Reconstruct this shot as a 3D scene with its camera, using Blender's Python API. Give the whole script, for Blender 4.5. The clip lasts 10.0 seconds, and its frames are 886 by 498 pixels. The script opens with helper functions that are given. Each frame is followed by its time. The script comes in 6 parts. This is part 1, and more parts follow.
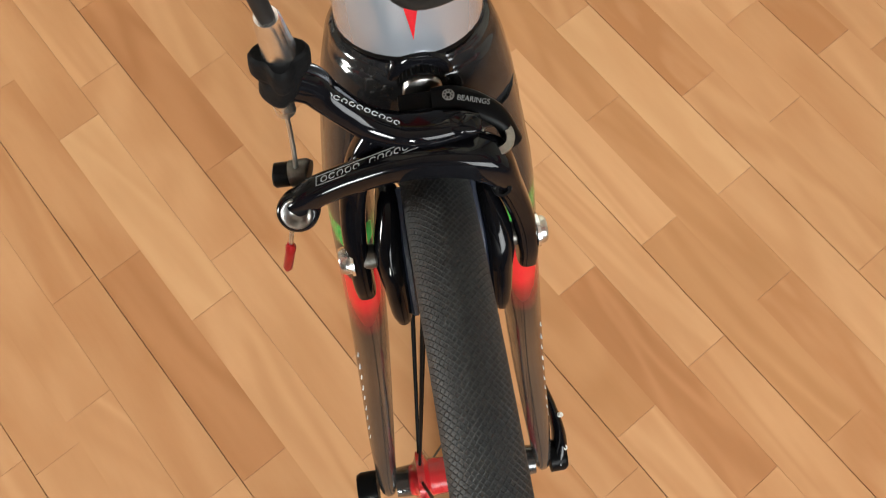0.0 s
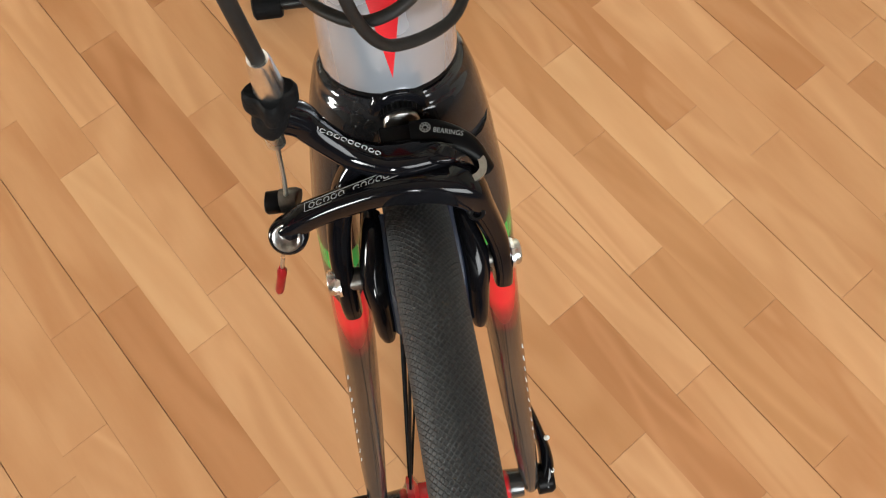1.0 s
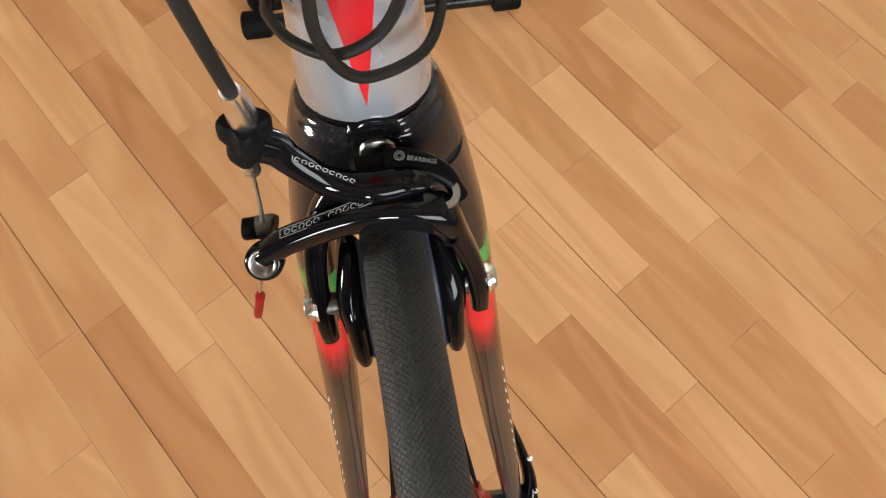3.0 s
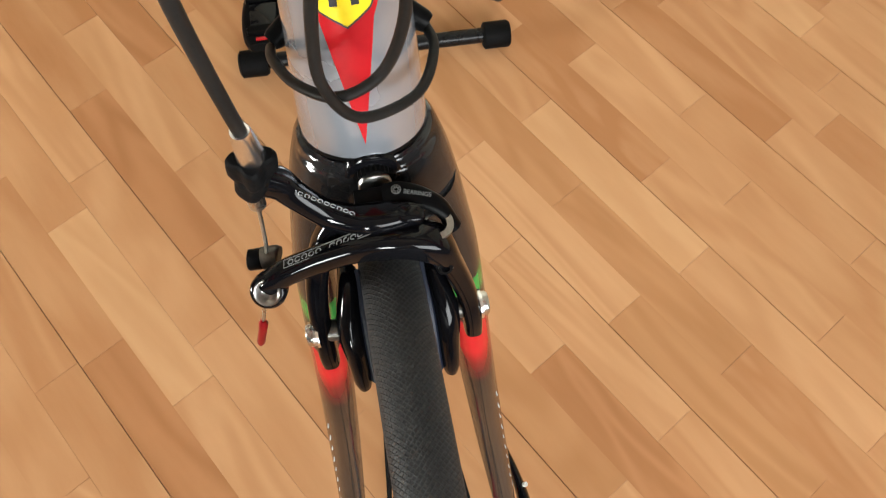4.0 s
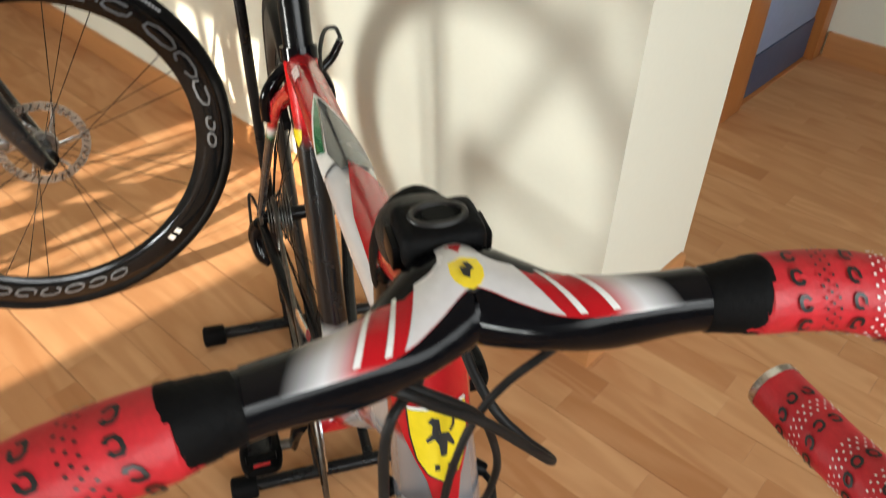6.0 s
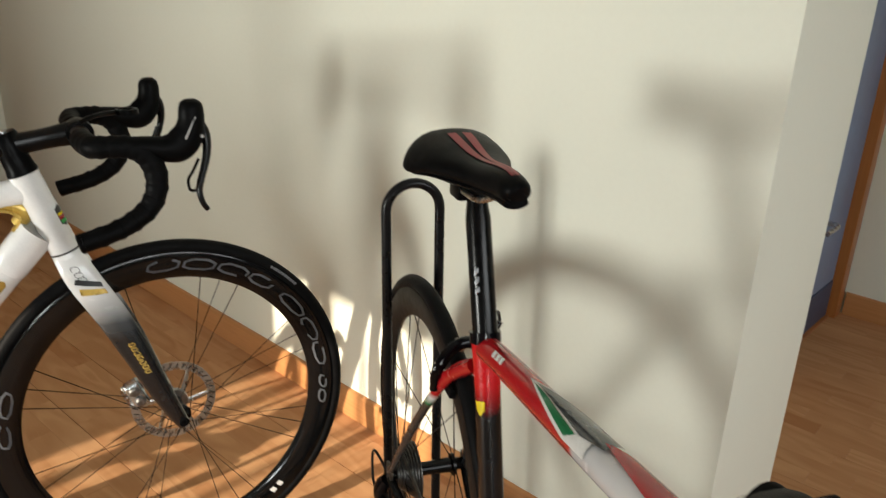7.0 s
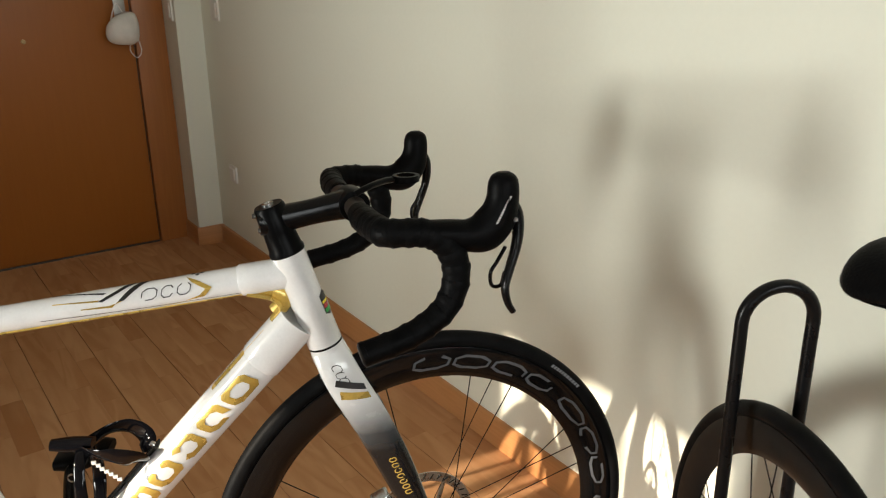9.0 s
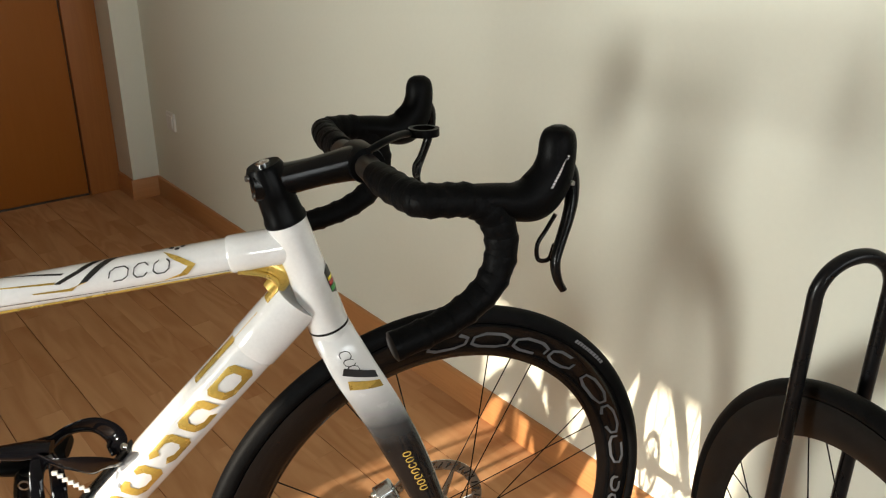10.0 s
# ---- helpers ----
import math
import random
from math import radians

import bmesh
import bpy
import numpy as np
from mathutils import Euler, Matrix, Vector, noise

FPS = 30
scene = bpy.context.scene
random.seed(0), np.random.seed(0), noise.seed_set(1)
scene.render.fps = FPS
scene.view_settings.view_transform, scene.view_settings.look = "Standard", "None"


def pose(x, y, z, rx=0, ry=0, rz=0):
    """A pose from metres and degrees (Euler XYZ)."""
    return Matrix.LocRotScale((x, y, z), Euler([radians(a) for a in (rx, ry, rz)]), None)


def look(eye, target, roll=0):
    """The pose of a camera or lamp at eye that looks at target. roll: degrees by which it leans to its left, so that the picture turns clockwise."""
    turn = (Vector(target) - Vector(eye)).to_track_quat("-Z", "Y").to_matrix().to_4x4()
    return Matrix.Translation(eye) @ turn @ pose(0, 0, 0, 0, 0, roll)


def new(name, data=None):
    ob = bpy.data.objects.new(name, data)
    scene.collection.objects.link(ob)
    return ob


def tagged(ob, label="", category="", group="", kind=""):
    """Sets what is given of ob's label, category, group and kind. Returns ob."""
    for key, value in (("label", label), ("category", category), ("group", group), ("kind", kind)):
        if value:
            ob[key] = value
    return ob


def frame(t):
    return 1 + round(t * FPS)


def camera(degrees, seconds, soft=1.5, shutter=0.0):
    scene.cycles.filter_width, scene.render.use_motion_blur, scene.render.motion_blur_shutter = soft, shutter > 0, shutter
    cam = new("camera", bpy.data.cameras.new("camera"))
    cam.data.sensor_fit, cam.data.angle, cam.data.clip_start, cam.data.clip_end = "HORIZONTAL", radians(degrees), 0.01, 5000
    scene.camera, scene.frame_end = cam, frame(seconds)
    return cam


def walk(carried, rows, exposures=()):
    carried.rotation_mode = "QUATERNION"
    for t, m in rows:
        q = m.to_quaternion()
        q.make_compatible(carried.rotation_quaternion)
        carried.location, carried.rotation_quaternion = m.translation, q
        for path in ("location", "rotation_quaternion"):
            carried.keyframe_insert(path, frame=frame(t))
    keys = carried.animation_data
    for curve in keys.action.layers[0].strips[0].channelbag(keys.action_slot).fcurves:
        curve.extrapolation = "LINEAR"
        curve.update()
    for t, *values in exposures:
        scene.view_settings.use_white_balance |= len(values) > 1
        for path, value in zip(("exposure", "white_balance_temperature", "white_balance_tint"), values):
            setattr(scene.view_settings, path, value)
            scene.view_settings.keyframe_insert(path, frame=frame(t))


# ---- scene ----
cam = camera(59.8, 10.0, 1.15, 0.25)
PATH = [
    (0, (0.462, -0.784, 0.902), (0.01, -0.455, -1.018), -1.6),
    (0.5, (0.466, -0.787, 0.914), (-0.028, -0.424, -0.989), -2.1),
    (1, (0.475, -0.786, 0.92), (-0.044, -0.394, -0.972), -1.2),
    (1.5, (0.479, -0.786, 0.923), (-0.048, -0.379, -0.962), -0.5),
    (2, (0.477, -0.783, 0.924), (-0.062, -0.363, -0.956), -0.2),
    (3.5, (0.478, -0.779, 0.925), (-0.062, -0.339, -0.95), 0.6),
    (4, (0.483, -0.784, 0.939), (-0.108, -0.293, -0.907), 0.8),
    (4.5, (0.491, -0.801, 0.965), (-0.201, -0.213, -0.817), 1.3),
    (5, (0.506, -0.823, 0.999), (-0.332, -0.113, -0.672), 1.1),
    (5.5, (0.509, -0.843, 1.037), (-0.457, 0.046, -0.472), 0.9),
    (6, (0.493, -0.876, 1.074), (-0.567, 0.264, -0.182), 1.2),
    (6.2, (0.482, -0.902, 1.097), (-0.617, 0.331, -0.031), 0.6),
    (7.3, (0.357, -1.13, 1.19), (-0.948, 0.235, 0.53), 1.5),
    (7.5, (0.324, -1.129, 1.192), (-1.035, 0.184, 0.537), 1.9),
    (8, (0.203, -1.081, 1.185), (-1.311, 0.052, 0.532), 2.3),
    (8.5, (0.106, -1.044, 1.189), (-1.485, -0.017, 0.546), 1.2),
    (9, (-0.002, -1.072, 1.177), (-1.528, 0.02, 0.486), 0.1),
    (9.5, (-0.106, -1.129, 1.169), (-1.526, 0.062, 0.418), 0.7),
    (10, (-0.191, -1.075, 1.145), (-1.562, 0.131, 0.329), 1.7),
]
walk(cam, [(t, look(eye, target, roll)) for t, eye, target, roll in PATH], [(0, 1.90), (4.5, 1.90), (5.2, 1.76), (5.6, 1.60), (6.2, 1.20), (7.3, 0.64), (8.5, 0.70), (10, 0.70)])

# ---- world, sun, added fill lamps at the window openings ----
world = bpy.data.worlds.new("daylight")
scene.world = world
world.use_nodes = True
wn = world.node_tree.nodes
sky = wn.new("ShaderNodeTexSky")
sky.sky_type, sky.sun_disc = "NISHITA", False
SUN_ELEV, SUN_AZ = 19.0, 3.0
sky.sun_elevation, sky.sun_rotation = radians(SUN_ELEV), radians(180 + SUN_AZ)
wn["Background"].inputs[1].default_value = 0.055
world.node_tree.links.new(sky.outputs[0], wn["Background"].inputs[0])

sun_data = bpy.data.lights.new("sun", "SUN")
sun_data.energy, sun_data.angle, sun_data.color = 5.0, radians(0.6), (1.0, 0.86, 0.68)
sun = new("sun", sun_data)
a, e = radians(SUN_AZ), radians(SUN_ELEV)
sun.matrix_world = look((0, -8, 4), Vector((0, -8, 4)) + Vector((math.sin(a) * math.cos(e), math.cos(a) * math.cos(e), -math.sin(e))))


def window_fill_lamp(x, y, z, w, h, power, color, target, spread=180):
    data = bpy.data.lights.new("window_light", "AREA")
    data.shape, data.size, data.size_y, data.energy, data.color = "RECTANGLE", w, h, power, color
    data.spread = radians(spread)
    lamp = new("window_light", data)
    lamp.matrix_world = look((x, y, z), target)
    return lamp


# Added lamps at the assumed windows, aimed and narrowed to balance floor and wall.
window_fill_lamp(2.94, -3.25, 0.95, 0.38, 0.66, 2.3, (0.93, 0.98, 0.95), (-0.35, 0, 0.65), 70)
window_fill_lamp(2.94, -1.0, 1.6, 2.3, 1.2, 14.3, (0.94, 0.97, 0.965), (-0.3, -0.55, 0.0), 112)
window_fill_lamp(-1.15, -3.66, 0.68, 0.6, 0.8, 11.0, (0.94, 0.97, 0.92), (-0.65, 0, 1.40), 80)

# ---- materials ----


def shader(name):
    m = bpy.data.materials.new(name)
    m.use_nodes = True
    nt = m.node_tree
    return m, nt, nt.nodes["Principled BSDF"], nt.links


def node(nt, kind, **kw):
    n = nt.nodes.new(kind)
    for k, v in kw.items():
        n.inputs[k].default_value = v
    return n


def math_node(nt, op, x, y=None, z=None):
    n = nt.nodes.new("ShaderNodeMath")
    n.operation = op
    for i, v in enumerate((x, y, z)):
        if v is None:
            continue
        if isinstance(v, (int, float)):
            n.inputs[i].default_value = v
        else:
            nt.links.new(v, n.inputs[i])
    return n.outputs[0]


def ramp_node(nt, fac, stops):
    n = nt.nodes.new("ShaderNodeValToRGB")
    el = n.color_ramp.elements
    while len(el) > 1:
        el.remove(el[-1])
    el[0].position, el[0].color = stops[0][0], (*stops[0][1], 1)
    for p, c in stops[1:]:
        el.new(p).color = (*c, 1)
    nt.links.new(fac, n.inputs[0])
    return n.outputs[0]


def add_relief(nt, bsdf, coord, scale, strength, dist=0.002, detail=6):
    nz = node(nt, "ShaderNodeTexNoise", Scale=scale, Detail=detail)
    nt.links.new(coord, nz.inputs["Vector"])
    b = node(nt, "ShaderNodeBump", Strength=strength, Distance=dist)
    nt.links.new(nz.outputs[0], b.inputs["Height"])
    nt.links.new(b.outputs[0], bsdf.inputs["Normal"])


def paint(name, color, rough=0.4, metal=0.0, coat=0.0, var=0.08, scale=30, relief=0.0, relief_scale=200, dust=0.0, spec=0.5):
    """A painted, moulded or metal surface with a little wear in tone and gloss."""
    m, nt, b, L = shader(name)
    co = nt.nodes.new("ShaderNodeTexCoord").outputs["Object"]
    n1 = node(nt, "ShaderNodeTexNoise", Scale=scale, Detail=5)
    n2 = node(nt, "ShaderNodeTexNoise", Scale=scale * 9, Detail=3)
    L.new(co, n1.inputs["Vector"]), L.new(co, n2.inputs["Vector"])
    f = math_node(nt, "ADD", math_node(nt, "MULTIPLY", n1.outputs[0], 0.65), math_node(nt, "MULTIPLY", n2.outputs[0], 0.35))
    lo = [c * (1 - var * 2) for c in color]
    hi = [min(1, c * (1 + var * 2) + dust) for c in color]
    L.new(ramp_node(nt, f, [(0.3, lo), (0.7, hi)]), b.inputs["Base Color"])
    sway = min(0.22, rough * 0.6)
    r = math_node(nt, "MULTIPLY_ADD", n1.outputs[0], sway, rough - sway / 2)
    L.new(r, b.inputs["Roughness"])
    b.inputs["Metallic"].default_value = metal
    b.inputs["Coat Weight"].default_value = coat
    b.inputs["Coat Roughness"].default_value = 0.06
    b.inputs["Specular IOR Level"].default_value = spec
    if relief:
        add_relief(nt, b, co, relief_scale, relief)
    return m


def banded(name, axis, stops, lo, hi, rough=0.25, metal=0.0, coat=0.6):
    """Paint whose colour fades along one axis of the thing."""
    m, nt, b, L = shader(name)
    co = nt.nodes.new("ShaderNodeTexCoord").outputs["Object"]
    sep = nt.nodes.new("ShaderNodeSeparateXYZ")
    L.new(co, sep.inputs[0])
    mr = node(nt, "ShaderNodeMapRange")
    mr.inputs[1].default_value, mr.inputs[2].default_value = lo, hi
    L.new(sep.outputs["XYZ".index(axis)], mr.inputs[0])
    nz = node(nt, "ShaderNodeTexNoise", Scale=40.0, Detail=4)
    L.new(co, nz.inputs["Vector"])
    f = math_node(nt, "ADD", mr.outputs[0], math_node(nt, "MULTIPLY", math_node(nt, "SUBTRACT", nz.outputs[0], 0.5), 0.03))
    L.new(ramp_node(nt, f, stops), b.inputs["Base Color"])
    L.new(math_node(nt, "MULTIPLY_ADD", nz.outputs[0], 0.15, rough - 0.07), b.inputs["Roughness"])
    b.inputs["Metallic"].default_value, b.inputs["Coat Weight"].default_value = metal, coat
    b.inputs["Coat Roughness"].default_value = 0.05
    return m


def wood(name, light, dark, stretch, rough=0.35, varied=True, coat=0.0, spread=0.5, figure=0.35, spec=0.5):
    """Varnished wood: tone by piece, long fibres, and figured bands."""
    m, nt, b, L = shader(name)
    geo = nt.nodes.new("ShaderNodeNewGeometry")
    mp = node(nt, "ShaderNodeMapping", Scale=stretch)
    L.new(geo.outputs["Position"], mp.inputs["Vector"])
    rnd = math_node(nt, "FRACT", math_node(nt, "ADD", nt.nodes.new("ShaderNodeObjectInfo").outputs["Random"], geo.outputs["Random Per Island"]))
    off = nt.nodes.new("ShaderNodeCombineXYZ")
    L.new(math_node(nt, "MULTIPLY", rnd, 37.0), off.inputs[0])
    L.new(math_node(nt, "MULTIPLY", rnd, 91.0), off.inputs[2])
    add = nt.nodes.new("ShaderNodeVectorMath")
    L.new(mp.outputs[0], add.inputs[0]), L.new(off.outputs[0], add.inputs[1])
    fib = node(nt, "ShaderNodeTexNoise", Scale=7.0, Detail=5, Roughness=0.6)
    band = node(nt, "ShaderNodeTexNoise", Scale=0.9, Detail=2, Distortion=1.4)
    L.new(add.outputs[0], fib.inputs["Vector"]), L.new(add.outputs[0], band.inputs["Vector"])
    rings = math_node(nt, "SINE", math_node(nt, "MULTIPLY", band.outputs[0], 34.0))
    f = math_node(nt, "ADD", math_node(nt, "MULTIPLY_ADD", fib.outputs[0], 0.26, 0.12), math_node(nt, "MULTIPLY", rings, figure * 0.16))
    if varied:
        dark_few = math_node(nt, "MULTIPLY", math_node(nt, "POWER", rnd, 4.0), -1.05 * spread)
        even_out = math_node(nt, "MULTIPLY_ADD", math_node(nt, "FRACT", math_node(nt, "MULTIPLY", rnd, 7.3)), 0.16, -0.02)
        f = math_node(nt, "ADD", f, math_node(nt, "ADD", dark_few, even_out))
    mid = [0.5 * (p + q) for p, q in zip(light, dark)]
    L.new(ramp_node(nt, f, [(0.0, dark), (0.28, mid), (0.55, light)]), b.inputs["Base Color"])
    L.new(math_node(nt, "MULTIPLY_ADD", fib.outputs[0], 0.18, rough - 0.09), b.inputs["Roughness"])
    bump = node(nt, "ShaderNodeBump", Strength=0.12, Distance=0.0008)
    L.new(fib.outputs[0], bump.inputs["Height"]), L.new(bump.outputs[0], b.inputs["Normal"])
    b.inputs["Coat Weight"].default_value, b.inputs["Coat Roughness"].default_value = coat, 0.18
    b.inputs["Specular IOR Level"].default_value = spec
    return m


FLOOR = wood("varnished_beech", (0.615, 0.347, 0.176), (0.42, 0.195, 0.084), (1.3, 6.5, 1.0), rough=0.42, coat=0.0, spread=0.20, figure=0.55, spec=0.03)
FLOOR_RED = wood("reddish_beech", (0.50, 0.245, 0.112), (0.37, 0.165, 0.07), (1.3, 6.5, 1.0), rough=0.42, varied=False, figure=0.8, spec=0.03)
FLOOR_PALE = wood("pale_beech", (0.66, 0.395, 0.205), (0.52, 0.275, 0.13), (1.3, 6.5, 1.0), rough=0.42, varied=False, figure=0.5, spec=0.03)
FLOOR_BROWN = wood("brownish_beech", (0.55, 0.29, 0.138), (0.40, 0.19, 0.08), (1.3, 6.5, 1.0), rough=0.42, varied=False, figure=0.6, spec=0.03)
FLOOR_BED = paint("dark_joint", (0.27, 0.135, 0.06), 0.8)
SKIRT = wood("orange_skirting_wood", (0.56, 0.27, 0.105), (0.40, 0.17, 0.06), (1.2, 1.2, 30.0), rough=0.34, varied=False)
VENEER = wood("orange_veneer", (0.39, 0.135, 0.024), (0.30, 0.098, 0.016), (14.0, 14.0, 0.8), rough=0.36, varied=False, figure=0.12, spec=0.35)
FRAME_WOOD = wood("door_frame_wood", (0.42, 0.16, 0.042), (0.31, 0.11, 0.028), (20.0, 20.0, 0.8), rough=0.36, varied=False)


def plaster(name, color):
    m, nt, b, L = shader(name)
    co = nt.nodes.new("ShaderNodeNewGeometry").outputs["Position"]
    big = node(nt, "ShaderNodeTexNoise", Scale=1.4, Detail=4)
    fine = node(nt, "ShaderNodeTexNoise", Scale=90.0, Detail=5)
    L.new(co, big.inputs["Vector"]), L.new(co, fine.inputs["Vector"])
    f = math_node(nt, "ADD", math_node(nt, "MULTIPLY", big.outputs[0], 0.7), math_node(nt, "MULTIPLY", fine.outputs[0], 0.3))
    L.new(ramp_node(nt, f, [(0.3, [c * 0.95 for c in color]), (0.7, color)]), b.inputs["Base Color"])
    b.inputs["Roughness"].default_value = 0.62
    bump = node(nt, "ShaderNodeBump", Strength=0.10, Distance=0.001)
    L.new(fine.outputs[0], bump.inputs["Height"]), L.new(bump.outputs[0], b.inputs["Normal"])
    return m


WALL = plaster("cream_wall_paint", (0.775, 0.78, 0.672))
CEIL = plaster("white_ceiling_paint", (0.84, 0.83, 0.79))
BLACK_GLOSS = paint("gloss_black_lacquer", (0.003, 0.003, 0.004), 0.07, 0.0, 0.0, 0.2, 25, dust=0.001, spec=0.22)
BLACK_SATIN = paint("satin_black_aluminium", (0.0035, 0.0035, 0.003675), 0.32, 0.0, 0.0, 0.15, spec=0.05)
BLACK_RUBBER = paint("black_rubber", (0.005, 0.005, 0.00525), 0.55, 0, 0, 0.2, 40, 0.25, 300, spec=0.05)
HOOD_RUBBER = paint("matt_hood_rubber", (0.003, 0.003, 0.00315), 0.42, 0, 0, 0.2, 50, 0.2, 500, spec=0.05)
BLACK_TAPE = paint("black_bar_tape", (0.0035, 0.0035, 0.003675), 0.48, 0, 0, 0.2, 60, 0.35, 260, spec=0.05)
HOSE = paint("dark_cable_housing", (0.011, 0.0105, 0.010), 0.5, 0, 0, 0.15, 60, spec=0.18)
STEEL = paint("bright_steel", (0.62, 0.61, 0.58), 0.28, 1.0, 0, 0.1, 80)
ALU = paint("turned_aluminium", (0.80, 0.81, 0.82), 0.24, 1.0, 0, 0.08, 60)
DARK_STEEL = paint("worn_dark_steel", (0.12, 0.115, 0.105), 0.4, 0.9, 0, 0.25, 90)
CARBON = paint("dark_carbon", (0.0035, 0.0035, 0.003675), 0.22, 0.0, 0.0, 0.25, 70, spec=0.22)
RIM_CARBON = paint("matt_carbon_rim", (0.012, 0.0115, 0.011), 0.45, 0.0, 0.0, 0.2, 60, spec=0.15)
TYRE_B = paint("smooth_tyre_rubber", (0.006, 0.006, 0.0063), 0.5, 0, 0, 0.2, 50, 0.2, 400, spec=0.05)
RED = paint("bright_red_lacquer", (0.43, 0.009, 0.014), 0.22, 0.0, 0.35, 0.06)
RED_TAPE = paint("red_perforated_tape", (0.50, 0.013, 0.022), 0.5, 0, 0, 0.1, 60, 0.3, 220)
YELLOW = paint("yellow_badge", (0.80, 0.62, 0.02), 0.25, 0, 0.6, 0.05)
BLACK_INK = paint("black_print", (0.012, 0.012, 0.012), 0.4)
WHITE_INK = paint("white_print", (0.72, 0.72, 0.70), 0.4)
GREY_INK = paint("grey_print", (0.24, 0.25, 0.27), 0.35)
GREEN = paint("green_lacquer", (0.010, 0.16, 0.06), 0.25, 0, 0.6, 0.08)
BRIGHT_GREEN = paint("green_decal", (0.02, 0.32, 0.05), 0.3, 0, 0.3)
WHITE = paint("pearl_white_lacquer", (0.78, 0.78, 0.77), 0.2, 0.0, 0.8, 0.03)
GOLD = paint("gold_lacquer", (0.64, 0.44, 0.10), 0.28, 0.45, 0.5, 0.12)
BLUE_PAD = paint("blue_brake_rubber", (0.005, 0.010, 0.026), 0.55)
SADDLE_SKIN = paint("black_saddle_cover", (0.0035, 0.0035, 0.003675), 0.40, 0, 0, 0.2, 40, 0.25, 350, spec=0.05)
DARK_RED = paint("dark_red_stripe", (0.30, 0.02, 0.03), 0.45)
PLASTIC_W = paint("white_switch_plastic", (0.74, 0.72, 0.66), 0.35, var=0.03)
CLOTH_W = paint("white_mask_fleece", (0.78, 0.75, 0.70), 0.85, var=0.05, relief=0.4, relief_scale=120)
BLUE_DOOR = paint("blue_grey_panel", (0.20, 0.27, 0.42), 0.4, var=0.06, scale=4)
BLUE_DARK = paint("dark_blue_panel", (0.045, 0.065, 0.12), 0.45, var=0.1, scale=4)
BAG = paint("black_nylon_bag", (0.009, 0.009, 0.008), 0.55, 0, 0, 0.25, 60, 0.4, 500, spec=0.3)


def file_tread(name):
    """Front tyre rubber with the diamond cuts of a file tread."""
    m, nt, b, L = shader(name)
    co = nt.nodes.new("ShaderNodeTexCoord").outputs["Object"]
    sep = nt.nodes.new("ShaderNodeSeparateXYZ")
    L.new(co, sep.inputs[0])
    ang = math_node(nt, "ARCTAN2", sep.outputs[2], sep.outputs[0])
    u = math_node(nt, "MULTIPLY", ang, 0.336 / 0.0024 * math.pi)
    v = math_node(nt, "MULTIPLY", sep.outputs[1], math.pi / 0.0021)
    g = []
    for s in (1, -1):
        w = math_node(nt, "ABSOLUTE", math_node(nt, "SINE", math_node(nt, "ADD", u, math_node(nt, "MULTIPLY", v, s))))
        g.append(math_node(nt, "SMOOTH_MIN", w, 0.45, 0.1))
    h = math_node(nt, "SUBTRACT", 1.0, math_node(nt, "MULTIPLY", math_node(nt, "MINIMUM", *g), 2.2))
    nz = node(nt, "ShaderNodeTexNoise", Scale=70.0, Detail=6)
    L.new(co, nz.inputs["Vector"])
    # Light on the groove flanks is put into the colour: paler lines, darker diamonds.
    L.new(ramp_node(nt, math_node(nt, "MULTIPLY_ADD", nz.outputs[0], 0.5, math_node(nt, "MULTIPLY", h, 0.4)),
                    [(0.1, (0.005, 0.0055, 0.006)), (0.8, (0.020, 0.022, 0.024))]), b.inputs["Base Color"])
    b.inputs["Roughness"].default_value = 0.62
    bump = node(nt, "ShaderNodeBump", Strength=0.9, Distance=0.0009)
    L.new(h, bump.inputs["Height"]), L.new(bump.outputs[0], b.inputs["Normal"])
    return m


TYRE_A = file_tread("file_tread_rubber")
FORK_A = banded("fork_fade_lacquer", "Z", [(0.0, (0.024, 0.022, 0.021)), (0.62, (0.010, 0.0095, 0.0095)), (0.67, (0.16, 0.01, 0.01)), (0.70, (0.44, 0.009, 0.014)), (0.755, (0.44, 0.009, 0.014)), (0.76, (0.014, 0.014, 0.015)),
                                            (0.81, (0.014, 0.014, 0.015)), (0.813, (0.02, 0.22, 0.04)), (0.843, (0.02, 0.22, 0.04)), (0.846, (0.014, 0.014, 0.015))], 0.336, 0.65, rough=0.2, coat=0.35)
CROWN = paint("dusty_dark_carbon_lacquer", (0.008, 0.008, 0.009), 0.11, 0.0, 0.25, 0.3, 45, dust=0.010, spec=0.35)
RIM_B = paint("gloss_carbon_rim", (0.0035, 0.0038, 0.0042), 0.13, 0.0, 0.0, 0.2, 60, spec=0.55)
FORK_B = banded("white_to_black_fork_lacquer", "Z", [(0.0, (0.005, 0.005, 0.006)), (0.52, (0.006, 0.007, 0.008)), (0.60, (0.05, 0.055, 0.06)), (0.75, (0.78, 0.78, 0.77)), (1.0, (0.78, 0.78, 0.77))], 0.336, 0.69, coat=0.8)
SEAT_TUBE_A = banded("seat_tube_lacquer", "Z", [(0.0, (0.44, 0.009, 0.014)), (0.18, (0.44, 0.009, 0.014)), (0.24, (0.7, 0.7, 0.7)), (0.31, (0.006, 0.006, 0.007)),
                                               (0.80, (0.006, 0.006, 0.006)), (0.88, (0.57, 0.01, 0.014)), (1.0, (0.57, 0.01, 0.014))], 0.27, 0.72, coat=0.15)
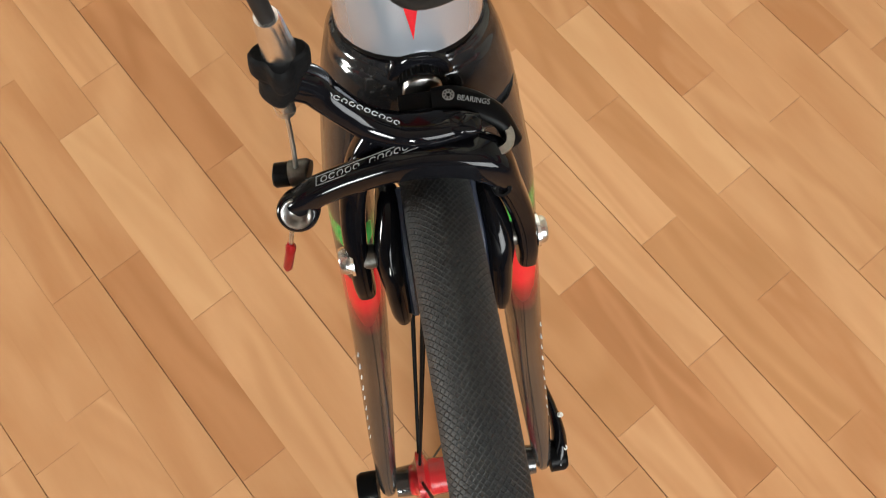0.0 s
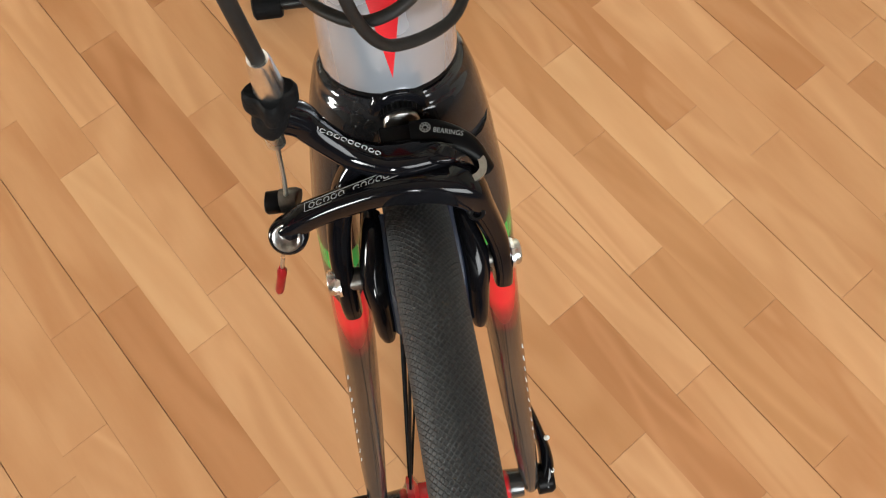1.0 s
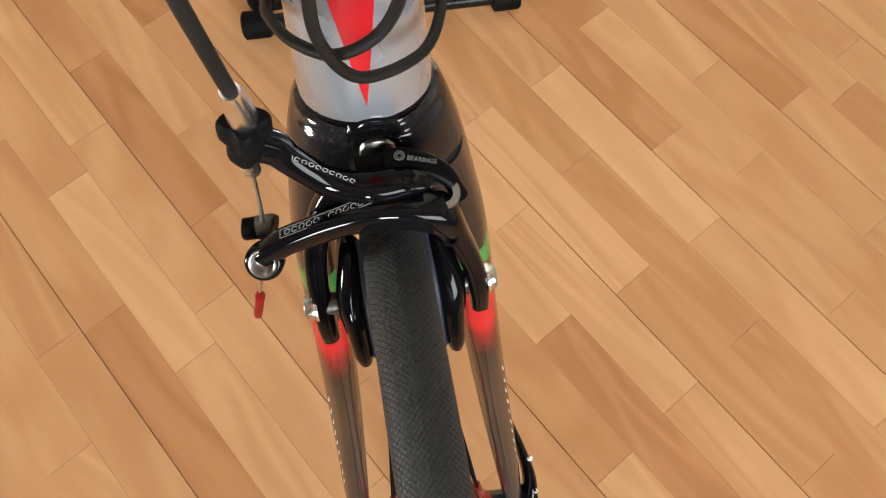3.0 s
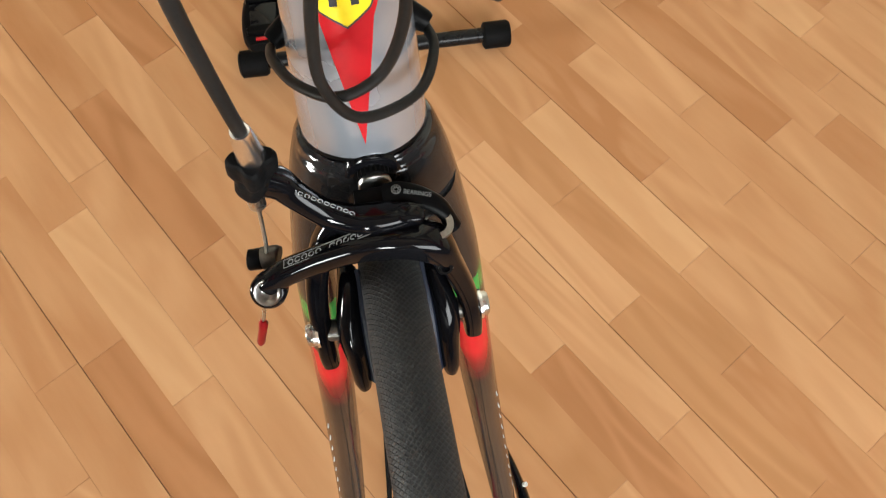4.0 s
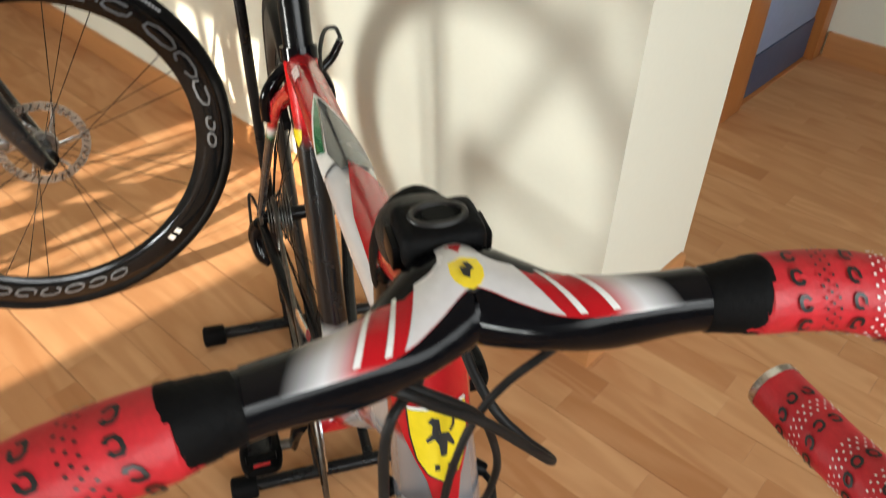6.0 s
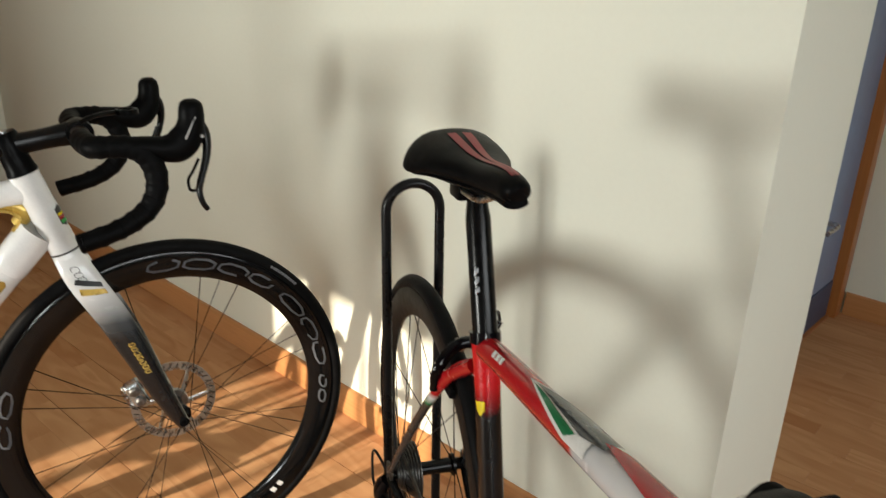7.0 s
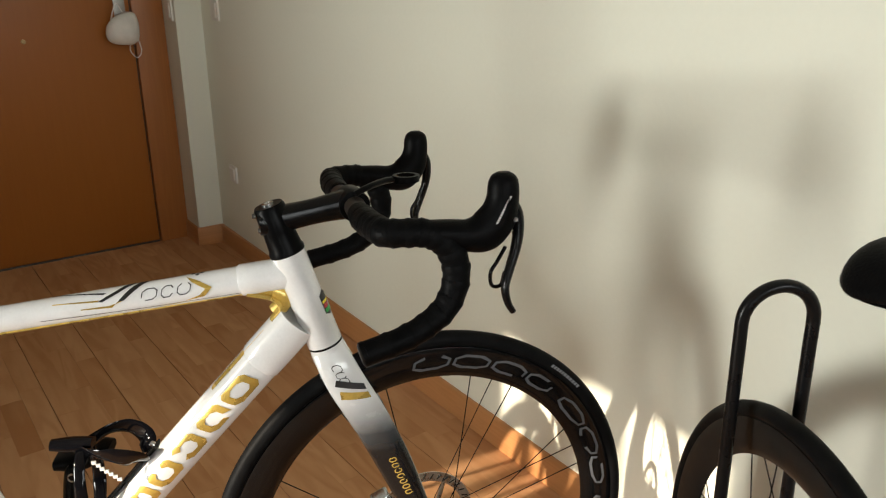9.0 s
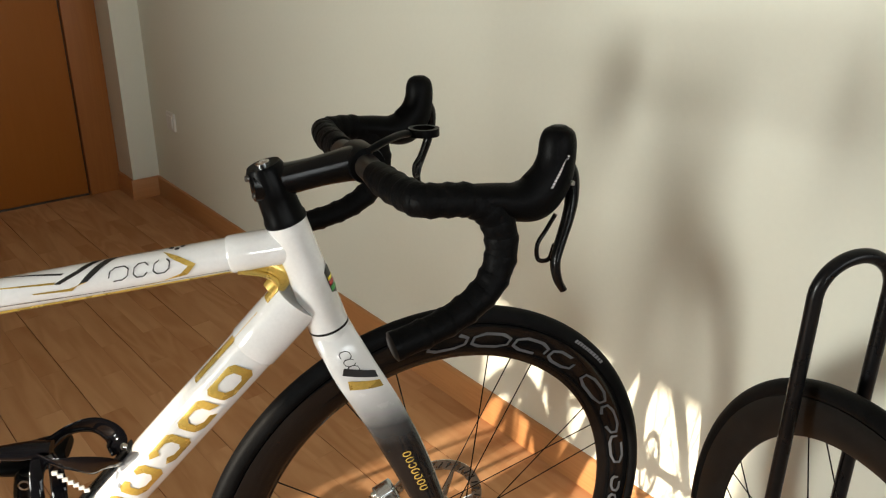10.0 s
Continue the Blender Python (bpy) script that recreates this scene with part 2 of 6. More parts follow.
HEAD_A = banded("head_tube_lacquer", "Z", [(0.0, (0.33, 0.355, 0.40)), (0.66, (0.40, 0.42, 0.46)), (0.70, (0.44, 0.009, 0.014)), (1.0, (0.44, 0.009, 0.014))], 0.67, 0.80, metal=0.62, coat=0.9)


def bar_paint(name, stops, slope):
    """Bar lacquer whose colours run outward in slanting bands."""
    m, nt, b, L = shader(name)
    co = nt.nodes.new("ShaderNodeTexCoord").outputs["Object"]
    sep = nt.nodes.new("ShaderNodeSeparateXYZ")
    L.new(co, sep.inputs[0])
    d = math_node(nt, "SUBTRACT", math_node(nt, "ABSOLUTE", sep.outputs[1]), math_node(nt, "MULTIPLY", math_node(nt, "ADD", sep.outputs[0], 0.105), slope))
    L.new(ramp_node(nt, math_node(nt, "MULTIPLY", d, 8.0), stops), b.inputs["Base Color"])
    b.inputs["Roughness"].default_value = 0.14
    b.inputs["Specular IOR Level"].default_value = 0.2
    return m


BAR_A = bar_paint("bar_lacquer", [(0.0, (0.44, 0.009, 0.014)), (0.35, (0.44, 0.009, 0.014)), (0.41, (0.55, 0.45, 0.45)), (0.44, (0.58, 0.58, 0.59)), (0.55, (0.004, 0.004, 0.005)), (1.0, (0.004, 0.004, 0.005))], 0.5)
# Unseen walls, toned dark to cut fill light and reflections in black parts.
ROOM = plaster("dark_unseen_wall_paint", (0.24, 0.21, 0.17))
GREY_STEEL = paint("grey_cast_steel", (0.30, 0.29, 0.28), 0.34, 1.0, 0, 0.15, 120)
BAR_BLACK = paint("black_bar_lacquer", (0.004, 0.004, 0.005), 0.12, 0.0, 0.0, 0.2, 25, spec=0.12)

# ---- mesh tools ----


def part(name, bm, material, parent=None, label="", at=None, sharp=50):
    """Links a bmesh as one mesh object under a thing or a part."""
    bm.normal_update()
    for f in bm.faces:
        f.smooth = True
    for ed in bm.edges:
        if len(ed.link_faces) == 2 and ed.calc_face_angle(0) > radians(sharp):
            ed.smooth = False
    me = bpy.data.meshes.new(name)
    bm.to_mesh(me)
    bm.free()
    me.materials.append(material)
    ob = new(name, me)
    if parent is not None:
        ob.parent = parent
    if at is not None:
        ob.matrix_basis = at
    if label:
        ob["label"] = label
    return ob


def thing(name, label, category, group="", m=None, kind=""):
    ob = new(name)
    ob.empty_display_size = 0.1
    if m is not None:
        ob.matrix_world = m
    return tagged(ob, label, category, group, kind)


def box(bm, lo, hi, bevel=0.0, segs=2):
    vs = [bm.verts.new((x, y, z)) for z in (lo[2], hi[2]) for x, y in ((lo[0], lo[1]), (hi[0], lo[1]), (hi[0], hi[1]), (lo[0], hi[1]))]
    fs = [bm.faces.new([vs[i] for i in q]) for q in ((3, 2, 1, 0), (4, 5, 6, 7), (0, 1, 5, 4), (1, 2, 6, 5), (2, 3, 7, 6), (3, 0, 4, 7))]
    if bevel:
        bmesh.ops.bevel(bm, geom=list({ed for f in fs for ed in f.edges}), offset=bevel, segments=segs, affect="EDGES", profile=0.6)
    return bm


def curve(pts, n=6):
    """Points of a smooth line through pts (each a tuple of any length)."""
    p = [np.array(q, float) for q in pts]
    p = [2 * p[0] - p[1]] + p + [2 * p[-1] - p[-2]]
    out = []
    for i in range(1, len(p) - 2):
        for k in range(n):
            t = k / n
            out.append(0.5 * (2 * p[i] + (p[i + 1] - p[i - 1]) * t + (2 * p[i - 1] - 5 * p[i] + 4 * p[i + 1] - p[i + 2]) * t * t
                              + (3 * p[i] - p[i - 1] - 3 * p[i + 1] + p[i + 2]) * t ** 3))
    return out + [p[-2]]


def sweep(bm, rows, n=14, up=(0, 1, 0), caps=True, power=1.0, closed=False):
    """Sweeps an oval along rows of (x, y, z, a, b): a is half the width along up, b half the width across it."""
    rows = [np.array(r, float) for r in rows]
    pts = [Vector(r[:3]) for r in rows]
    rings, side = [], Vector(up) if up else None
    for i, r in enumerate(rows):
        if closed:
            tan = (pts[(i + 1) % len(pts)] - pts[i - 1]).normalized()
        else:
            tan = (pts[min(i + 1, len(pts) - 1)] - pts[max(i - 1, 0)]).normalized()
        if up:
            s = Vector(up)
        else:
            s = side if side is not None else (Vector((0, 0, 1)) if abs(tan.z) < 0.9 else Vector((1, 0, 0)))
        s = (s - tan * s.dot(tan)).normalized()
        side = s
        q = tan.cross(s)
        a, b = r[3], r[4] if len(r) > 4 else r[3]
        ring = []
        for k in range(n):
            th = 2 * math.pi * k / n
            c, d = math.cos(th), math.sin(th)
            if power != 1.0:
                c, d = math.copysign(abs(c) ** power, c), math.copysign(abs(d) ** power, d)
            ring.append(bm.verts.new(pts[i] + s * (a * c) + q * (b * d)))
        rings.append(ring)
    for i in range(len(rings) if closed else len(rings) - 1):
        r0, r1 = rings[i], rings[(i + 1) % len(rings)]
        for k in range(n):
            bm.faces.new((r0[k], r0[(k + 1) % n], r1[(k + 1) % n], r1[k]))
    if caps and not closed:
        bm.faces.new(rings[0][::-1])
        bm.faces.new(rings[-1])
    bmesh.ops.recalc_face_normals(bm, faces=bm.faces[:])
    return bm


def pipe(pts, r, n=10, k=6, up=None):
    """A bmesh of a round tube along a smooth line."""
    return sweep(bmesh.new(), [(*q, r) for q in curve(pts, k)], n, up)


def lathe(bm, prof, n=48, axis=1, centre=(0, 0, 0), closed=False):
    """Turns a profile of (radius, height) about an axis of the thing."""
    c = Vector(centre)
    u, v = ((1, 2), (2, 0), (0, 1))[axis]
    rings = []
    for r, h in prof:
        ring = []
        for k in range(n):
            th = 2 * math.pi * k / n
            p = [0, 0, 0]
            p[axis], p[u], p[v] = h, r * math.cos(th), r * math.sin(th)
            ring.append(bm.verts.new(c + Vector(p)))
        rings.append(ring)
    m = len(rings)
    for i in range(m if closed else m - 1):
        r0, r1 = rings[i], rings[(i + 1) % m]
        for k in range(n):
            bm.faces.new((r0[k], r0[(k + 1) % n], r1[(k + 1) % n], r1[k]))
    if not closed:
        for ring in (rings[0], rings[-1]):
            try:
                bm.faces.new(ring)
            except ValueError:
                pass
    bmesh.ops.recalc_face_normals(bm, faces=bm.faces[:])
    return bm


def bolt(p, d, r, h, n=18):
    """A turned round piece of radius r and height h from p along d."""
    bm = lathe(bmesh.new(), [(r * 0.001, 0), (r, 0), (r, h * 0.8), (r * 0.85, h), (r * 0.5, h), (r * 0.45, h * 0.7), (r * 0.001, h * 0.7)], n, 2)
    bm.transform(Matrix.Translation(p) @ Vector(d).to_track_quat("Z", "Y").to_matrix().to_4x4())
    return bm


def wrap(polys, mapper, du=0.004, dv=0.02):
    """Flat outlines (u, v) cut small and laid on a surface by mapper(u, v)."""
    bm = bmesh.new()
    for poly in polys:
        bm.faces.new([bm.verts.new((x, y, 0)) for x, y in poly])
    us = [v.co.x for v in bm.verts]
    vs = [v.co.y for v in bm.verts]
    for lo, hi, d, nrm in ((min(us), max(us), du, (1, 0, 0)), (min(vs), max(vs), dv, (0, 1, 0))):
        k = lo + d
        while k < hi - d * 0.1:
            bmesh.ops.bisect_plane(bm, geom=bm.verts[:] + bm.edges[:] + bm.faces[:], plane_co=(k * nrm[0], k * nrm[1], 0), plane_no=nrm)
            k += d
    bmesh.ops.triangulate(bm, faces=[f for f in bm.faces if len(f.verts) > 4])
    for v in bm.verts:
        v.co = mapper(v.co.x, v.co.y)
    bmesh.ops.recalc_face_normals(bm, faces=bm.faces[:])
    return bm


def tube_map(p0, p1, r0, r1, side, lift=0.0006, squash=1.0):
    """mapper for a round tube: u runs round from side (to the left seen from outside), v along it from p0."""
    p0, p1 = Vector(p0), Vector(p1)
    tan = (p1 - p0).normalized()
    s = Vector(side)
    s = (s - tan * s.dot(tan)).normalized()
    q = tan.cross(s)
    ln = (p1 - p0).length

    def f(u, v):
        r = r0 + (r1 - r0) * v / ln
        th = u / r
        return p0 + tan * v + s * ((r * squash + lift) * math.cos(th)) + q * ((r + lift) * math.sin(th))
    return f


def blocks(n, w, h, gap, slant=0.2, v0=0.0, u0=0.0, along="v", seed=1):
    """A row of n slanted bars that stand for lettering."""
    rnd = random.Random(seed)
    out, x = [], 0.0
    for _ in range(n):
        ww = w * rnd.uniform(0.75, 1.15)
        q = [(x, -h / 2), (x + ww, -h / 2), (x + ww + slant * h, h / 2), (x + slant * h, h / 2)]
        out.append([(u0 + b, v0 + a) if along == "v" else (u0 + a, v0 + b) for a, b in q])
        x += ww + gap
    return out


def outline(q, w, open_side=-1):
    """A hollow plain shape with cut corners inside a slanted bar, open on one side if wanted."""
    at = lambda a, b: tuple((1 - b) * ((1 - a) * q[0][i] + a * q[1][i]) + b * ((1 - a) * q[3][i] + a * q[2][i]) for i in (0, 1))
    wx = abs(q[1][0] - q[0][0]) + abs(q[1][1] - q[0][1])
    wy = max(abs(q[3][1] - q[0][1]), abs(q[3][0] - q[0][0]))
    fx, fy = min(0.42, w / wx), min(0.42, w / wy)
    c = 0.26
    out = [(c, 0), (1 - c, 0), (1, c), (1, 1 - c), (1 - c, 1), (c, 1), (0, 1 - c), (0, c)]
    ins = [(fx + (1 - 2 * fx) * a, fy + (1 - 2 * fy) * b) for a, b in out]
    return [[at(*out[k]), at(*out[(k + 1) % 8]), at(*ins[(k + 1) % 8]), at(*ins[k])] for k in range(8) if k != open_side]


# ---- bicycle parts ----


def wheel(bike, name, m, r, tyre_mat, tyre_w, rim_mat, rim_depth, rim_w, groups, hub_w, hub_mat, spoke_mat, flange=0.019, label=""):
    """A spoked wheel with its axle along y; groups: spoke angles, side and lean."""
    w = new(name)
    w.parent, w.matrix_basis = bike, m
    if label:
        w["label"] = label
    h = tyre_w / 2
    ro = r - h
    prof = [(ro + h * math.cos(t), h * math.sin(t)) for t in [radians(-125 + 250 * k / 18) for k in range(19)]]
    prof += [(ro - h * 0.75, h * 0.55), (ro - h * 0.75, -h * 0.55)]
    part("tyre", lathe(bmesh.new(), prof, 128, closed=True), tyre_mat, w)
    ri = ro - h * 0.7
    hw = rim_w / 2
    prof = [(ri, -hw * 0.92), (ri - 0.004, -hw), (ri - 0.011, -hw), (ri - rim_depth * 0.4, -hw * 0.97), (ri - rim_depth * 0.6, -hw * 0.86), (ri - rim_depth * 0.78, -hw * 0.66), (ri - rim_depth * 0.92, -hw * 0.40), (ri - rim_depth, -hw * 0.14),
            (ri - rim_depth, hw * 0.14), (ri - rim_depth * 0.92, hw * 0.40), (ri - rim_depth * 0.78, hw * 0.66), (ri - rim_depth * 0.6, hw * 0.86), (ri - rim_depth * 0.4, hw * 0.97), (ri - 0.011, hw), (ri - 0.004, hw), (ri, hw * 0.92)]
    part("rim", lathe(bmesh.new(), prof, 128, closed=True), rim_mat, w)
    fw = hub_w / 2
    prof = [(0.004, -fw), (0.010, -fw), (0.011, -fw + 0.012), (0.013, -fw + 0.014), (flange, -fw + 0.016), (flange, -fw + 0.021), (0.013, -fw + 0.024), (0.0115, 0),
            (0.013, fw - 0.024), (flange, fw - 0.021), (flange, fw - 0.016), (0.013, fw - 0.014), (0.011, fw - 0.012), (0.010, fw), (0.004, fw)]
    part("hub", lathe(bmesh.new(), prof, 32), hub_mat, w)
    length = ri - rim_depth - flange * 0.2
    sp = sweep(bmesh.new(), [(0, 0, 0, 0.0010, 0.0007), (0, 0, length * 0.5, 0.0010, 0.0006), (0, 0, length, 0.0009)], 6, (1, 0, 0))
    first = part("spoke", sp, spoke_mat, w)
    for i, (ang, side, lean) in enumerate(groups):
        ob = first if i == 0 else new("spoke", first.data)
        ob.parent = w
        a0, a1 = radians(ang + lean), radians(ang)
        p0 = Vector((flange * math.cos(a0), side * (fw - 0.0185), flange * math.sin(a0)))
        p1 = Vector(((ri - rim_depth + 0.001) * math.cos(a1), 0, (ri - rim_depth + 0.001) * math.sin(a1)))
        q = (p1 - p0).to_track_quat("Z", "Y").to_matrix().to_4x4()
        ob.matrix_basis = Matrix.Translation(p0) @ q @ Matrix.Diagonal((1, 1, (p1 - p0).length / length, 1))
    return w, ri


def rim_map(ri, depth, hw, side):
    """mapper for a rim's flank: u along the rim, v outward from its middle."""
    def f(u, v):
        r = ri - depth * 0.45 + v
        th = u / (ri - depth * 0.45)
        t = (ri - r) / depth
        y = hw * (1.0 if t < 0.5 else 1.0 - (t - 0.5) * 1.05)
        return Vector((r * math.cos(th), side * (y + 0.0008), r * math.sin(th)))
    return f


def g3(groups, spread, start=0.0):
    out = []
    for k in range(groups):
        c = start + 360 * k / groups
        out += [(c - spread, -1, 55), (c, 1, 0), (c + spread, -1, -55)]
    return out


def even(n, start=0.0, lean=0):
    return [(start + 360 * k / n, 1 if k % 2 else -1, lean if k % 4 < 2 else -lean) for k in range(n)]


def saddle(bike, nose, length, width, mat, rail_mat, stripes=None, tilt=0.0):
    """A saddle with its nose forward: cover, base, rails."""
    x0, z0 = nose
    sd = new("saddle")
    sd.parent = bike
    sd.matrix_basis = Matrix.Translation((x0, 0, z0)) @ pose(0, 0, 0, 0, tilt, 0)
    rows = []
    for t, w, h, top in ((0.0, 0.010, 0.014, -0.014), (0.03, 0.016, 0.025, -0.005), (0.15, 0.019, 0.030, -0.002), (0.38, 0.028, 0.029, -0.007), (0.55, 0.045, 0.031, -0.006),
                         (0.72, 0.060, 0.035, 0.000), (0.86, 0.067, 0.037, 0.004), (0.95, 0.062, 0.035, 0.004), (1.0, 0.042, 0.020, -0.005)):
        rows.append((-t * length, 0, top - h * 0.5, w * width / 0.132, h * 0.62))

    def sag(u, y):
        """How far the wings of the rear half hang below the middle."""
        k = min(max((-u / length - 0.38) / 0.42, 0.0), 1.0)
        return 0.018 * k * k * (3 - 2 * k) * (y / 0.066) ** 4

    def sagged(bm):
        for v in bm.verts:
            v.co.z -= sag(v.co.x, v.co.y)
        return bm

    part("cover", sagged(sweep(bmesh.new(), curve(rows, 5), 28, (0, 1, 0))), mat, sd)
    base = [(r[0], 0, r[2] - 0.013, r[3] * 0.9, 0.007) for r in rows[1:-1]]
    part("base", sagged(sweep(bmesh.new(), curve(base, 3), 14)), BLACK_SATIN, sd)
    for s in (1, -1):
        part("rail", pipe([(-0.035, s * 0.012, -0.03), (-0.07, s * 0.02, -0.043), (-0.12, s * 0.022, -0.046), (-0.18, s * 0.022, -0.045), (-0.24, s * 0.03, -0.026)], 0.0035, 8), rail_mat, sd)
    part("clamp", box(bmesh.new(), (-0.165, -0.028, -0.06), (-0.125, 0.028, -0.038), 0.005), BLACK_SATIN, sd)
    if stripes:
        def on_top(u, v):
            rr = [tuple(r) for r in curve(rows, 5)]
            for (xa, _, za, wa, ha), (xb, _, zb, wb, hb) in zip(rr, rr[1:]):
                if xb <= u <= xa or (u < rr[-1][0]):
                    k = (u - xa) / (xb - xa) if xb != xa else 0
                    z, w, hh = za + (zb - za) * k, wa + (wb - wa) * k, ha + (hb - ha) * k
                    y = v * w
                    return Vector((u, y, z + hh * math.sqrt(max(0, 1 - v * v)) - sag(u, y) + 0.0012))
            return Vector((u, v * 0.02, 0))
        for c, wd, mt in stripes:
            part("stripe", wrap([[(-0.012, c - wd * 1.6), (-length * 0.82, c - wd), (-length * 0.82, c + wd), (-0.012, c + wd * 1.6)]], on_top, 0.012, 0.06), mt, sd)
    return sd

# ---- room: walls, ceiling, door, skirting ----
H = 2.5
X_IN, X_DOOR, Y_JOG, T_END = -3.268, -3.440, -0.066, 0.375
X_END, Y_WALL = 0.010, 0.043  # free corner of the long wall


def slab(name, lo, hi, material, label, category="wall", bevel=0.0):
    return tagged(part(name, box(bmesh.new(), lo, hi, bevel), material), label, category, kind="structure")


slab("wall_north", (X_IN, Y_WALL, 0), (X_END, T_END, H), WALL, "cream painted plaster wall behind the bicycles")
slab("wall_jog", (X_IN - 0.33, Y_JOG, 0), (X_IN, T_END, H), WALL, "cream painted plaster pier beside the entrance door")
bm = box(bmesh.new(), (X_DOOR - 0.2, -1.06, 2.06), (X_DOOR, Y_JOG, H))
box(bm, (X_DOOR - 0.2, -4.0, 0), (X_DOOR, -1.06, H))
tagged(part("wall_west", bm, WALL), "cream painted wall around the entrance door", "wall", kind="structure")
slab("wall_hall", (-0.25, 1.715, 0), (3.2, 1.90, H), WALL, "cream painted far wall of the passage")
bm = box(bmesh.new(), (-0.45, T_END, 0), (-0.27, 1.04, H))
box(bm, (-0.45, 1.70, 0), (-0.27, 1.90, H))
box(bm, (-0.45, 1.04, 2.06), (-0.27, 1.70, H))
tagged(part("wall_passage", bm, WALL), "cream painted passage wall around an open doorway", "wall", kind="structure")
slab("ceiling", (-3.8, -4.2, H), (3.3, 2.0, H + 0.15), CEIL, "plain white ceiling", "ceiling")
slab("floor", (-3.8, -4.2, -0.06), (3.3, 2.0, -0.009), FLOOR_BED, "dark bed under the wooden floor", "floor")

# unseen window wall behind the camera; assumed wide and narrow windows in the east wall
WY0, WY1, WX0, WX1 = -3.95, -3.75, 3.0, 3.2
W1, W2, W3 = (-1.54, -0.82, 0.15, 1.70), (-2.2, 0.2, 0.95, 2.25), (-3.45, -3.05, 0.6, 1.3)
bm = bmesh.new()
for lo, hi in (((-3.65, WY0, 0), (W1[0], WY1, H)), ((W1[0], WY0, 0), (W1[1], WY1, W1[2])), ((W1[0], WY0, W1[3]), (W1[1], WY1, H)), ((W1[1], WY0, 0), (3.0, WY1, H))):
    box(bm, lo, hi)
tagged(part("wall_south", bm, ROOM), "plain wall out of view, darkened to cut fill light, with a tall window", "wall", kind="structure")
bm = bmesh.new()
for lo, hi in (((WX0, -3.95, 0), (WX1, W3[0], H)), ((WX0, W3[0], 0), (WX1, W3[1], W3[2])), ((WX0, W3[0], W3[3]), (WX1, W3[1], H)), ((WX0, W3[1], 0), (WX1, W2[0], H)), ((WX0, W2[0], 0), (WX1, W2[1], W2[2])), ((WX0, W2[0], W2[3]), (WX1, W2[1], H)), ((WX0, W2[1], 0), (WX1, 1.90, H))):
    box(bm, lo, hi)
tagged(part("wall_east", bm, ROOM), "plain wall out of view, darkened to cut fill light, with a wide window", "wall", kind="structure")
win = thing("window_1", "white framed window that lets in the sun", "window", kind="structure")
x0, x1, z0, z1 = W1
for lo, hi in (((x0, -3.83, z0), (x1, -3.78, z0 + 0.04)), ((x0, -3.83, z1 - 0.04), (x1, -3.78, z1)), ((x0, -3.83, z0 + 0.04), (x0 + 0.04, -3.78, z1 - 0.04)), ((x1 - 0.04, -3.83, z0 + 0.04), (x1, -3.78, z1 - 0.04))):
    part("frame", box(bmesh.new(), lo, hi, 0.004), PLASTIC_W, win)
# Unseen bars, spaced so that their shadows split the sun into stripes.
for c, w in ((-1.398, 0.05), (-1.262, 0.060), (-1.116, 0.022)):
    part("mullion", box(bmesh.new(), (c - w / 2, -3.825, z0 + 0.04), (c + w / 2, -3.785, z1 - 0.04), 0.003), PLASTIC_W, win)
# Assumed east windows, not seen; added to house the fill lamps.
for name, (y0, y1, z0, z1), label in (("window_2", W2, "wide white framed window, assumed out of view for broad fill light"), ("window_3", W3, "narrow white framed window, assumed out of view for a small fill lamp")):
    win = thing(name, label, "window", kind="structure")
    for lo, hi in (((3.03, y0, z0), (3.08, y1, z0 + 0.04)), ((3.03, y0, z1 - 0.04), (3.08, y1, z1)), ((3.03, y0, z0 + 0.04), (3.08, y0 + 0.04, z1 - 0.04)), ((3.03, y1 - 0.04, z0 + 0.04), (3.08, y1, z1 - 0.04))):
        part("frame", box(bmesh.new(), lo, hi, 0.004), PLASTIC_W, win)


def skirting(name, pts, height=0.082, depth=0.011):
    """A skirting board along wall corners given in plan; it stands to the right of its way."""
    for (xa, ya), (xb, yb) in zip(pts, pts[1:]):
        d = Vector((xb - xa, yb - ya, 0))
        nrm = Vector((d.y, -d.x, 0)).normalized()
        ln = d.length
        bm = bmesh.new()
        prof = [(0, 0), (depth, 0), (depth, height - 0.006), (depth - 0.003, height - 0.001), (depth - 0.006, height), (0, height)]
        ends = []
        for s in (0.0, ln):
            ends.append([bm.verts.new(Vector((xa, ya, 0)) + d.normalized() * (s + (depth if s else -depth) * 0.999) + nrm * a + Vector((0, 0, b))) for a, b in prof])
        m = len(prof)
        for k in range(m):
            bm.faces.new((ends[0][k], ends[0][(k + 1) % m], ends[1][(k + 1) % m], ends[1][k]))
        bm.faces.new(ends[0][::-1]), bm.faces.new(ends[1])
        bmesh.ops.recalc_face_normals(bm, faces=bm.faces[:])
        tagged(part(name, bm, SKIRT), "varnished orange wooden skirting board", "skirting board", kind="structure")


skirting("baseboard", [(X_IN + 0.013, Y_WALL), (X_END - 0.001, Y_WALL)])
skirting("baseboard", [(X_END, Y_WALL + 0.001), (X_END, T_END - 0.02)])
skirting("baseboard", [(X_IN, Y_JOG + 0.001), (X_IN, Y_WALL - 0.014)])
skirting("baseboard", [(X_DOOR + 0.035, Y_JOG), (X_IN - 0.001, Y_JOG)])
skirting("baseboard", [(-0.22, 1.715), (2.98, 1.715)])

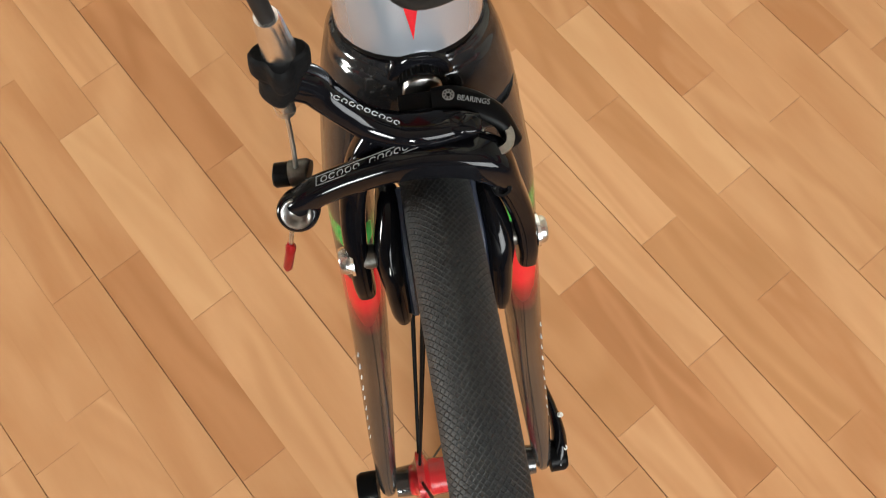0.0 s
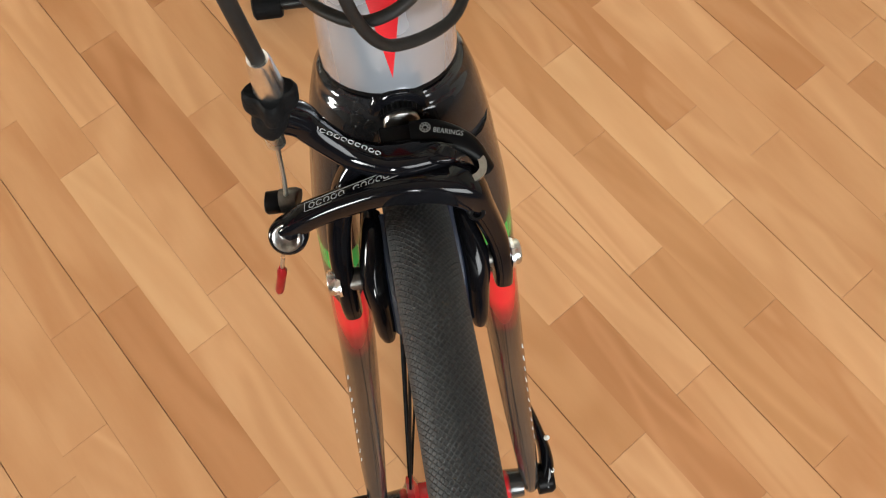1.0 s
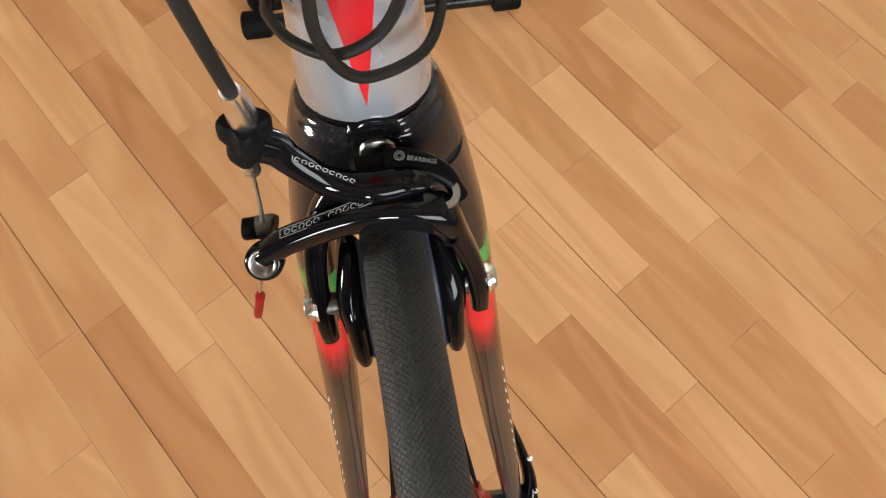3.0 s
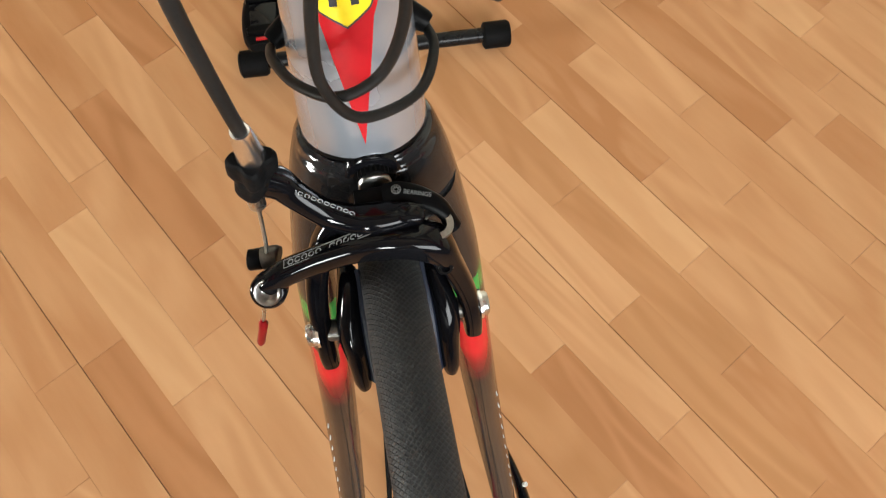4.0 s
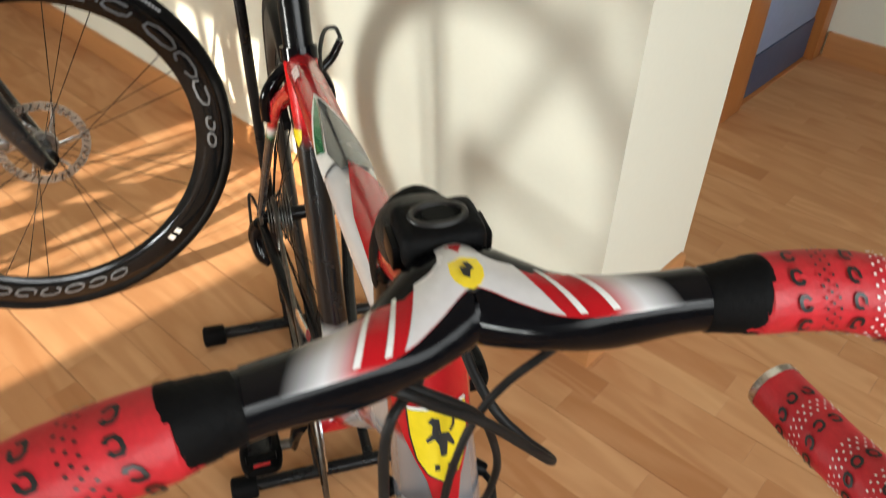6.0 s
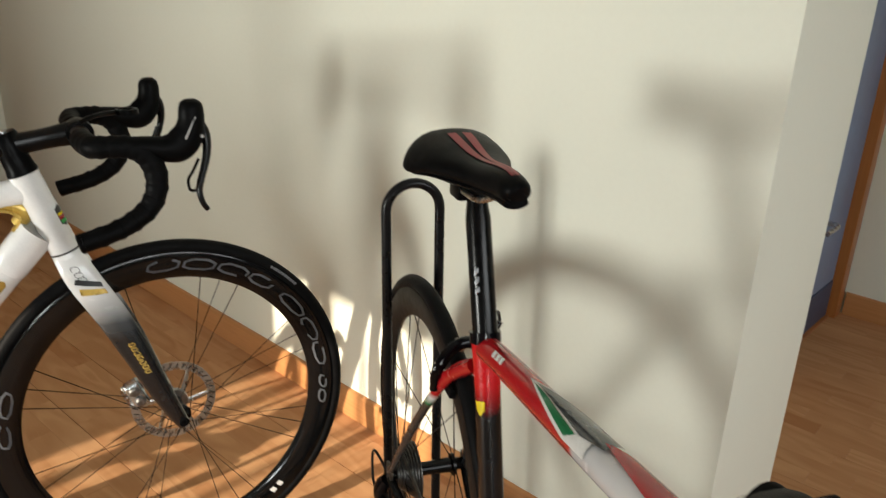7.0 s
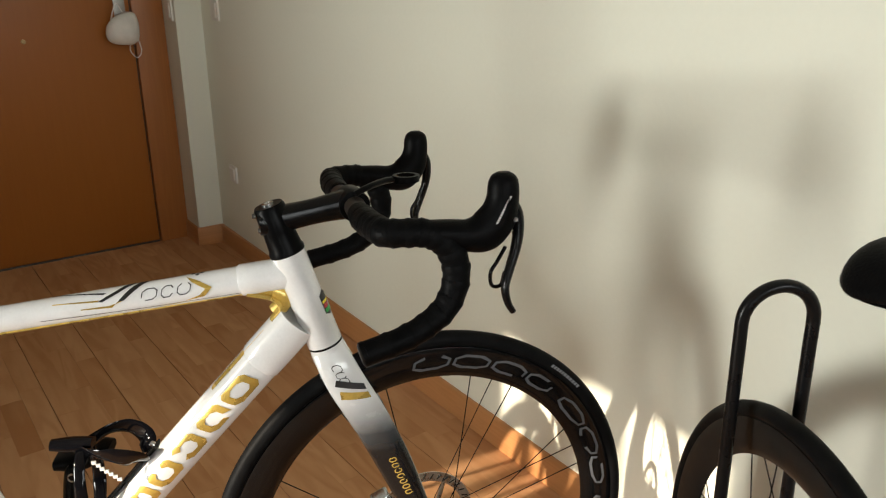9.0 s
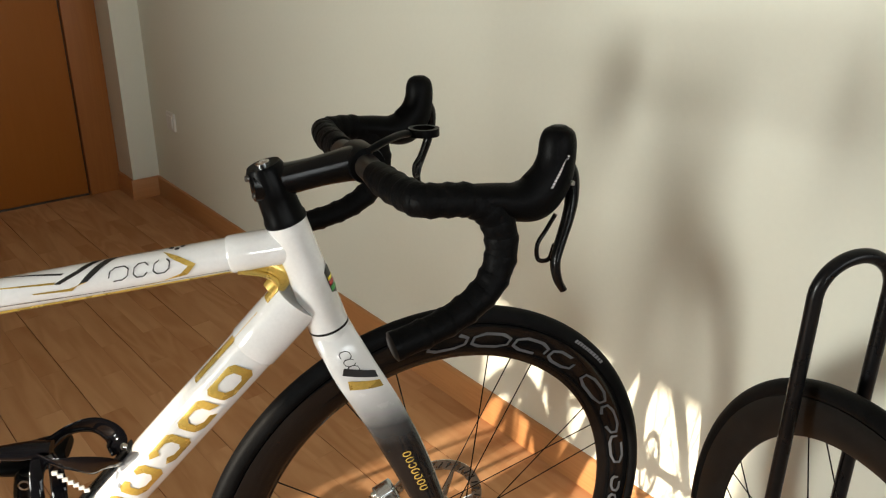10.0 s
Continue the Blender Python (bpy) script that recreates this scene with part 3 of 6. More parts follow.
# entrance door with its frame
door = thing("door_1", "closed orange veneered entrance door with a bronze handle", "door", kind="structure")
EDGE = -0.198
part("leaf", box(bmesh.new(), (X_DOOR - 0.045, -1.026, 0.006), (X_DOOR + 0.006, EDGE, 2.0), 0.003), VENEER, door)
part("jamb", box(bmesh.new(), (X_DOOR - 0.05, EDGE + 0.005, 0), (X_DOOR + 0.022, Y_JOG - 0.001, 2.06), 0.004), FRAME_WOOD, door)
part("jamb", box(bmesh.new(), (X_DOOR - 0.05, -1.106, 0), (X_DOOR + 0.022, -1.030, 2.06), 0.004), FRAME_WOOD, door)
part("head", box(bmesh.new(), (X_DOOR - 0.05, -1.030, 2.003), (X_DOOR + 0.022, EDGE + 0.005, 2.06), 0.004), FRAME_WOOD, door)
part("seal", box(bmesh.new(), (X_DOOR - 0.04, EDGE + 0.0002, 0.005), (X_DOOR - 0.002, EDGE + 0.0048, 2.0)), BLACK_INK, door, "dark rubber seal")
part("threshold", box(bmesh.new(), (X_DOOR - 0.04, -1.026, -0.004), (X_DOOR + 0.012, EDGE, 0.0048), 0.002), DARK_STEEL, door)
bronze = paint("aged_bronze", (0.36, 0.25, 0.11), 0.32, 1.0)
handle = part("handle", pipe([(X_DOOR + 0.010, -0.238, 1.062), (X_DOOR + 0.050, -0.238, 1.062), (X_DOOR + 0.058, -0.252, 1.062), (X_DOOR + 0.058, -0.335, 1.064)], 0.008, 12), bronze, door, "bronze lever handle")
part("handle_plate", box(bmesh.new(), (X_DOOR + 0.006, -0.260, 0.90), (X_DOOR + 0.012, -0.216, 1.14), 0.002), paint("grey_satin_metal", (0.42, 0.41, 0.38), 0.4, 0.7), door, "grey metal backplate")
part("peephole", bolt((X_DOOR + 0.006, -0.607, 0.897), (1, 0, 0), 0.009, 0.004), bronze, door)

# white filter mask that hangs from the handle
mask = thing("face_mask", "white cup-shaped filter mask hanging from the door handle", "mask", m=pose(X_DOOR + 0.05, -0.238, 0.932))
rows = [(0.004, -0.066, -0.030, 0.010, 0.012), (0.012, -0.058, -0.026, 0.026, 0.034), (0.020, -0.036, -0.014, 0.036, 0.052), (0.020, -0.008, -0.002, 0.038, 0.062), (0.012, 0.022, 0.004, 0.032, 0.064), (0.004, 0.042, 0.004, 0.020, 0.056), (0.0, 0.048, 0.004, 0.008, 0.046)]
part("cup", sweep(bmesh.new(), curve(rows, 4), 16, (1, 0, 0)), CLOTH_W, mask)
part("strap", pipe([(0.0, -0.05, 0.03), (0.0, -0.035, 0.075), (0.005, -0.02, 0.102), (0.0, -0.005, 0.075), (0.0, 0.02, 0.035)], 0.002, 6), CLOTH_W, mask)
part("strap", pipe([(0.0, 0.02, -0.045), (0.0, 0.012, -0.085), (0.0, 0.035, -0.115), (0.0, 0.056, -0.09), (0.0, 0.048, -0.04)], 0.002, 6), CLOTH_W, mask)


def wall_plate(name, m, label, category, w=0.08, h=0.08, rocker=True):
    t = thing(name, label, category, m=m)
    part("plate", box(bmesh.new(), (-w / 2, -0.009, -h / 2), (w / 2, 0, h / 2), 0.003), PLASTIC_W, t)
    if rocker:
        part("rocker", box(bmesh.new(), (-w * 0.34, -0.013, -h * 0.34), (w * 0.34, -0.009, h * 0.34), 0.0015), PLASTIC_W, t)
    else:
        part("cup", lathe(bmesh.new(), [(0.001, -0.0095), (0.017, -0.0095), (0.019, -0.011), (0.021, -0.0095)], 24), PLASTIC_W, t)
    return t


wall_plate("light_switch", pose(-3.10, Y_WALL, 1.010), "white plastic light switch on the cream wall", "switch")
wall_plate("light_switch", pose(X_IN - 0.060, Y_JOG, 1.003), "white plastic light switch beside the entrance door", "switch", 0.08, 0.08)
wall_plate("wall_socket", pose(-3.06, Y_WALL, 0.356), "white plastic socket low on the cream wall", "socket", 0.07, 0.07)

orn = thing("wall_ornament", "small grey ribbed ornament hung on the cream wall", "ornament", m=pose(-0.614, Y_WALL, 1.158))
stone = paint("grey_plaster_cast", (0.52, 0.51, 0.48), 0.7, var=0.12, relief=0.4)
part("plaque", box(bmesh.new(), (-0.026, -0.012, 0.0), (0.026, 0, 0.13), 0.004), stone, orn)
for x in (-0.013, 0.013):
    prof = [(0.002, 0.002)] + [(0.0085 + 0.0018 * (k % 2), 0.006 + 0.004 * k) for k in range(28)] + [(0.002, 0.124)]
    part("ribbed_rod", lathe(bmesh.new(), prof, 14, 2, (x, -0.014, 0)), stone, orn)

# doorway into the next room
way = thing("door_2", "open doorway with an orange wooden frame and a blue-grey door", "door", kind="structure")
for lo, hi in (((-0.46, 1.04, 0), (-0.245, 1.170, 2.06)), ((-0.46, 1.640, 0), (-0.235, 1.700, 2.06)), ((-0.46, 1.170, 2.0), (-0.245, 1.640, 2.06))):
    part("jamb", box(bmesh.new(), lo, hi, 0.004), FRAME_WOOD, way)
part("sill", box(bmesh.new(), (-0.46, 1.170, -0.004), (-0.255, 1.640, 0.005), 0.002), FRAME_WOOD, way)
part("leaf", box(bmesh.new(), (-0.305, 1.170, 0.14), (-0.268, 1.640, 2.0), 0.003), BLUE_DOOR, way, "blue-grey painted door leaf")
part("kick_panel", box(bmesh.new(), (-0.308, 1.170, 0.006), (-0.265, 1.640, 0.138), 0.003), BLUE_DARK, way, "dark blue lower panel")
part("handle", pipe([(-0.268, 1.42, 0.40), (-0.24, 1.42, 0.40), (-0.232, 1.40, 0.40), (-0.232, 1.31, 0.40)], 0.008, 10), STEEL, way, "bright steel handle")

# ---- red and silver racing bicycle in the floor stand ----
A_AT = pose(0.4675, -0.774, 0, 0, 0, -28.12)
bike_a = thing("road_bicycle", "red and silver racing bicycle held in a black floor stand", "bicycle", "bicycles in the room", A_AT)
ZA = 0.336
AX = lambda z: -0.046 - 0.3057 * (z - ZA)  # steering axis, forward of the front axle
BBA = (-0.588, 0, 0.27)
SEAT_A = (-0.702, 0, 0.715)
REAR_A = (-0.950, 0, ZA + 0.002)
STEER_A = pose(-0.15, 0, 0, 0, 0, -2.3) @ pose(0.15, 0, 0)  # the frame stands a little turned against the fork


def turn_frame(bike, front, m):
    """Turns all parts of a bicycle but those that steer."""
    for ob in bike.children:
        if ob.name.split(".")[0] not in front:
            ob.matrix_basis = m @ ob.matrix_basis


# wheels
red_hub = banded("red_and_black_hub", "Y", [(0.0, (0.02, 0.02, 0.02)), (0.10, (0.02, 0.02, 0.02)), (0.12, (0.42, 0.012, 0.016)), (0.36, (0.42, 0.012, 0.016)), (0.38, (0.03, 0.03, 0.03)),
                                            (0.62, (0.03, 0.03, 0.03)), (0.64, (0.42, 0.012, 0.016)), (0.88, (0.42, 0.012, 0.016)), (0.9, (0.02, 0.02, 0.02)), (1.0, (0.02, 0.02, 0.02))], -0.05, 0.05)
fw, _ = wheel(bike_a, "front_wheel", pose(0, 0, ZA), 0.336, TYRE_A, 0.0252, DARK_STEEL, 0.026, 0.0205, even(20, 9, 0), 0.098, red_hub, BLACK_SATIN, label="front wheel with file-tread tyre")
wheel(bike_a, "rear_wheel", pose(*REAR_A), 0.336, TYRE_B, 0.025, RIM_CARBON, 0.050, 0.022, g3(7, 7, 10), 0.128, CARBON, BLACK_SATIN, label="deep black carbon rear wheel")
part("quick_release", bolt((0, -0.062, ZA), (0, -1, 0), 0.011, 0.014), BLACK_SATIN, bike_a)
part("quick_release", bolt((0, 0.060, ZA), (0, 1, 0), 0.011, 0.012), BLACK_SATIN, bike_a)
lever = part("release_lever", sweep(bmesh.new(), curve([(0.004, 0.066, ZA, 0.006, 0.009), (-0.014, 0.069, ZA + 0.008, 0.005, 0.010), (-0.035, 0.066, ZA + 0.016, 0.0035, 0.009), (-0.055, 0.061, ZA + 0.022, 0.0025, 0.006)], 5), 12), BLACK_GLOSS, bike_a)
for x, z in ((-0.004, ZA + 0.010), (-0.026, ZA + 0.021)):
    part("pin", bolt((x, 0.070, z), (0.1, 0.5, 1), 0.0018, 0.003, 10), WHITE_INK, lever)

# fork
FORK_INK = paint("pale_fork_print", (0.40, 0.40, 0.39), 0.4)
crown = [(AX(0.676), 0, 0.6768, 0.0256, 0.0256), (AX(0.674), 0, 0.6745, 0.0278, 0.0268), (AX(0.669), 0, 0.669, 0.0304, 0.0282), (AX(0.660) + 0.001, 0, 0.660, 0.0332, 0.0288), (AX(0.648) + 0.003, 0, 0.648, 0.0360, 0.0278),
         (AX(0.634) + 0.005, 0, 0.635, 0.0382, 0.0250), (AX(0.620) + 0.007, 0, 0.622, 0.0378, 0.019)]
part("fork_crown", sweep(bmesh.new(), curve(crown, 5), 28), CROWN, bike_a, "glossy dark carbon fork crown")
for s in (-1, 1):
    rows = [(AX(0.65) + 0.002, s * 0.0255, 0.648, 0.010, 0.022), (AX(0.625) + 0.004, s * 0.0310, 0.622, 0.0095, 0.021), (AX(0.60) + 0.009, s * 0.0340, 0.595, 0.0102, 0.0190), (-0.085, s * 0.0382, 0.53, 0.0096, 0.0160),
            (-0.058, s * 0.0450, 0.45, 0.0092, 0.0130), (-0.028, s * 0.0512, 0.385, 0.0082, 0.0108), (-0.004, s * 0.0545, 0.344, 0.0065, 0.0100), (0.001, s * 0.0550, 0.330, 0.0055, 0.008)]
    blade = part("fork_blade", sweep(bmesh.new(), curve(rows, 6), 18), FORK_A, bike_a, "fork blade fading from red to dark grey")
    pts = curve(rows, 12)[40:64]
    for k in range(9):
        p, q = pts[k * 2], pts[k * 2 + 1]
        bmt = bmesh.new()
        a0 = Vector(p[:3]) + Vector((p[4] * 0.60, s * p[3] * 0.78, 0))
        bm_box = box(bmt, (-0.0009, -0.0003, -0.0028 - 0.0010 * (k % 2)), (0.0009, 0.0003, 0.0028))
        part("print_mark", bm_box, FORK_INK, blade, at=Matrix.Translation(a0) @ pose(0, 0, 0, 0, -19, s * 35))

# head tube, badge and rings
ht0, ht1 = (AX(0.678), 0, 0.678), (AX(0.815), 0, 0.815)
part("head_tube", sweep(bmesh.new(), curve([(*ht0, 0.0252), (AX(0.69), 0, 0.69, 0.0248), (AX(0.735), 0, 0.735, 0.0225), (AX(0.78), 0, 0.78, 0.0208), (*ht1, 0.0205)], 5), 36), HEAD_A, bike_a, "silver head tube turning red at the top")
part("headset_ring", sweep(bmesh.new(), [(AX(0.6766), 0, 0.6766, 0.0253), (AX(0.6783), 0, 0.6783, 0.0253)], 36), BLACK_SATIN, bike_a)
part("headset_ring", sweep(bmesh.new(), [(AX(0.815), 0, 0.815, 0.0215), (AX(0.835), 0, 0.835, 0.0195)], 30), BLACK_GLOSS, bike_a)


def ht_map(u, v):
    z = 0.678 + v * 0.9563
    r = 0.0252 - (0.0252 - 0.0208) * min(1, max(0, (z - 0.682) / 0.080)) + 0.0007
    th = u / r
    return Vector((AX(z) + r * math.cos(th) * 0.97, r * math.sin(th), z + r * math.cos(th) * 0.28))


part("red_flash", wrap([[(0, 0.008), (0.009, 0.058), (0.024, 0.092), (0.032, 0.115), (0.034, 0.140), (-0.034, 0.140), (-0.032, 0.115), (-0.024, 0.092), (-0.009, 0.058)]], ht_map, 0.003, 0.008), RED, bike_a, "red wedge painted on the head tube")
shield = [(0, 0.057), (0.008, 0.0625), (0.0130, 0.071), (0.0155, 0.084), (0.0162, 0.099), (-0.0162, 0.099), (-0.0155, 0.084), (-0.0130, 0.071), (-0.008, 0.0625)]
lift = lambda f, d: (lambda u, v: f(u, v) + Vector((d, 0, d * 0.3)))
part("badge_edge", wrap([[(x * 1.06, 0.079 + (y - 0.079) * 1.05) for x, y in shield]], lift(ht_map, 0.0003), 0.003, 0.006), BLACK_INK, bike_a)
badge = part("badge", wrap([shield], lift(ht_map, 0.0006), 0.003, 0.006), YELLOW, bike_a, "yellow shield badge")
blob = [[(-0.0010, 0.0725), (0.0020, 0.0725), (0.0030, 0.0800), (0.0062, 0.0770), (0.0068, 0.0785), (0.0040, 0.0855), (-0.0040, 0.0865), (-0.0080, 0.0825), (-0.0070, 0.0808), (-0.0035, 0.0828), (-0.0015, 0.0790)],
        [(-0.0045, 0.0862), (0.0000, 0.0862), (-0.0005, 0.0940), (-0.0040, 0.0952), (-0.0062, 0.0925), (-0.0040, 0.0910)], [(0.0050, 0.0855), (0.0075, 0.0880), (0.0080, 0.0935), (0.0066, 0.0935), (0.0060, 0.0890), (0.0042, 0.0868)]]
part("emblem", wrap(blob, lift(ht_map, 0.0011), 0.003, 0.006), BLACK_INK, badge)
part("emblem_bar", wrap([[(-0.0048, 0.0645), (-0.0022, 0.0645), (-0.0020, 0.0680), (-0.0046, 0.0680)], [(0.0022, 0.0645), (0.0048, 0.0645), (0.0046, 0.0680), (0.0020, 0.0680)]], lift(ht_map, 0.0011), 0.003, 0.006), BLACK_INK, badge)
part("badge_rim", wrap([[(-0.0162, 0.0995), (0.0162, 0.0995), (0.0162, 0.1012), (-0.0162, 0.1012)]], lift(ht_map, 0.0009), 0.003, 0.006), WHITE_INK, badge)

# frame tubes
tt = [(AX(0.790) - 0.012, 0, 0.789, 0.0175, 0.020), (-0.35, 0, 0.763, 0.0185, 0.0185), (-0.50, 0, 0.740, 0.0175, 0.017), (-0.62, 0, 0.722, 0.0165, 0.0165), (SEAT_A[0] + 0.005, 0, 0.708, 0.0165, 0.017)]
TT_A = banded("top_tube_lacquer", "X", [(0.0, (0.44, 0.009, 0.014)), (0.575, (0.44, 0.009, 0.014)), (0.585, (0.50, 0.51, 0.53)), (0.70, (0.62, 0.62, 0.63)), (1.0, (0.62, 0.62, 0.63))], -0.72, -0.21)
top = part("top_tube", sweep(bmesh.new(), curve(tt, 6), 22), TT_A, bike_a, "top tube in red, green and silver")
on_tt = tube_map((-0.705, 0, 0.7095), (-0.205, 0, 0.7862), 0.0172, 0.0190, (0, -0.2, 1.0), 0.0012)
over_tt = tube_map((-0.705, 0, 0.7095), (-0.205, 0, 0.7862), 0.0172, 0.0190, (0, -0.2, 1.0), 0.0019)
part("white_wedge", wrap([[(0.001, 0.160), (0.023, 0.268), (0.023, 0.312), (-0.023, 0.312), (-0.023, 0.285)]], on_tt, 0.004, 0.02), WHITE_INK, top)
part("green_flash", wrap([[(0.002, 0.174), (0.019, 0.272), (0.011, 0.286), (0.003, 0.205)]], over_tt, 0.004, 0.02), GREEN, top)
part("dark_flash", wrap([[(0.000, 0.176), (0.002, 0.208), (0.009, 0.292), (0.004, 0.330), (-0.020, 0.330), (-0.020, 0.288)]], over_tt, 0.004, 0.02), paint("smoky_grey_lacquer", (0.07, 0.075, 0.08), 0.25, 0.2, 0.6, 0.2), top)
part("red_flash", wrap([[(-0.002, 0.320), (0.008, 0.400), (0.010, 0.470), (-0.024, 0.470), (-0.024, 0.365)]], over_tt, 0.004, 0.02), RED, top)
part("model_bar", wrap(blocks(3, 0.008, 0.008, 0.003, 0.3, 0.065, 0.010, "v", 6), on_tt, 0.004, 0.02), WHITE_INK, top)
dt = [(AX(0.735) - 0.012, 0, 0.738, 0.0200, 0.022), (-0.29, 0, 0.632, 0.0205, 0.0215), (-0.44, 0, 0.452, 0.0205, 0.0215), (BBA[0] + 0.012, 0, 0.286, 0.021, 0.021)]
DT_A = banded("down_tube_lacquer", "Z", [(0.0, (0.44, 0.009, 0.014)), (0.30, (0.44, 0.009, 0.014)), (0.36, (0.45, 0.47, 0.5)), (0.7, (0.52, 0.53, 0.55)), (0.78, (0.44, 0.009, 0.014)), (0.9, (0.46, 0.47, 0.49)), (1.0, (0.46, 0.47, 0.49))], 0.27, 0.74)
part("down_tube", sweep(bmesh.new(), curve(dt, 6), 22), DT_A, bike_a, "silver and red down tube")
st = [(*BBA, 0.0175, 0.017), (-0.636, 0, 0.46, 0.0165, 0.0165), (-0.681, 0, 0.64, 0.0165, 0.0165), (*SEAT_A, 0.0185, 0.0185)]
part("seat_tube", sweep(bmesh.new(), curve(st, 6), 20), SEAT_TUBE_A, bike_a, "black seat tube, red at both ends")
part("bottom_bracket", lathe(bmesh.new(), [(0.008, -0.036), (0.021, -0.036), (0.023, -0.03), (0.023, 0.03), (0.021, 0.036), (0.008, 0.036)], 28, 1, BBA), RED, bike_a)
part("seat_badge", wrap([[(-0.006, 0.009), (0, 0), (0.006, 0.009), (0.007, 0.020), (-0.007, 0.020)]], tube_map((-0.6770, 0, 0.625), (-0.6940, 0, 0.685), 0.0172, 0.0180, (0.55, -0.8, 0.1)), 0.003, 0.01), YELLOW, bike_a)
part("seat_collar", sweep(bmesh.new(), [(-0.7025, 0, 0.714, 0.0200), (-0.7065, 0, 0.7275, 0.0200)], 28), BLACK_GLOSS, bike_a, "black seat clamp collar")
part("collar_bolt", bolt((-0.724, -0.010, 0.722), (0, 1, 0), 0.004, 0.02), STEEL, bike_a)
post = part("seatpost", sweep(bmesh.new(), [(-0.7055, 0, 0.725, 0.0160), (-0.7530, 0, 0.862, 0.0160), (-0.7580, 0, 0.876, 0.014), (-0.7610, 0, 0.890, 0.012)], 24), CARBON, bike_a, "glossy black carbon seatpost")
part("post_print", wrap(blocks(3, 0.007, 0.006, 0.006, 0.9, 0.050, 0.0, "v", 4), tube_map((-0.7055, 0, 0.725), (-0.7525, 0, 0.860), 0.0160, 0.0160, (0.75, -0.65, 0.1)), 0.003, 0.01), GREY_INK, post)
for s in (-1, 1):
    stay = [(SEAT_A[0] - 0.012, s * 0.012, 0.675, 0.009), (-0.775, s * 0.028, 0.620, 0.0085), (-0.86, s * 0.045, 0.500, 0.0075), (REAR_A[0] + 0.006, s * 0.066, ZA + 0.012, 0.007)]
    STAY = banded("stay_lacquer", "Z", [(0.0, (0.03, 0.03, 0.032)), (0.62, (0.03, 0.03, 0.032)), (0.64, (0.01, 0.15, 0.05)), (0.69, (0.7, 0.7, 0.7)), (0.72, (0.44, 0.009, 0.014)), (1.0, (0.44, 0.009, 0.014))], 0.34, 0.68)
    part("seat_stay", sweep(bmesh.new(), [(*q[:3], q[3] * 0.85, q[3]) for q in curve(stay, 6)], 14), STAY, bike_a)
    chain_stay = [(BBA[0] - 0.01, s * 0.024, 0.275, 0.010), (-0.72, s * 0.034, 0.288, 0.0095), (-0.86, s * 0.054, 0.312, 0.008), (REAR_A[0] + 0.004, s * 0.066, ZA - 0.004, 0.007)]
    part("chain_stay", sweep(bmesh.new(), curve(chain_stay, 6), 14), CARBON, bike_a)
    part("dropout", box(bmesh.new(), (REAR_A[0] - 0.014, s * 0.066 - 0.003, ZA - 0.016), (REAR_A[0] + 0.016, s * 0.066 + 0.003, ZA + 0.02), 0.002), DARK_STEEL, bike_a)
part("stay_bridge", sweep(bmesh.new(), curve([(-0.772, -0.027, 0.626, 0.009), (-0.752, -0.014, 0.648, 0.011), (-0.745, 0.0, 0.655, 0.011), (-0.752, 0.014, 0.648, 0.011), (-0.772, 0.027, 0.626, 0.009)], 4), 12, (0, 0, 1)), RED, bike_a)

# drivetrain on the right-hand side
ring = part("chainring", lathe(bmesh.new(), [(0.085, -0.0445), (0.1035, -0.0445), (0.1035, -0.0415), (0.085, -0.0415)], 72, 1, BBA, True), BLACK_SATIN, bike_a, "large black chainring")
part("chainring", lathe(bmesh.new(), [(0.060, -0.0385), (0.071, -0.0385), (0.071, -0.036), (0.060, -0.036)], 60, 1, BBA, True), ALU, bike_a, "small grey chainring")
for k in range(5):
    th = 2 * math.pi * k / 5 + 0.4
    part("spider_arm", sweep(bmesh.new(), [(BBA[0], -0.046, BBA[2], 0.005, 0.011), (BBA[0] + 0.088 * math.cos(th), -0.044, BBA[2] + 0.088 * math.sin(th), 0.003, 0.007)], 10), CARBON, ring)
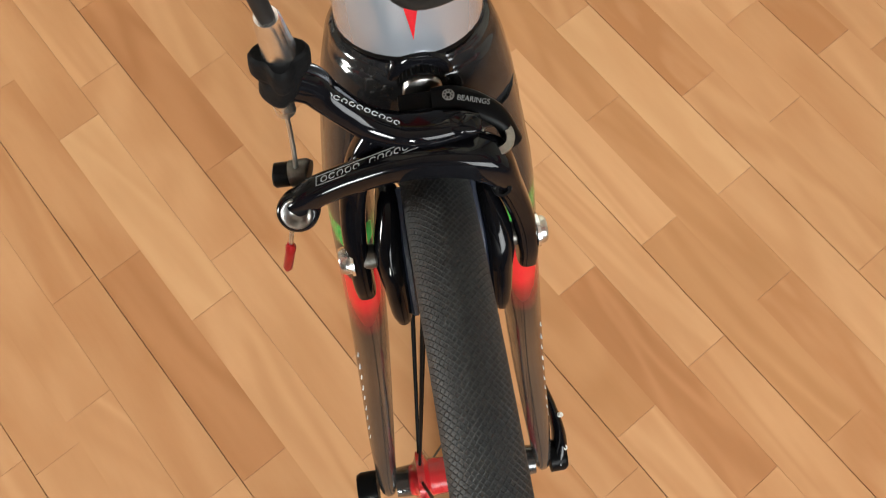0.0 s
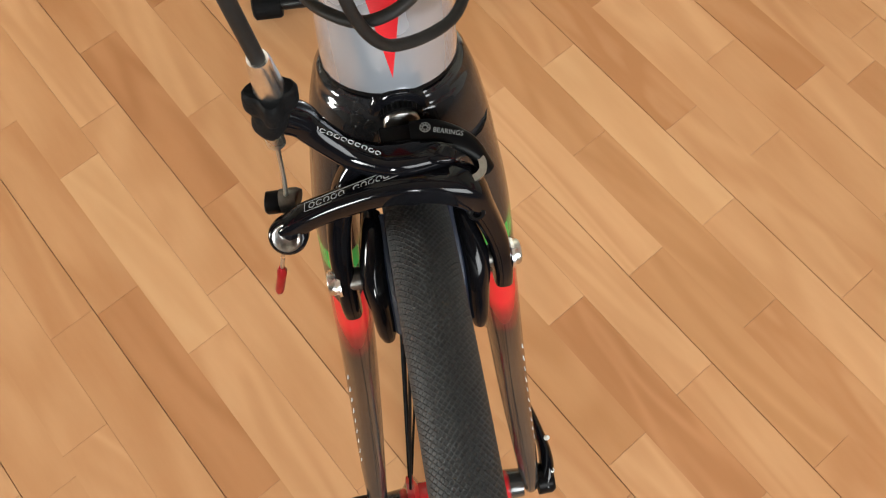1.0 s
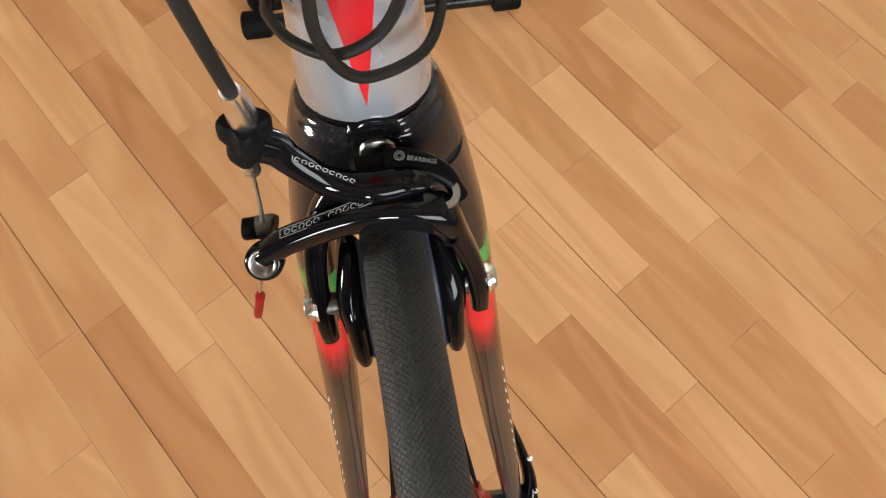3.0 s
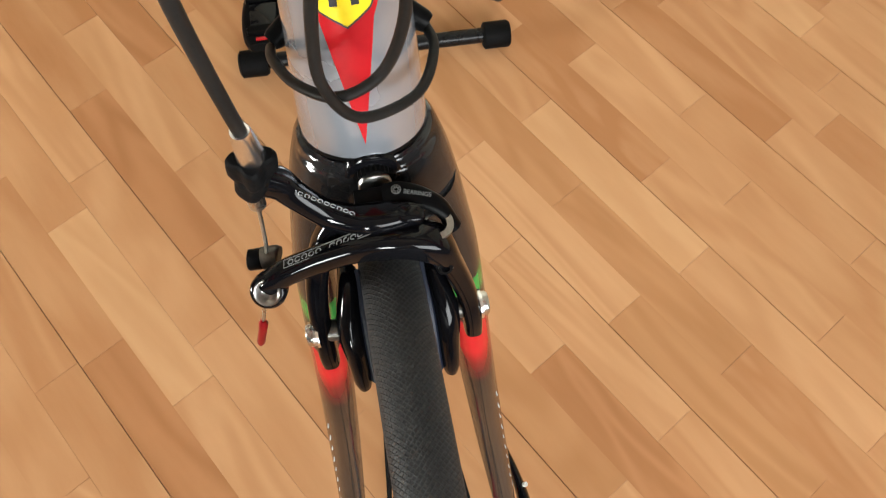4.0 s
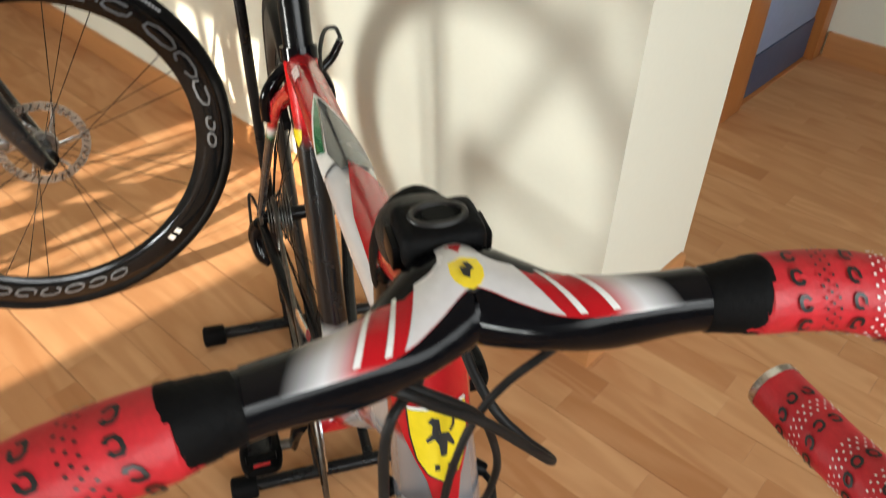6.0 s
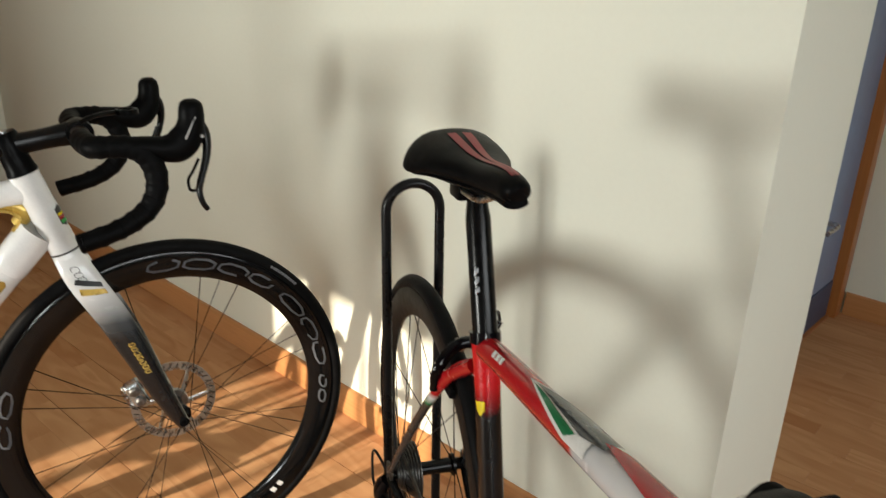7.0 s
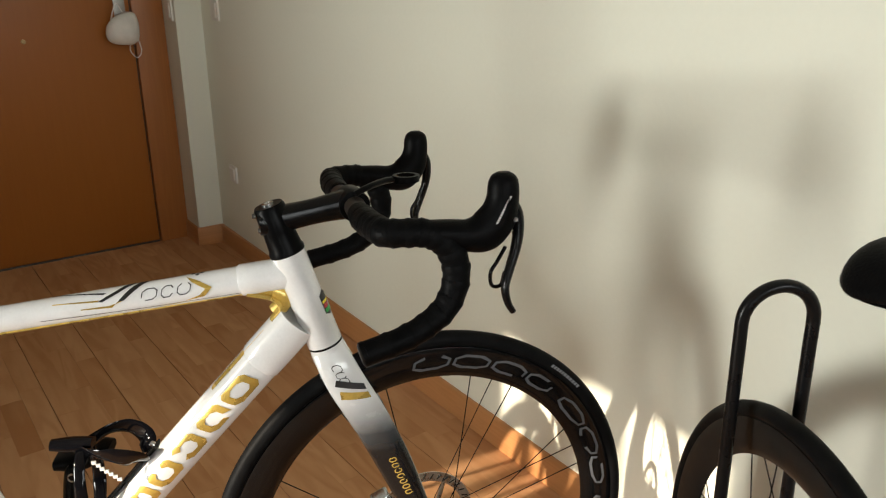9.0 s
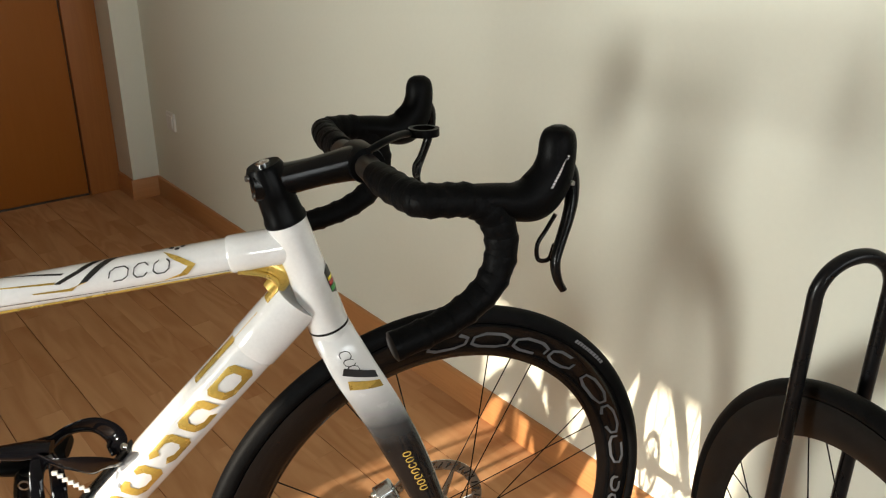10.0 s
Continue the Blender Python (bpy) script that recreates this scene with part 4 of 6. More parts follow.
for s, tip in ((1, (-0.502, 0.420)), (-1, (-0.674, 0.118))):
    y0 = s * 0.058
    crank = part("crank_arm", sweep(bmesh.new(), curve([(BBA[0], y0, BBA[2], 0.008, 0.017), (BBA[0] * 0.6 + tip[0] * 0.4, s * 0.066, BBA[2] * 0.6 + tip[1] * 0.4, 0.0075, 0.0135), (tip[0], s * 0.073, tip[1], 0.0065, 0.013)], 6), 14), CARBON, bike_a, "black carbon crank arm")
    lo, hi = sorted((s * 0.092, s * 0.152))
    bm = sweep(bmesh.new(), curve([(tip[0] + 0.044, s * 0.122, tip[1] + 0.004, 0.022, 0.006), (tip[0] + 0.030, s * 0.122, tip[1], 0.029, 0.012), (tip[0], s * 0.122, tip[1], 0.031, 0.014), (tip[0] - 0.034, s * 0.122, tip[1], 0.026, 0.011), (tip[0] - 0.046, s * 0.122, tip[1] + 0.003, 0.018, 0.005)], 4), 14, (0, 1, 0), True, 0.6)
    pedal = part("pedal", bm, BLACK_SATIN, bike_a, "black clipless pedal")
    part("axle", bolt((tip[0], s * 0.078, tip[1]), (0, s, 0), 0.008, 0.02), DARK_STEEL, pedal)
    part("red_print", box(bmesh.new(), (tip[0] + 0.034, lo + 0.018, tip[1] + 0.0085), (tip[0] + 0.038, hi - 0.018, tip[1] + 0.012)), RED, pedal)
    part("cleat_plate", box(bmesh.new(), (tip[0] - 0.022, lo + 0.012, tip[1] + 0.0125), (tip[0] + 0.018, hi - 0.012, tip[1] + 0.0150), 0.001), BLACK_GLOSS, pedal)
    for x in (-0.030, 0.020):
        part("jaw", box(bmesh.new(), (tip[0] + x, lo + 0.008, tip[1] + 0.008), (tip[0] + x + 0.010, hi - 0.008, tip[1] + 0.0185), 0.002), BLACK_SATIN, pedal)
for k in range(9):
    r = 0.050 - 0.0033 * k
    part("sprocket", lathe(bmesh.new(), [(0.016, -0.020 - 0.0042 * k), (r, -0.020 - 0.0042 * k), (r, -0.0218 - 0.0042 * k), (0.016, -0.0218 - 0.0042 * k)], 40, 1, REAR_A, True), DARK_STEEL, bike_a)
loop = []
for k in range(19):
    th = radians(-90 + 180 * k / 18)
    loop.append((BBA[0] + 0.1045 * math.cos(th), -0.043, BBA[2] + 0.1045 * math.sin(th)))
loop = loop + [(-0.78, -0.043, 0.375), (REAR_A[0], -0.043, ZA + 0.036), (REAR_A[0] - 0.032, -0.043, ZA + 0.012), (REAR_A[0] - 0.020, -0.043, ZA - 0.045), (REAR_A[0] + 0.012, -0.045, ZA - 0.075),
               (REAR_A[0] + 0.022, -0.047, ZA - 0.135), (REAR_A[0] + 0.060, -0.047, ZA - 0.148), (-0.76, -0.044, 0.178)]
part("chain", sweep(bmesh.new(), [(*p, 0.003, 0.004) for p in loop], 8, (0, 1, 0), closed=True), DARK_STEEL, bike_a, "greasy steel chain")
der = part("rear_derailleur", sweep(bmesh.new(), curve([(REAR_A[0] - 0.008, -0.070, ZA - 0.014, 0.009, 0.012), (REAR_A[0] - 0.016, -0.078, ZA - 0.040, 0.013, 0.017), (REAR_A[0] - 0.002, -0.074, ZA - 0.072, 0.012, 0.016), (REAR_A[0] + 0.010, -0.062, ZA - 0.082, 0.010, 0.012)], 5), 14), BLACK_GLOSS, bike_a, "black rear derailleur")
part("cage_plate", sweep(bmesh.new(), [(REAR_A[0] + 0.008, -0.056, ZA - 0.075, 0.0015, 0.012), (REAR_A[0] + 0.038, -0.056, ZA - 0.145, 0.0015, 0.012)], 12), BLACK_SATIN, der)
for x, z in ((0.010, -0.078), (0.036, -0.142)):
    part("jockey_wheel", lathe(bmesh.new(), [(0.003, -0.049), (0.015, -0.049), (0.015, -0.044), (0.003, -0.044)], 24, 1, (REAR_A[0] + x, 0, ZA + z)), BLACK_SATIN, der)
part("derailleur_cable", pipe([(REAR_A[0] + 0.06, -0.055, ZA - 0.016), (REAR_A[0] - 0.02, -0.065, ZA - 0.01), (REAR_A[0] - 0.075, -0.078, ZA + 0.0), (REAR_A[0] - 0.06, -0.083, ZA - 0.045), (REAR_A[0] - 0.022, -0.082, ZA - 0.055)], 0.0025, 8), HOSE, bike_a)
part("front_derailleur", sweep(bmesh.new(), curve([(-0.615, -0.034, 0.392, 0.003, 0.010), (-0.650, -0.040, 0.385, 0.003, 0.014), (-0.690, -0.042, 0.362, 0.003, 0.010)], 4), 10), ALU, bike_a)

# rear brake behind the seat tube
rb = part("rear_brake", sweep(bmesh.new(), curve([(-0.790, -0.040, 0.598, 0.006, 0.007), (-0.786, -0.036, 0.632, 0.007, 0.009), (-0.792, -0.012, 0.660, 0.008, 0.009), (-0.794, 0.018, 0.662, 0.008, 0.009), (-0.788, 0.036, 0.636, 0.007, 0.009), (-0.790, 0.040, 0.598, 0.006, 0.007)], 5), 12, (1, 0, 0)), BLACK_GLOSS, bike_a, "black rear brake caliper")
part("pivot", bolt((-0.800, 0.0, 0.655), (-1, 0, 0.2), 0.010, 0.010), STEEL, rb)
part("brake_arm", sweep(bmesh.new(), curve([(-0.800, 0.030, 0.650, 0.006), (-0.806, 0.048, 0.664, 0.0055), (-0.808, 0.060, 0.684, 0.005)], 4), 10), BLACK_GLOSS, rb)
for s in (-1, 1):
    part("brake_pad", box(bmesh.new(), (-0.818, s * 0.018 - 0.005, 0.590), (-0.770, s * 0.018 + 0.005, 0.604), 0.003), BLACK_RUBBER, rb)
part("brake_hose", pipe([(-0.808, 0.060, 0.686), (-0.802, 0.054, 0.702), (-0.775, 0.038, 0.712), (-0.735, 0.026, 0.709), (-0.70, 0.020, 0.700)], 0.0025, 8), HOSE, bike_a)

saddle(bike_a, (-0.628, 0.950), 0.262, 0.140, SADDLE_SKIN, STEEL, [(0.15, 0.085, DARK_RED), (-0.15, 0.085, DARK_RED)], -2.3)

# front brake caliper: two arms, adjuster, cable and pads
mount = part("front_brake", sweep(bmesh.new(), curve([(-0.116, 0, 0.662, 0.008, 0.008), (-0.108, 0, 0.664, 0.009, 0.009), (-0.098, 0, 0.668, 0.009, 0.009)], 3), 20), BLACK_GLOSS, bike_a, "glossy black dual-pivot brake caliper")
part("mount_nut", sweep(bmesh.new(), [(-0.130, 0, 0.6740, 0.0066), (-0.1192, 0, 0.6755, 0.0066), (-0.1186, 0, 0.6756, 0.0060)], 24), GREY_STEEL, mount, "bright mounting nut")
collar = bmesh.new()
rings = [[collar.verts.new((x, r * (1 + 0.07 * (k % 2)) * math.sin(math.pi * k / 30), 0.6752 + r * (1 + 0.07 * (k % 2)) * math.cos(math.pi * k / 30))) for k in range(60)] for x, r in ((-0.1262, 0.0082), (-0.1216, 0.0080), (-0.1214, 0.0070), (-0.1262, 0.0070))]
for r0, r1 in zip(rings, rings[1:] + rings[:1]):
    for k in range(60):
        collar.faces.new((r0[k], r0[(k + 1) % 60], r1[(k + 1) % 60], r1[k]))
part("mount_recess", collar, BLACK_SATIN, mount, "knurled dark collar")
part("mount_boss", sweep(bmesh.new(), [(-0.1300, 0, 0.6746, 0.0125), (-0.1235, 0, 0.6758, 0.0112), (-0.1226, 0, 0.6760, 0.0098)], 28), BLACK_GLOSS, mount)
part("pivot_block", box(bmesh.new(), (-0.1165, -0.0088, 0.668), (-0.1070, 0.0045, 0.6812), 0.0010), BLACK_SATIN, mount)
arm1 = [(-0.1165, -0.0400, 0.7020, 0.0054, 0.0062), (-0.1160, -0.0335, 0.6965, 0.0054, 0.0056), (-0.1140, -0.0300, 0.6920, 0.0050, 0.0050), (-0.1110, -0.0250, 0.6870, 0.0048, 0.0048), (-0.1080, -0.0190, 0.6820, 0.0050, 0.0050), (-0.1055, -0.0110, 0.6790, 0.0060, 0.0054),
        (-0.1045, -0.0040, 0.6785, 0.0070, 0.0056), (-0.1045, 0.0040, 0.6785, 0.0070, 0.0053), (-0.1045, 0.0115, 0.6785, 0.0054, 0.0045), (-0.1050, 0.0160, 0.6785, 0.0030, 0.0030)]
part("upper_arm", sweep(bmesh.new(), curve(arm1, 6), 20, (0.9, 0, 0.3), True, 0.72), BLACK_GLOSS, mount, "curved upper brake arm")
armL = [(-0.1070, -0.0165, 0.6785, 0.0046, 0.0046), (-0.1030, -0.0235, 0.668, 0.0048, 0.0046), (-0.0960, -0.0290, 0.652, 0.0054, 0.0046), (-0.0865, -0.0315, 0.636, 0.0062, 0.0044), (-0.0770, -0.0318, 0.618, 0.0072, 0.0042), (-0.0730, -0.0316, 0.611, 0.0058, 0.0038)]
part("pad_arm", sweep(bmesh.new(), curve(armL, 6), 18, (1, 0, 0.2), True, 0.75), BLACK_GLOSS, mount)
arm2 = [(-0.0925, -0.0480, 0.6605, 0.0036, 0.0040), (-0.0935, -0.0440, 0.6630, 0.0046, 0.0046), (-0.0946, -0.0380, 0.6664, 0.0046, 0.0048), (-0.0956, -0.0270, 0.6700, 0.0046, 0.0052), (-0.0964, -0.0140, 0.6730, 0.0050, 0.0056), (-0.0967, -0.0030, 0.6740, 0.0058, 0.0060),
        (-0.0962, 0.0060, 0.6740, 0.0068, 0.0063), (-0.0955, 0.0135, 0.6725, 0.0078, 0.0066), (-0.0940, 0.0195, 0.6680, 0.0078, 0.0062), (-0.0900, 0.0245, 0.6565, 0.0062, 0.0046), (-0.0840, 0.0293, 0.6400, 0.0058, 0.0042), (-0.0785, 0.0310, 0.6270, 0.0066, 0.0041), (-0.0745, 0.0312, 0.6170, 0.0055, 0.0038)]
part("lower_arm", sweep(bmesh.new(), curve(arm2, 6), 22, (1, 0, 0.25), True, 0.66), BLACK_GLOSS, mount, "broad lower brake arm")
FINE_INK = paint("fine_silver_print", (0.17, 0.175, 0.175), 0.4)


def print_row(n, u0, u1, half, stroke, slant, skip):
    """A row of n small hollow shapes that stand for lettering, between u0 and u1."""
    polys, w = [], (u1 - u0) / n
    for k in range(n):
        if k != skip:
            x = u0 + w * k
            polys += outline([(x, -half), (x + w * 0.80, -half), (x + w * 0.80 + slant, half), (x + slant, half)], stroke, (3 * k) % 5 - 1)
    return polys


def on_lower(u, v):
    k = (u + 0.038) / 0.034
    return Vector((-0.0949 - 0.0044 * k - v * 0.94, u, 0.6734 + 0.0077 * k + v * 0.34))


def on_upper(u, v):
    k = (u + 0.029) / 0.020
    return Vector((-0.1118 + 0.0072 * k - v * 0.75, u + v * 0.35, 0.6973 - 0.0126 * k + v * 0.6))


rim = [[(-0.0385, -0.0015), (-0.0035, -0.0015), (-0.0035, -0.00125), (-0.0385, -0.00125)], [(-0.0380, 0.00125), (-0.0030, 0.00125), (-0.0030, 0.0015), (-0.0380, 0.0015)],
       [(-0.0387, -0.0015), (-0.0384, -0.0015), (-0.0379, 0.0015), (-0.0382, 0.0015)], [(-0.0036, -0.0015), (-0.0033, -0.0015), (-0.0028, 0.0015), (-0.0031, 0.0015)]]
part("arm_print", wrap(rim + print_row(12, -0.0370, -0.0045, 0.0009, 0.00034, 0.0004, 5), on_lower, 0.01, 0.01), FINE_INK, mount, "silver lettering shapes in a thin frame")
part("arm_print", wrap(print_row(10, -0.0295, -0.0090, 0.0007, 0.00028, 0.0003, -1), on_upper, 0.01, 0.01), FINE_INK, mount, "silver lettering shapes")
back = part("bearing_plate", sweep(bmesh.new(), curve([(-0.1122, 0.0020, 0.6812, 0.0044, 0.0020), (-0.1116, 0.0090, 0.6818, 0.0044, 0.0020), (-0.1088, 0.0170, 0.6800, 0.0042, 0.0022), (-0.1055, 0.0232, 0.6755, 0.0042, 0.0028), (-0.1010, 0.0268, 0.6680, 0.0042, 0.0034)], 5), 14, (1, 0.2, -0.35)), BLACK_SATIN, mount)
txt = bpy.data.curves.new("bearing_text", "FONT")
txt.body, txt.size, txt.extrude = "BEARINGS", 0.0023, 0.0001
tmp = new("text_source", txt)
bpy.context.view_layer.update()
dg = bpy.context.evaluated_depsgraph_get()
tme = bpy.data.meshes.new_from_object(tmp.evaluated_get(dg))
bpy.data.objects.remove(tmp)
tme.materials.append(FINE_INK)
tob = new("bearing_text", tme)
tob.parent = back
tob.matrix_basis = Matrix(((0.27, -0.88, 0.40, -0.1100), (0.955, 0.28, 0.0, 0.0095), (-0.13, 0.40, 0.91, 0.6846), (0, 0, 0, 1)))
ring = part("emblem", lathe(bmesh.new(), [(0.0007, 0), (0.0019, 0), (0.0019, 0.0003), (0.0007, 0.0003)], 20, 2, (-0.1122, 0.0072, 0.6842), True), FINE_INK, back)
for k in range(8):
    c = (-0.1122 + 0.0013 * math.cos(k * math.pi / 4), 0.0072 + 0.0013 * math.sin(k * math.pi / 4), 0.6845)
    part("ball", lathe(bmesh.new(), [(0.0, 0.0), (0.00034, 0.0), (0.00034, 0.0002), (0.0, 0.0002)], 8, 2, c), BLACK_INK, ring)
part("pivot_cap", sweep(bmesh.new(), [(-0.1030, 0.0065, 0.6825, 0.0026, 0.0016), (-0.1024, 0.0085, 0.6832, 0.0036, 0.0020), (-0.1016, 0.0130, 0.6828, 0.0036, 0.0020), (-0.1012, 0.0150, 0.6818, 0.0026, 0.0014)], 16, (1, 0, 0), True, 0.7), BLACK_GLOSS, mount)
part("elbow_washer", lathe(bmesh.new(), [(0.004, 0), (0.0066, 0), (0.0066, 0.0012), (0.004, 0.0012)], 24, 2, (-0.0995, 0.0200, 0.6748), True), GREY_STEEL, mount)
part("elbow_screw", bolt((-0.0885, 0.0205, 0.6630), (0.75, 0.1, 0.45), 0.0034, 0.004, 14), BLACK_SATIN, mount)
# adjuster with the ferrule
knob_rows = [(-0.1140, -0.0425, 0.6975, 0.0046, 0.0046), (-0.1142, -0.0420, 0.7010, 0.0060, 0.0058), (-0.1146, -0.0402, 0.7075, 0.0062, 0.0060), (-0.1150, -0.0395, 0.711, 0.0074, 0.0072), (-0.1152, -0.0388, 0.717, 0.0074, 0.0072), (-0.1153, -0.0386, 0.719, 0.0064, 0.0062)]
bm = bmesh.new()
rings = []
for x, y, z, ra, rb_ in curve(knob_rows, 4):
    ring = []
    for k in range(30):
        th = 2 * math.pi * k / 30
        r = (1 + (0.20 * math.cos(4 * th) if z > 0.708 else 0.05 * math.cos(4 * th)))
        ring.append(bm.verts.new((x + ra * r * math.cos(th), y + rb_ * r * math.sin(th), z)))
    rings.append(ring)
for r0, r1 in zip(rings, rings[1:]):
    for k in range(30):
        bm.faces.new((r0[k], r0[(k + 1) % 30], r1[(k + 1) % 30], r1[k]))
bm.faces.new(rings[0][::-1]), bm.faces.new(rings[-1])
adj = part("adjuster", bm, BLACK_RUBBER, mount, "black lobed cable adjuster")
part("ferrule", sweep(bmesh.new(), [(-0.1150, -0.0384, 0.7185, 0.0047), (-0.1148, -0.0382, 0.7205, 0.0048), (-0.1120, -0.0375, 0.7385, 0.0035), (-0.1119, -0.0375, 0.7395, 0.0031)], 24, (1, 0, 0)), ALU, adj, "tapered bright aluminium ferrule")
part("barrel", sweep(bmesh.new(), [(-0.1138, -0.0426, 0.6985, 0.0034), (-0.1130, -0.0428, 0.6890, 0.0032)], 16, (1, 0, 0)), STEEL, adj)
# cable, anchor bolt and red cable end
part("brake_cable", pipe([(-0.1130, -0.0428, 0.690), (-0.1095, -0.0440, 0.676), (-0.1042, -0.0458, 0.663), (-0.0965, -0.0520, 0.640), (-0.0915, -0.0568, 0.623)], 0.0008, 8), STEEL, mount)
part("cable_end", sweep(bmesh.new(), [(-0.0918, -0.0566, 0.6245, 0.0012), (-0.0914, -0.0569, 0.622, 0.0021), (-0.0905, -0.0580, 0.618, 0.0019), (-0.0880, -0.0612, 0.608, 0.0019), (-0.0876, -0.0618, 0.606, 0.0012)], 12, (1, 0, 0)), paint("red_anodised", (0.42, 0.02, 0.03), 0.3, 0.8), mount, "red anodised cable end cap")
FACING = Vector((0.56, -0.08, 0.72)).to_track_quat("Z", "Y").to_matrix().to_4x4()
cup = lathe(bmesh.new(), [(0.0002, 0.0), (0.0050, 0.0), (0.0054, 0.004), (0.0054, 0.0076), (0.0050, 0.0082), (0.0043, 0.0080), (0.0032, 0.0062), (0.0018, 0.0052), (0.0002, 0.0050)], 28, 2)
cup.transform(Matrix.Translation((-0.0935, -0.0465, 0.6570)) @ FACING)
part("anchor_bolt", cup, GREY_STEEL, mount, "hollow grey cable anchor bolt")
eye = lathe(bmesh.new(), [(0.0050, -0.003), (0.0066, -0.002), (0.0071, 0.001), (0.0071, 0.0055), (0.0066, 0.0070), (0.0056, 0.0074), (0.0050, 0.0070)], 30, 2, (0, 0, 0), True)
eye.transform(Matrix.Translation((-0.0935, -0.0465, 0.6570)) @ FACING)
part("arm_eye", eye, BLACK_GLOSS, mount)
part("anchor_nut", sweep(bmesh.new(), [(-0.1040, -0.0415, 0.6605, 0.0040), (-0.1042, -0.0420, 0.6605, 0.0046), (-0.1046, -0.0480, 0.6600, 0.0046)], 18, (0, 0, 1)), DARK_STEEL, mount)
part("release_knob", sweep(bmesh.new(), [(-0.1046, -0.0482, 0.6600, 0.0043), (-0.1049, -0.0530, 0.6597, 0.0043), (-0.1050, -0.0536, 0.6597, 0.0036)], 18, (0, 0, 1)), BLACK_SATIN, mount)
for s in (-1, 1):
    y = s * 0.0316
    part("pad_bolt", bolt((-0.0805, s * 0.0335, 0.629), (0, s, 0), 0.0052, 0.0050, 18), STEEL, mount, "bright pad bolt")
    part("pad_washer", lathe(bmesh.new(), [(0.003, 0), (0.0064, 0), (0.0064, 0.0012), (0.003, 0.0012)], 20, 1, (-0.0805, s * 0.0345, 0.629), True), ALU, mount)
    part("pad_stud", sweep(bmesh.new(), [(-0.0805, s * 0.0330, 0.629, 0.0045), (-0.0805, s * 0.0220, 0.629, 0.0045)], 16, (0, 0, 1)), DARK_STEEL, mount)
    hold = [(-0.1010, s * 0.0175, 0.642, 0.0040, 0.0075), (-0.0930, s * 0.0180, 0.641, 0.0048, 0.0090), (-0.0800, s * 0.0200, 0.632, 0.0058, 0.0095), (-0.0710, s * 0.0195, 0.622, 0.0050, 0.0080), (-0.0635, s * 0.0192, 0.612, 0.0042, 0.0068), (-0.0605, s * 0.0190, 0.608, 0.0030, 0.0050)]
    part("pad_holder", sweep(bmesh.new(), curve(hold, 5), 16), BLACK_GLOSS, mount, "glossy black pad holder")
    rub = [(-0.1000, s * 0.0132, 0.643, 0.0022, 0.0060), (-0.0800, s * 0.0138, 0.633, 0.0022, 0.0065), (-0.0630, s * 0.0140, 0.611, 0.0022, 0.0055)]
    part("brake_pad", sweep(bmesh.new(), curve(rub, 5), 10), BLUE_PAD, mount, "dark blue brake rubber")

# integrated handlebar and stem
BAR_ROWS = [(0.0, -0.133, 0.878, 0.0220, 0.0155), (0.015, -0.1255, 0.8755, 0.0205, 0.0145), (0.03, -0.1165, 0.8745, 0.0172, 0.0127), (0.05, -0.1085, 0.875, 0.0130, 0.0146),
            (0.08, -0.1040, 0.8765, 0.0115, 0.0126), (0.11, -0.0990, 0.8770, 0.0130, 0.0146), (0.15, -0.0960, 0.8720, 0.0148, 0.0142), (0.19, -0.0900, 0.866, 0.0148, 0.0142)]
BAR_FINE = curve([(r[1], r[0], *r[2:]) for r in [(-BAR_ROWS[1][0], *BAR_ROWS[1][1:])] + BAR_ROWS], 8)


def bar_top(y):
    """Centre, half width and half height of the bar at the lateral place y."""
    a = abs(y)
    for (xa, ya, *va), (xb, yb, *vb) in zip(BAR_FINE, BAR_FINE[1:]):
        if ya <= a <= yb:
            k = (a - ya) / (yb - ya)
            return tuple(p + (q - p) * k for p, q in zip((xa, *va), (xb, *vb)))
    return BAR_FINE[-1][0], *BAR_FINE[-1][2:]


rows = []
for k in range(57):
    y = -0.112 + 0.004 * k
    x, z, w, h = bar_top(y)
    rows.append((x, y, z, h, w))
bar = part("handlebar", sweep(bmesh.new(), rows, 28, (0, 0, 1)), BAR_BLACK, bike_a, "lacquered one-piece carbon handlebar in black, red and white")
bar.matrix_basis = pose(0, -0.001, 0)


def on_bar(u, v):
    """u along the bar's length, v round it from its crest to the front."""
    x, z, w, h = bar_top(u)
    return Vector((x + (w + 0.0007) * math.sin(v), u, z + (h + 0.0007) * math.cos(v)))


lift = lambda f, d: (lambda u, v: f(u, v) + Vector((0, 0, d)))
LOW = lambda u: 0.62 + 0.30 * min(1.0, abs(u) / 0.04)
US = [-0.084 + 0.006 * k for k in range(29)]
part("painted_top", wrap([[(US[0], -2.0), (US[-1], -2.0)] + [(u, LOW(u)) for u in US[::-1]]], on_bar, 0.004, 0.12), BAR_A, bar, "red top of the bar fading to white and black")
HALF = [(-2.0, 0.0150), (-1.4, 0.0155), (-0.9, 0.0165), (-0.5, 0.0180), (-0.2, 0.0200), (0.1, 0.0225), (0.4, 0.0255), (0.65, 0.0280), (0.82, 0.0300)]
rim_low = [(0.030 - 0.006 * k, LOW(0.030 - 0.006 * k) - 0.004) for k in range(1, 10)]
WHITE_SILVER = paint("white_silver_lacquer", (0.62, 0.62, 0.63), 0.25, 0.1, 0.8, 0.04)
part("white_panel", wrap([[(h, v) for v, h in HALF] + rim_low + [(-h, v) for v, h in HALF[::-1]]], lift(on_bar, 0.0004), 0.004, 0.12), WHITE_SILVER, bar, "white centre panel")
